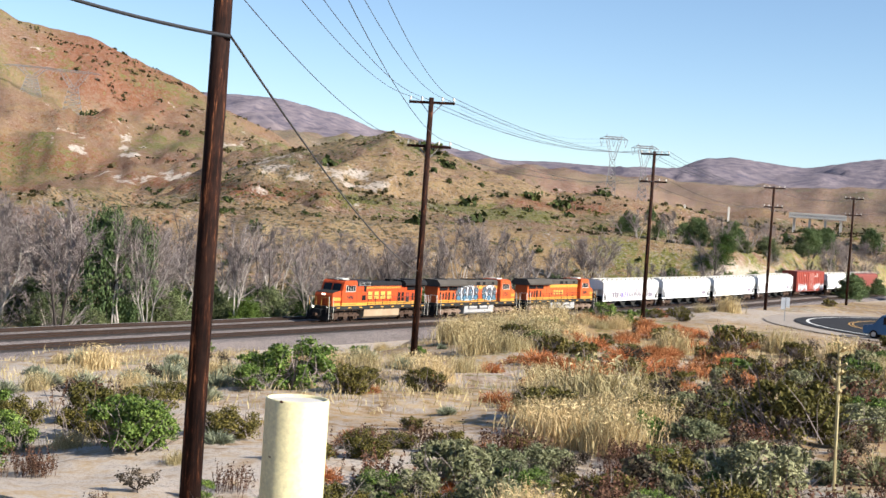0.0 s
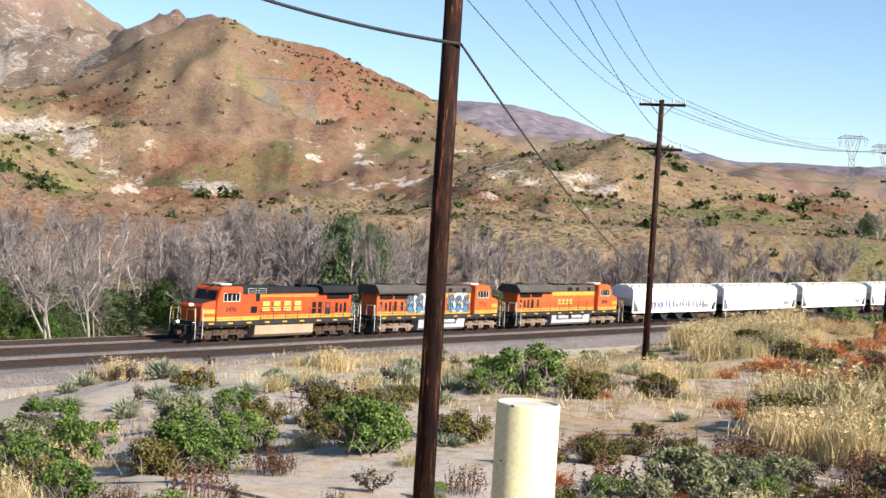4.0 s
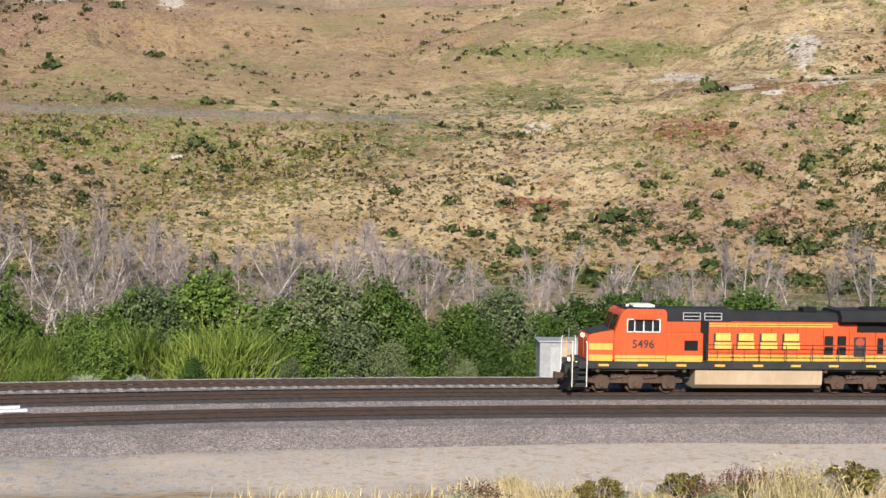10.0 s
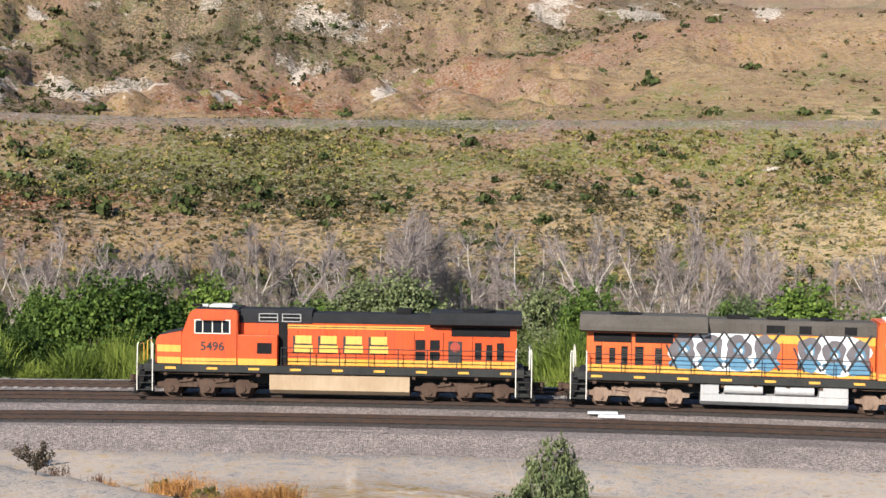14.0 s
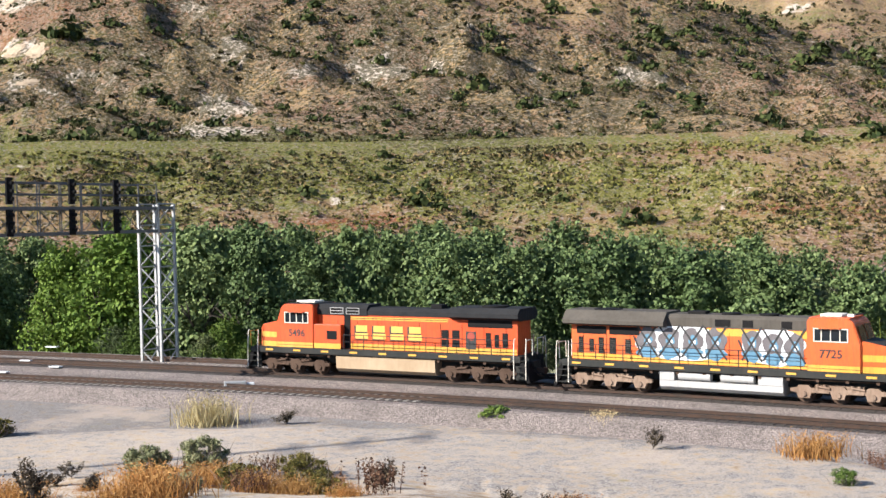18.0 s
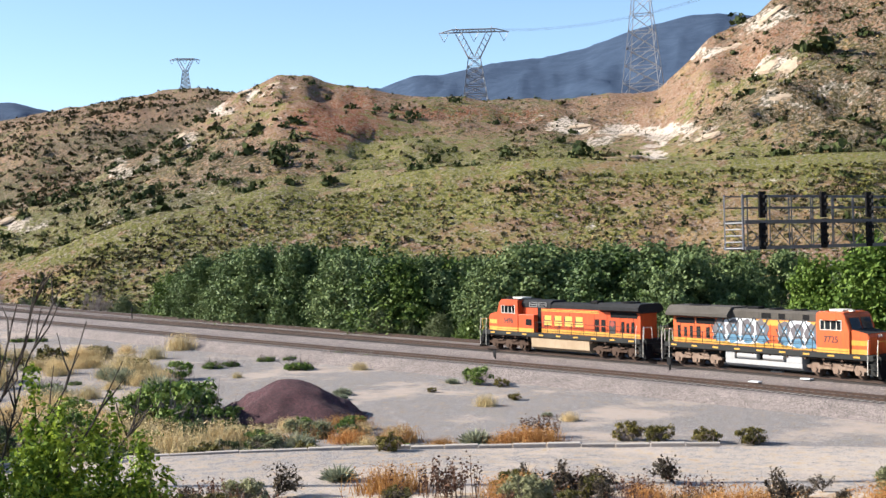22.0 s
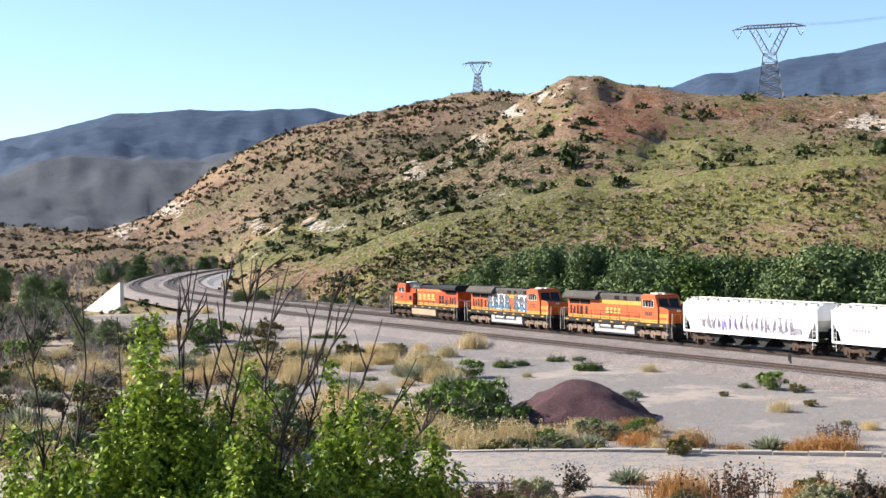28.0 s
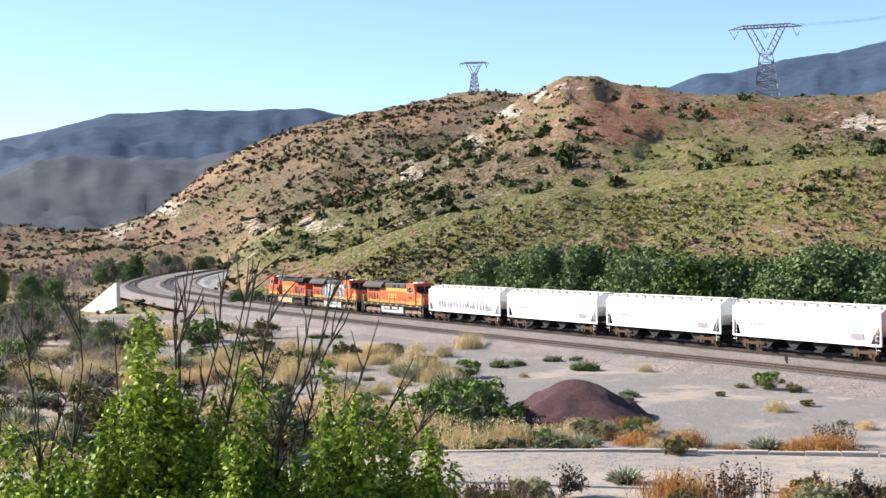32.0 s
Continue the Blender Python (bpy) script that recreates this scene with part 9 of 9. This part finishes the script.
# ---- asphalt road bend with sign and a van ----
def road():
    c = polar(117.2, 148.0)
    e = new("road")
    tagged(e, "dark asphalt road bend with white edge line", "road", kind="structure")

    def ring(name, r0, r1, lift, material, label=""):
        v, f = [], []
        n = 60
        for k in range(n + 1):
            a = radians(-175 + 350 * k / n) + math.pi
            for q in (r0, r1):
                x, y = c.x + q * math.cos(a + 0.35), c.y + q * math.sin(a + 0.35)
                az, r = math.degrees(math.atan2(x, y)), math.hypot(x, y)
                v.append((x, y, -7.05 + lift))
        for k in range(n):
            f.append((2 * k, 2 * k + 1, 2 * k + 3, 2 * k + 2))
        return mesh_of(name, v, f, material, e, label)
    ring("asphalt", 19.0, 30.0, 0.05, M_ASPHALT)
    ring("edge_line", 28.6, 28.9, 0.056, M_ROADPAINT, "white edge line")
    ring("centre_line", 24.3, 24.45, 0.056, M_YELLOW, "yellow centre line")
    ring("centre_line", 24.65, 24.8, 0.056, M_YELLOW, "yellow centre line")
    ring("shoulder_bank", 29.99, 33.0, -0.02, M_SHOULDER, "dusty gravel shoulder")
    s = new("road_sign")
    tagged(s, "white roadside sign panels on a post seen from behind", "road sign")
    p = polar(105.12, 143.0)
    s.location = (p.x, p.y, ground_at(p.x, p.y))
    s.rotation_euler = (0, 0, radians(-105))
    part("post", box(-0.04, 0.04, -0.03, 0.03, 0, 2.4), M_STEEL, s)
    part("panel", box(-0.42, -0.02, -0.06, -0.035, 1.2, 2.35), M_TAGWHITE, s, "white panel")
    part("panel", box(0.05, 0.42, -0.06, -0.035, 1.4, 2.4), M_TAGWHITE, s, "white panel")
    v = new("van")
    tagged(v, "blue van driving round the road bend", "van")
    p = polar(109.3, 125.0)
    v.location = (p.x, p.y, -7.0)
    v.rotation_euler = (0, 0, radians(60))
    blue = weathered("blue_van_paint", (0.03, 0.10, 0.22), (0.05, 0.14, 0.28), (0.02, 0.05, 0.1), 0.3, 0.1, 0.0)
    b = bmesh.new()
    prism(b, [(-2.4, 0.35), (2.4, 0.35), (2.45, 1.0), (1.6, 1.15), (0.9, 2.0), (-2.3, 2.05), (-2.4, 1.9)], -0.95, 0.95)
    bmesh.ops.bevel(b, geom=b.edges[:], offset=0.06, segments=2, affect="EDGES")
    part("body", b, blue, v)
    for sy in (-1, 1):
        for x0, x1 in ((-2.1, -0.9), (-0.75, 0.75)):
            part("side_window", box(x0, x1, sy * 0.952, sy * 0.96, 1.2, 1.85), M_GLASS, v)
        for x in (-1.5, 1.5):
            w = part("wheel", tube(bmesh.new(), (x, sy * 0.78, 0.34), (x, sy * 0.98, 0.34), 0.34, 18), M_BLACK, v)
            part("rim", tube(bmesh.new(), (x, sy * 0.98, 0.34), (x, sy * 0.99, 0.34), 0.2, 14), M_STEEL, w)


road()


# ---- distant road bridge and mast ----
def far_bridge():
    e = new("road_bridge")
    tagged(e, "distant pale concrete road bridge across the valley", "bridge")
    r = 640.0
    a, b = polar(105.0, r, r * math.tan(radians(1.36))), polar(107.2, r, r * math.tan(radians(1.36)))
    d = (b - a).normalized()
    along = math.atan2(d.y, d.x)
    ln = (b - a).length
    e.location, e.rotation_euler = a, (0, 0, along)
    part("deck", box(0, ln, -4, 4, -1.0, 0.4), M_CONCRETE, e, "pale bridge deck")
    part("parapet", box(0, ln, -4.2, -3.9, 0.4, 1.2), M_CONCRETE, e)
    for k in range(4):
        x = ln * (0.1 + 0.27 * k)
        part("pier", box(x - 0.5, x + 0.5, -2.5, 2.5, -9.0, -1.0), M_CONCRETE, e)
    for az, el, h in ((100.9, 1.2, 5.5), (102.65, 1.25, 5.0)):
        m = new("mast")
        tagged(m, "distant pale mast on the valley floor", "mast", "distant masts")
        q = polar(az, 520)
        m.location = (q.x, q.y, ground_at(q.x, q.y) - 0.2)
        part("shaft", box(-0.35, 0.35, -0.35, 0.35, 0, 520 * math.tan(radians(el)) + h * 0.5 - m.location.z), M_CONCRETE, m)


far_bridge()


# ---- low concrete kerb along the outer edge of the terrace road ----
def kerb():
    e = new("kerb")
    tagged(e, "low weathered concrete kerb along the terrace road", "kerb", kind="structure")
    stone = plain("weathered_kerb", (0.37, 0.325, 0.285), 0.95, 0, (0.24, 0.20, 0.165), 0.6, 1.5, vary=0.15, bump=0.4)
    first, az = None, -86.0
    rn = random.Random(6)
    while az < -57:
        r = float(TERRACE(az)) + 0.15
        p = polar(az, r, float(ground_z(az, r - 1.0)) + rn.uniform(-0.02, 0.02))
        m = Matrix.Translation(p) @ Matrix.Rotation(radians(-az) + rn.uniform(-0.02, 0.02), 4, "Z")
        if first is None:
            first = part("kerb_stone", box(-0.74, 0.74, -0.22, 0.22, -0.35, 0.06, 0.03), stone, e)
            first.matrix_basis = m
        else:
            again(first, m)
        az += math.degrees(1.5 / r)


kerb()


# ---- mound of purple gravel ----
def mound():
    az, r = -74.9, 91.5
    c = polar(az, r, float(ground_z(az, r)) - 0.15)
    n, m = 64, 20
    v, f = [], []
    h = 91.5 * math.tan(radians(-4.95)) - c.z
    for j in range(m + 1):
        q = j / m
        for k in range(n):
            a = 2 * math.pi * k / n
            rad = 5.5 * q * (1 + 0.1 * math.sin(2 * a + 1) + 0.05 * math.sin(5 * a))
            x, y = c.x + rad * math.cos(a), c.y + rad * math.sin(a)
            bump = float(value(np.array(x * 1.3), np.array(y * 1.3))) * 0.3 + float(value(np.array(x * 5), np.array(y * 5))) * 0.14
            v.append((x, y, c.z + h * max(0.0, 1 - (math.sqrt(q * q + 0.04) - 0.2) / 0.82) + bump * (0.4 + q) * (q < 0.99)))
    for j in range(m):
        for k in range(n):
            f.append((j * n + k, (j + 1) * n + k, (j + 1) * n + (k + 1) % n, j * n + (k + 1) % n))
    o = mesh_of("gravel_mound", v, f, M_SLAG, None, "", True)
    tagged(o, "conical mound of dark purple-brown gravel", "gravel mound")


mound()


# ---- bridge wing wall where the line leaves the valley ----
def abutment():
    e = new("bridge_abutment")
    tagged(e, "pale concrete bridge wing wall beneath the tracks", "bridge")
    a, b = polar(-94.9, 285), polar(-93.35, 262)
    z1 = 262 * math.tan(radians(-0.62))
    bm = bmesh.new()
    lo = float(ground_z(-94, 270)) - 1.5
    for q in (0.0, 0.6):
        off = Vector((0.1, 0.6, 0)) * q / 0.6
    pts = [Vector((a.x, a.y, lo)), Vector((b.x, b.y, lo)), Vector((b.x, b.y, z1)), Vector((a.x, a.y, lo + 1.0))]
    d = Vector((0.2, 0.7, 0))
    f0 = [bm.verts.new(p) for p in pts]
    f1 = [bm.verts.new(p + d) for p in pts]
    bm.faces.new(f0)
    bm.faces.new(f1[::-1])
    for i in range(4):
        bm.faces.new((f0[i], f1[i], f1[(i + 1) % 4], f0[(i + 1) % 4]))
    bmesh.ops.recalc_face_normals(bm, faces=bm.faces[:])
    part("wing_wall", bm, M_CONCRETE, e, "sloped white concrete wing wall")


abutment()


# ---- pale outcrops on the slopes ----
M_SAND = plain("pale_sandstone", (0.56, 0.47, 0.39), 0.95, 0, (0.25, 0.175, 0.125), 0.9, 0.45, bump=0.8)
M_TANROCK = plain("tan_sandstone", (0.45, 0.355, 0.255), 0.95, 0, (0.18, 0.12, 0.075), 0.9, 0.45, bump=0.8)


ROCKS, TAN = [], {}


def outcrop(az, el, w, h, pale=True, seed=1):
    """w and h in degrees as seen from the camera."""
    r = on_hill(az, el)
    if r is None:
        return
    if len(ROCKS) < 5:
        bm = bmesh.new()
        bmesh.ops.create_icosphere(bm, subdivisions=4, radius=1)
        sd = len(ROCKS) * 13.7
        for v in bm.verts:
            p = v.co * 1.4 + Vector((sd, 0, 0))
            k = 1 + 0.34 * noise.noise(p) + 0.3 * noise.noise(p * 2.3) - 0.22 * abs(noise.noise(p * 5)) + 0.1 * noise.noise(p * 11) + 0.05 * noise.noise(p * 24)
            v.co = v.co * k
        me = bpy.data.meshes.new("outcrop")
        bm.to_mesh(me)
        bm.free()
        me.materials.append(M_SAND)
        ROCKS.append(me)
    rn = random.Random(seed)
    me = ROCKS[seed % len(ROCKS)]
    if not pale and seed % 5 not in TAN:
        TAN[seed % 5] = me.copy()
        TAN[seed % 5].materials[0] = M_TANROCK
    ob = new("rock_outcrop", me if pale else TAN[seed % 5])
    p = polar(az, r)
    q = 4.0
    nrm = Vector((ground_at(p.x - q, p.y) - ground_at(p.x + q, p.y), ground_at(p.x, p.y - q) - ground_at(p.x, p.y + q), 2 * q)).normalized()
    flat_way = Vector((-nrm.y, nrm.x, 0)).normalized() if abs(nrm.z) < 0.999 else Vector((1, 0, 0))
    lay = Matrix((flat_way, nrm.cross(flat_way), nrm)).transposed().to_4x4() @ Matrix.Rotation(rn.uniform(-0.5, 0.5), 4, "Z")
    wide, deep = radians(w) * r / 2, radians(h) * r * 0.9
    ob.location = (p.x, p.y, ground_at(p.x, p.y) - 0.07 * min(wide, deep))
    ob.rotation_euler = lay.to_euler()
    ob.scale = (wide, deep * rn.uniform(0.9, 1.3), min(wide, deep) * 0.17)
    tagged(ob, "pale eroded sandstone outcrop on the slope" if pale else "weathered tan sandstone outcrop on the ridge", "rock", "sandstone outcrops")


rnd = random.Random(77)
for k, (az, el, w, h) in enumerate(ROCK_AT):
    tan_rock = az < -18 or (22 < az < 50)
    for q in range(1 if w > 0.5 and az < -52 else 0):
        fw = rnd.uniform(0.6, 1.1)
        outcrop(az + rnd.uniform(-0.8, 0.8) * w, el + rnd.uniform(-0.6, 0.6) * h, w * fw, h * rnd.uniform(0.6, 1.0), not tan_rock, 3 * k + q)


def front_s(t):
    return np.interp(t, [0, 5, 6, 8, 9, 10.5, 13, 15.5, 16.5, 19, 23, 28, 29, 32], [-69.6, -4.1, 9.07, 35.2, 48.3, 67.8, 101.2, 134.6, 147.8, 180.9, 233.45, 300.2, 313.65, 353.5])


def motions():
    back = 0.0
    for thing, length, flipped in TRAIN:
        rows = []
        for t in range(0, 33):
            s = float(front_s(t)) - back - length / 2
            p, _ = on_track([s - 6.5, s + 6.5], -NEAR)
            mid, d = (p[0] + p[1]) / 2, p[1] - p[0]
            if flipped:
                d = -d
            rz = math.degrees(math.atan2(d[1], d[0]))
            ry = -math.degrees(math.atan2(d[2], math.hypot(d[0], d[1])))
            rows.append((t, pose(*mid, 0, ry, rz)))
        walk(thing, rows)
        back += length


motions()
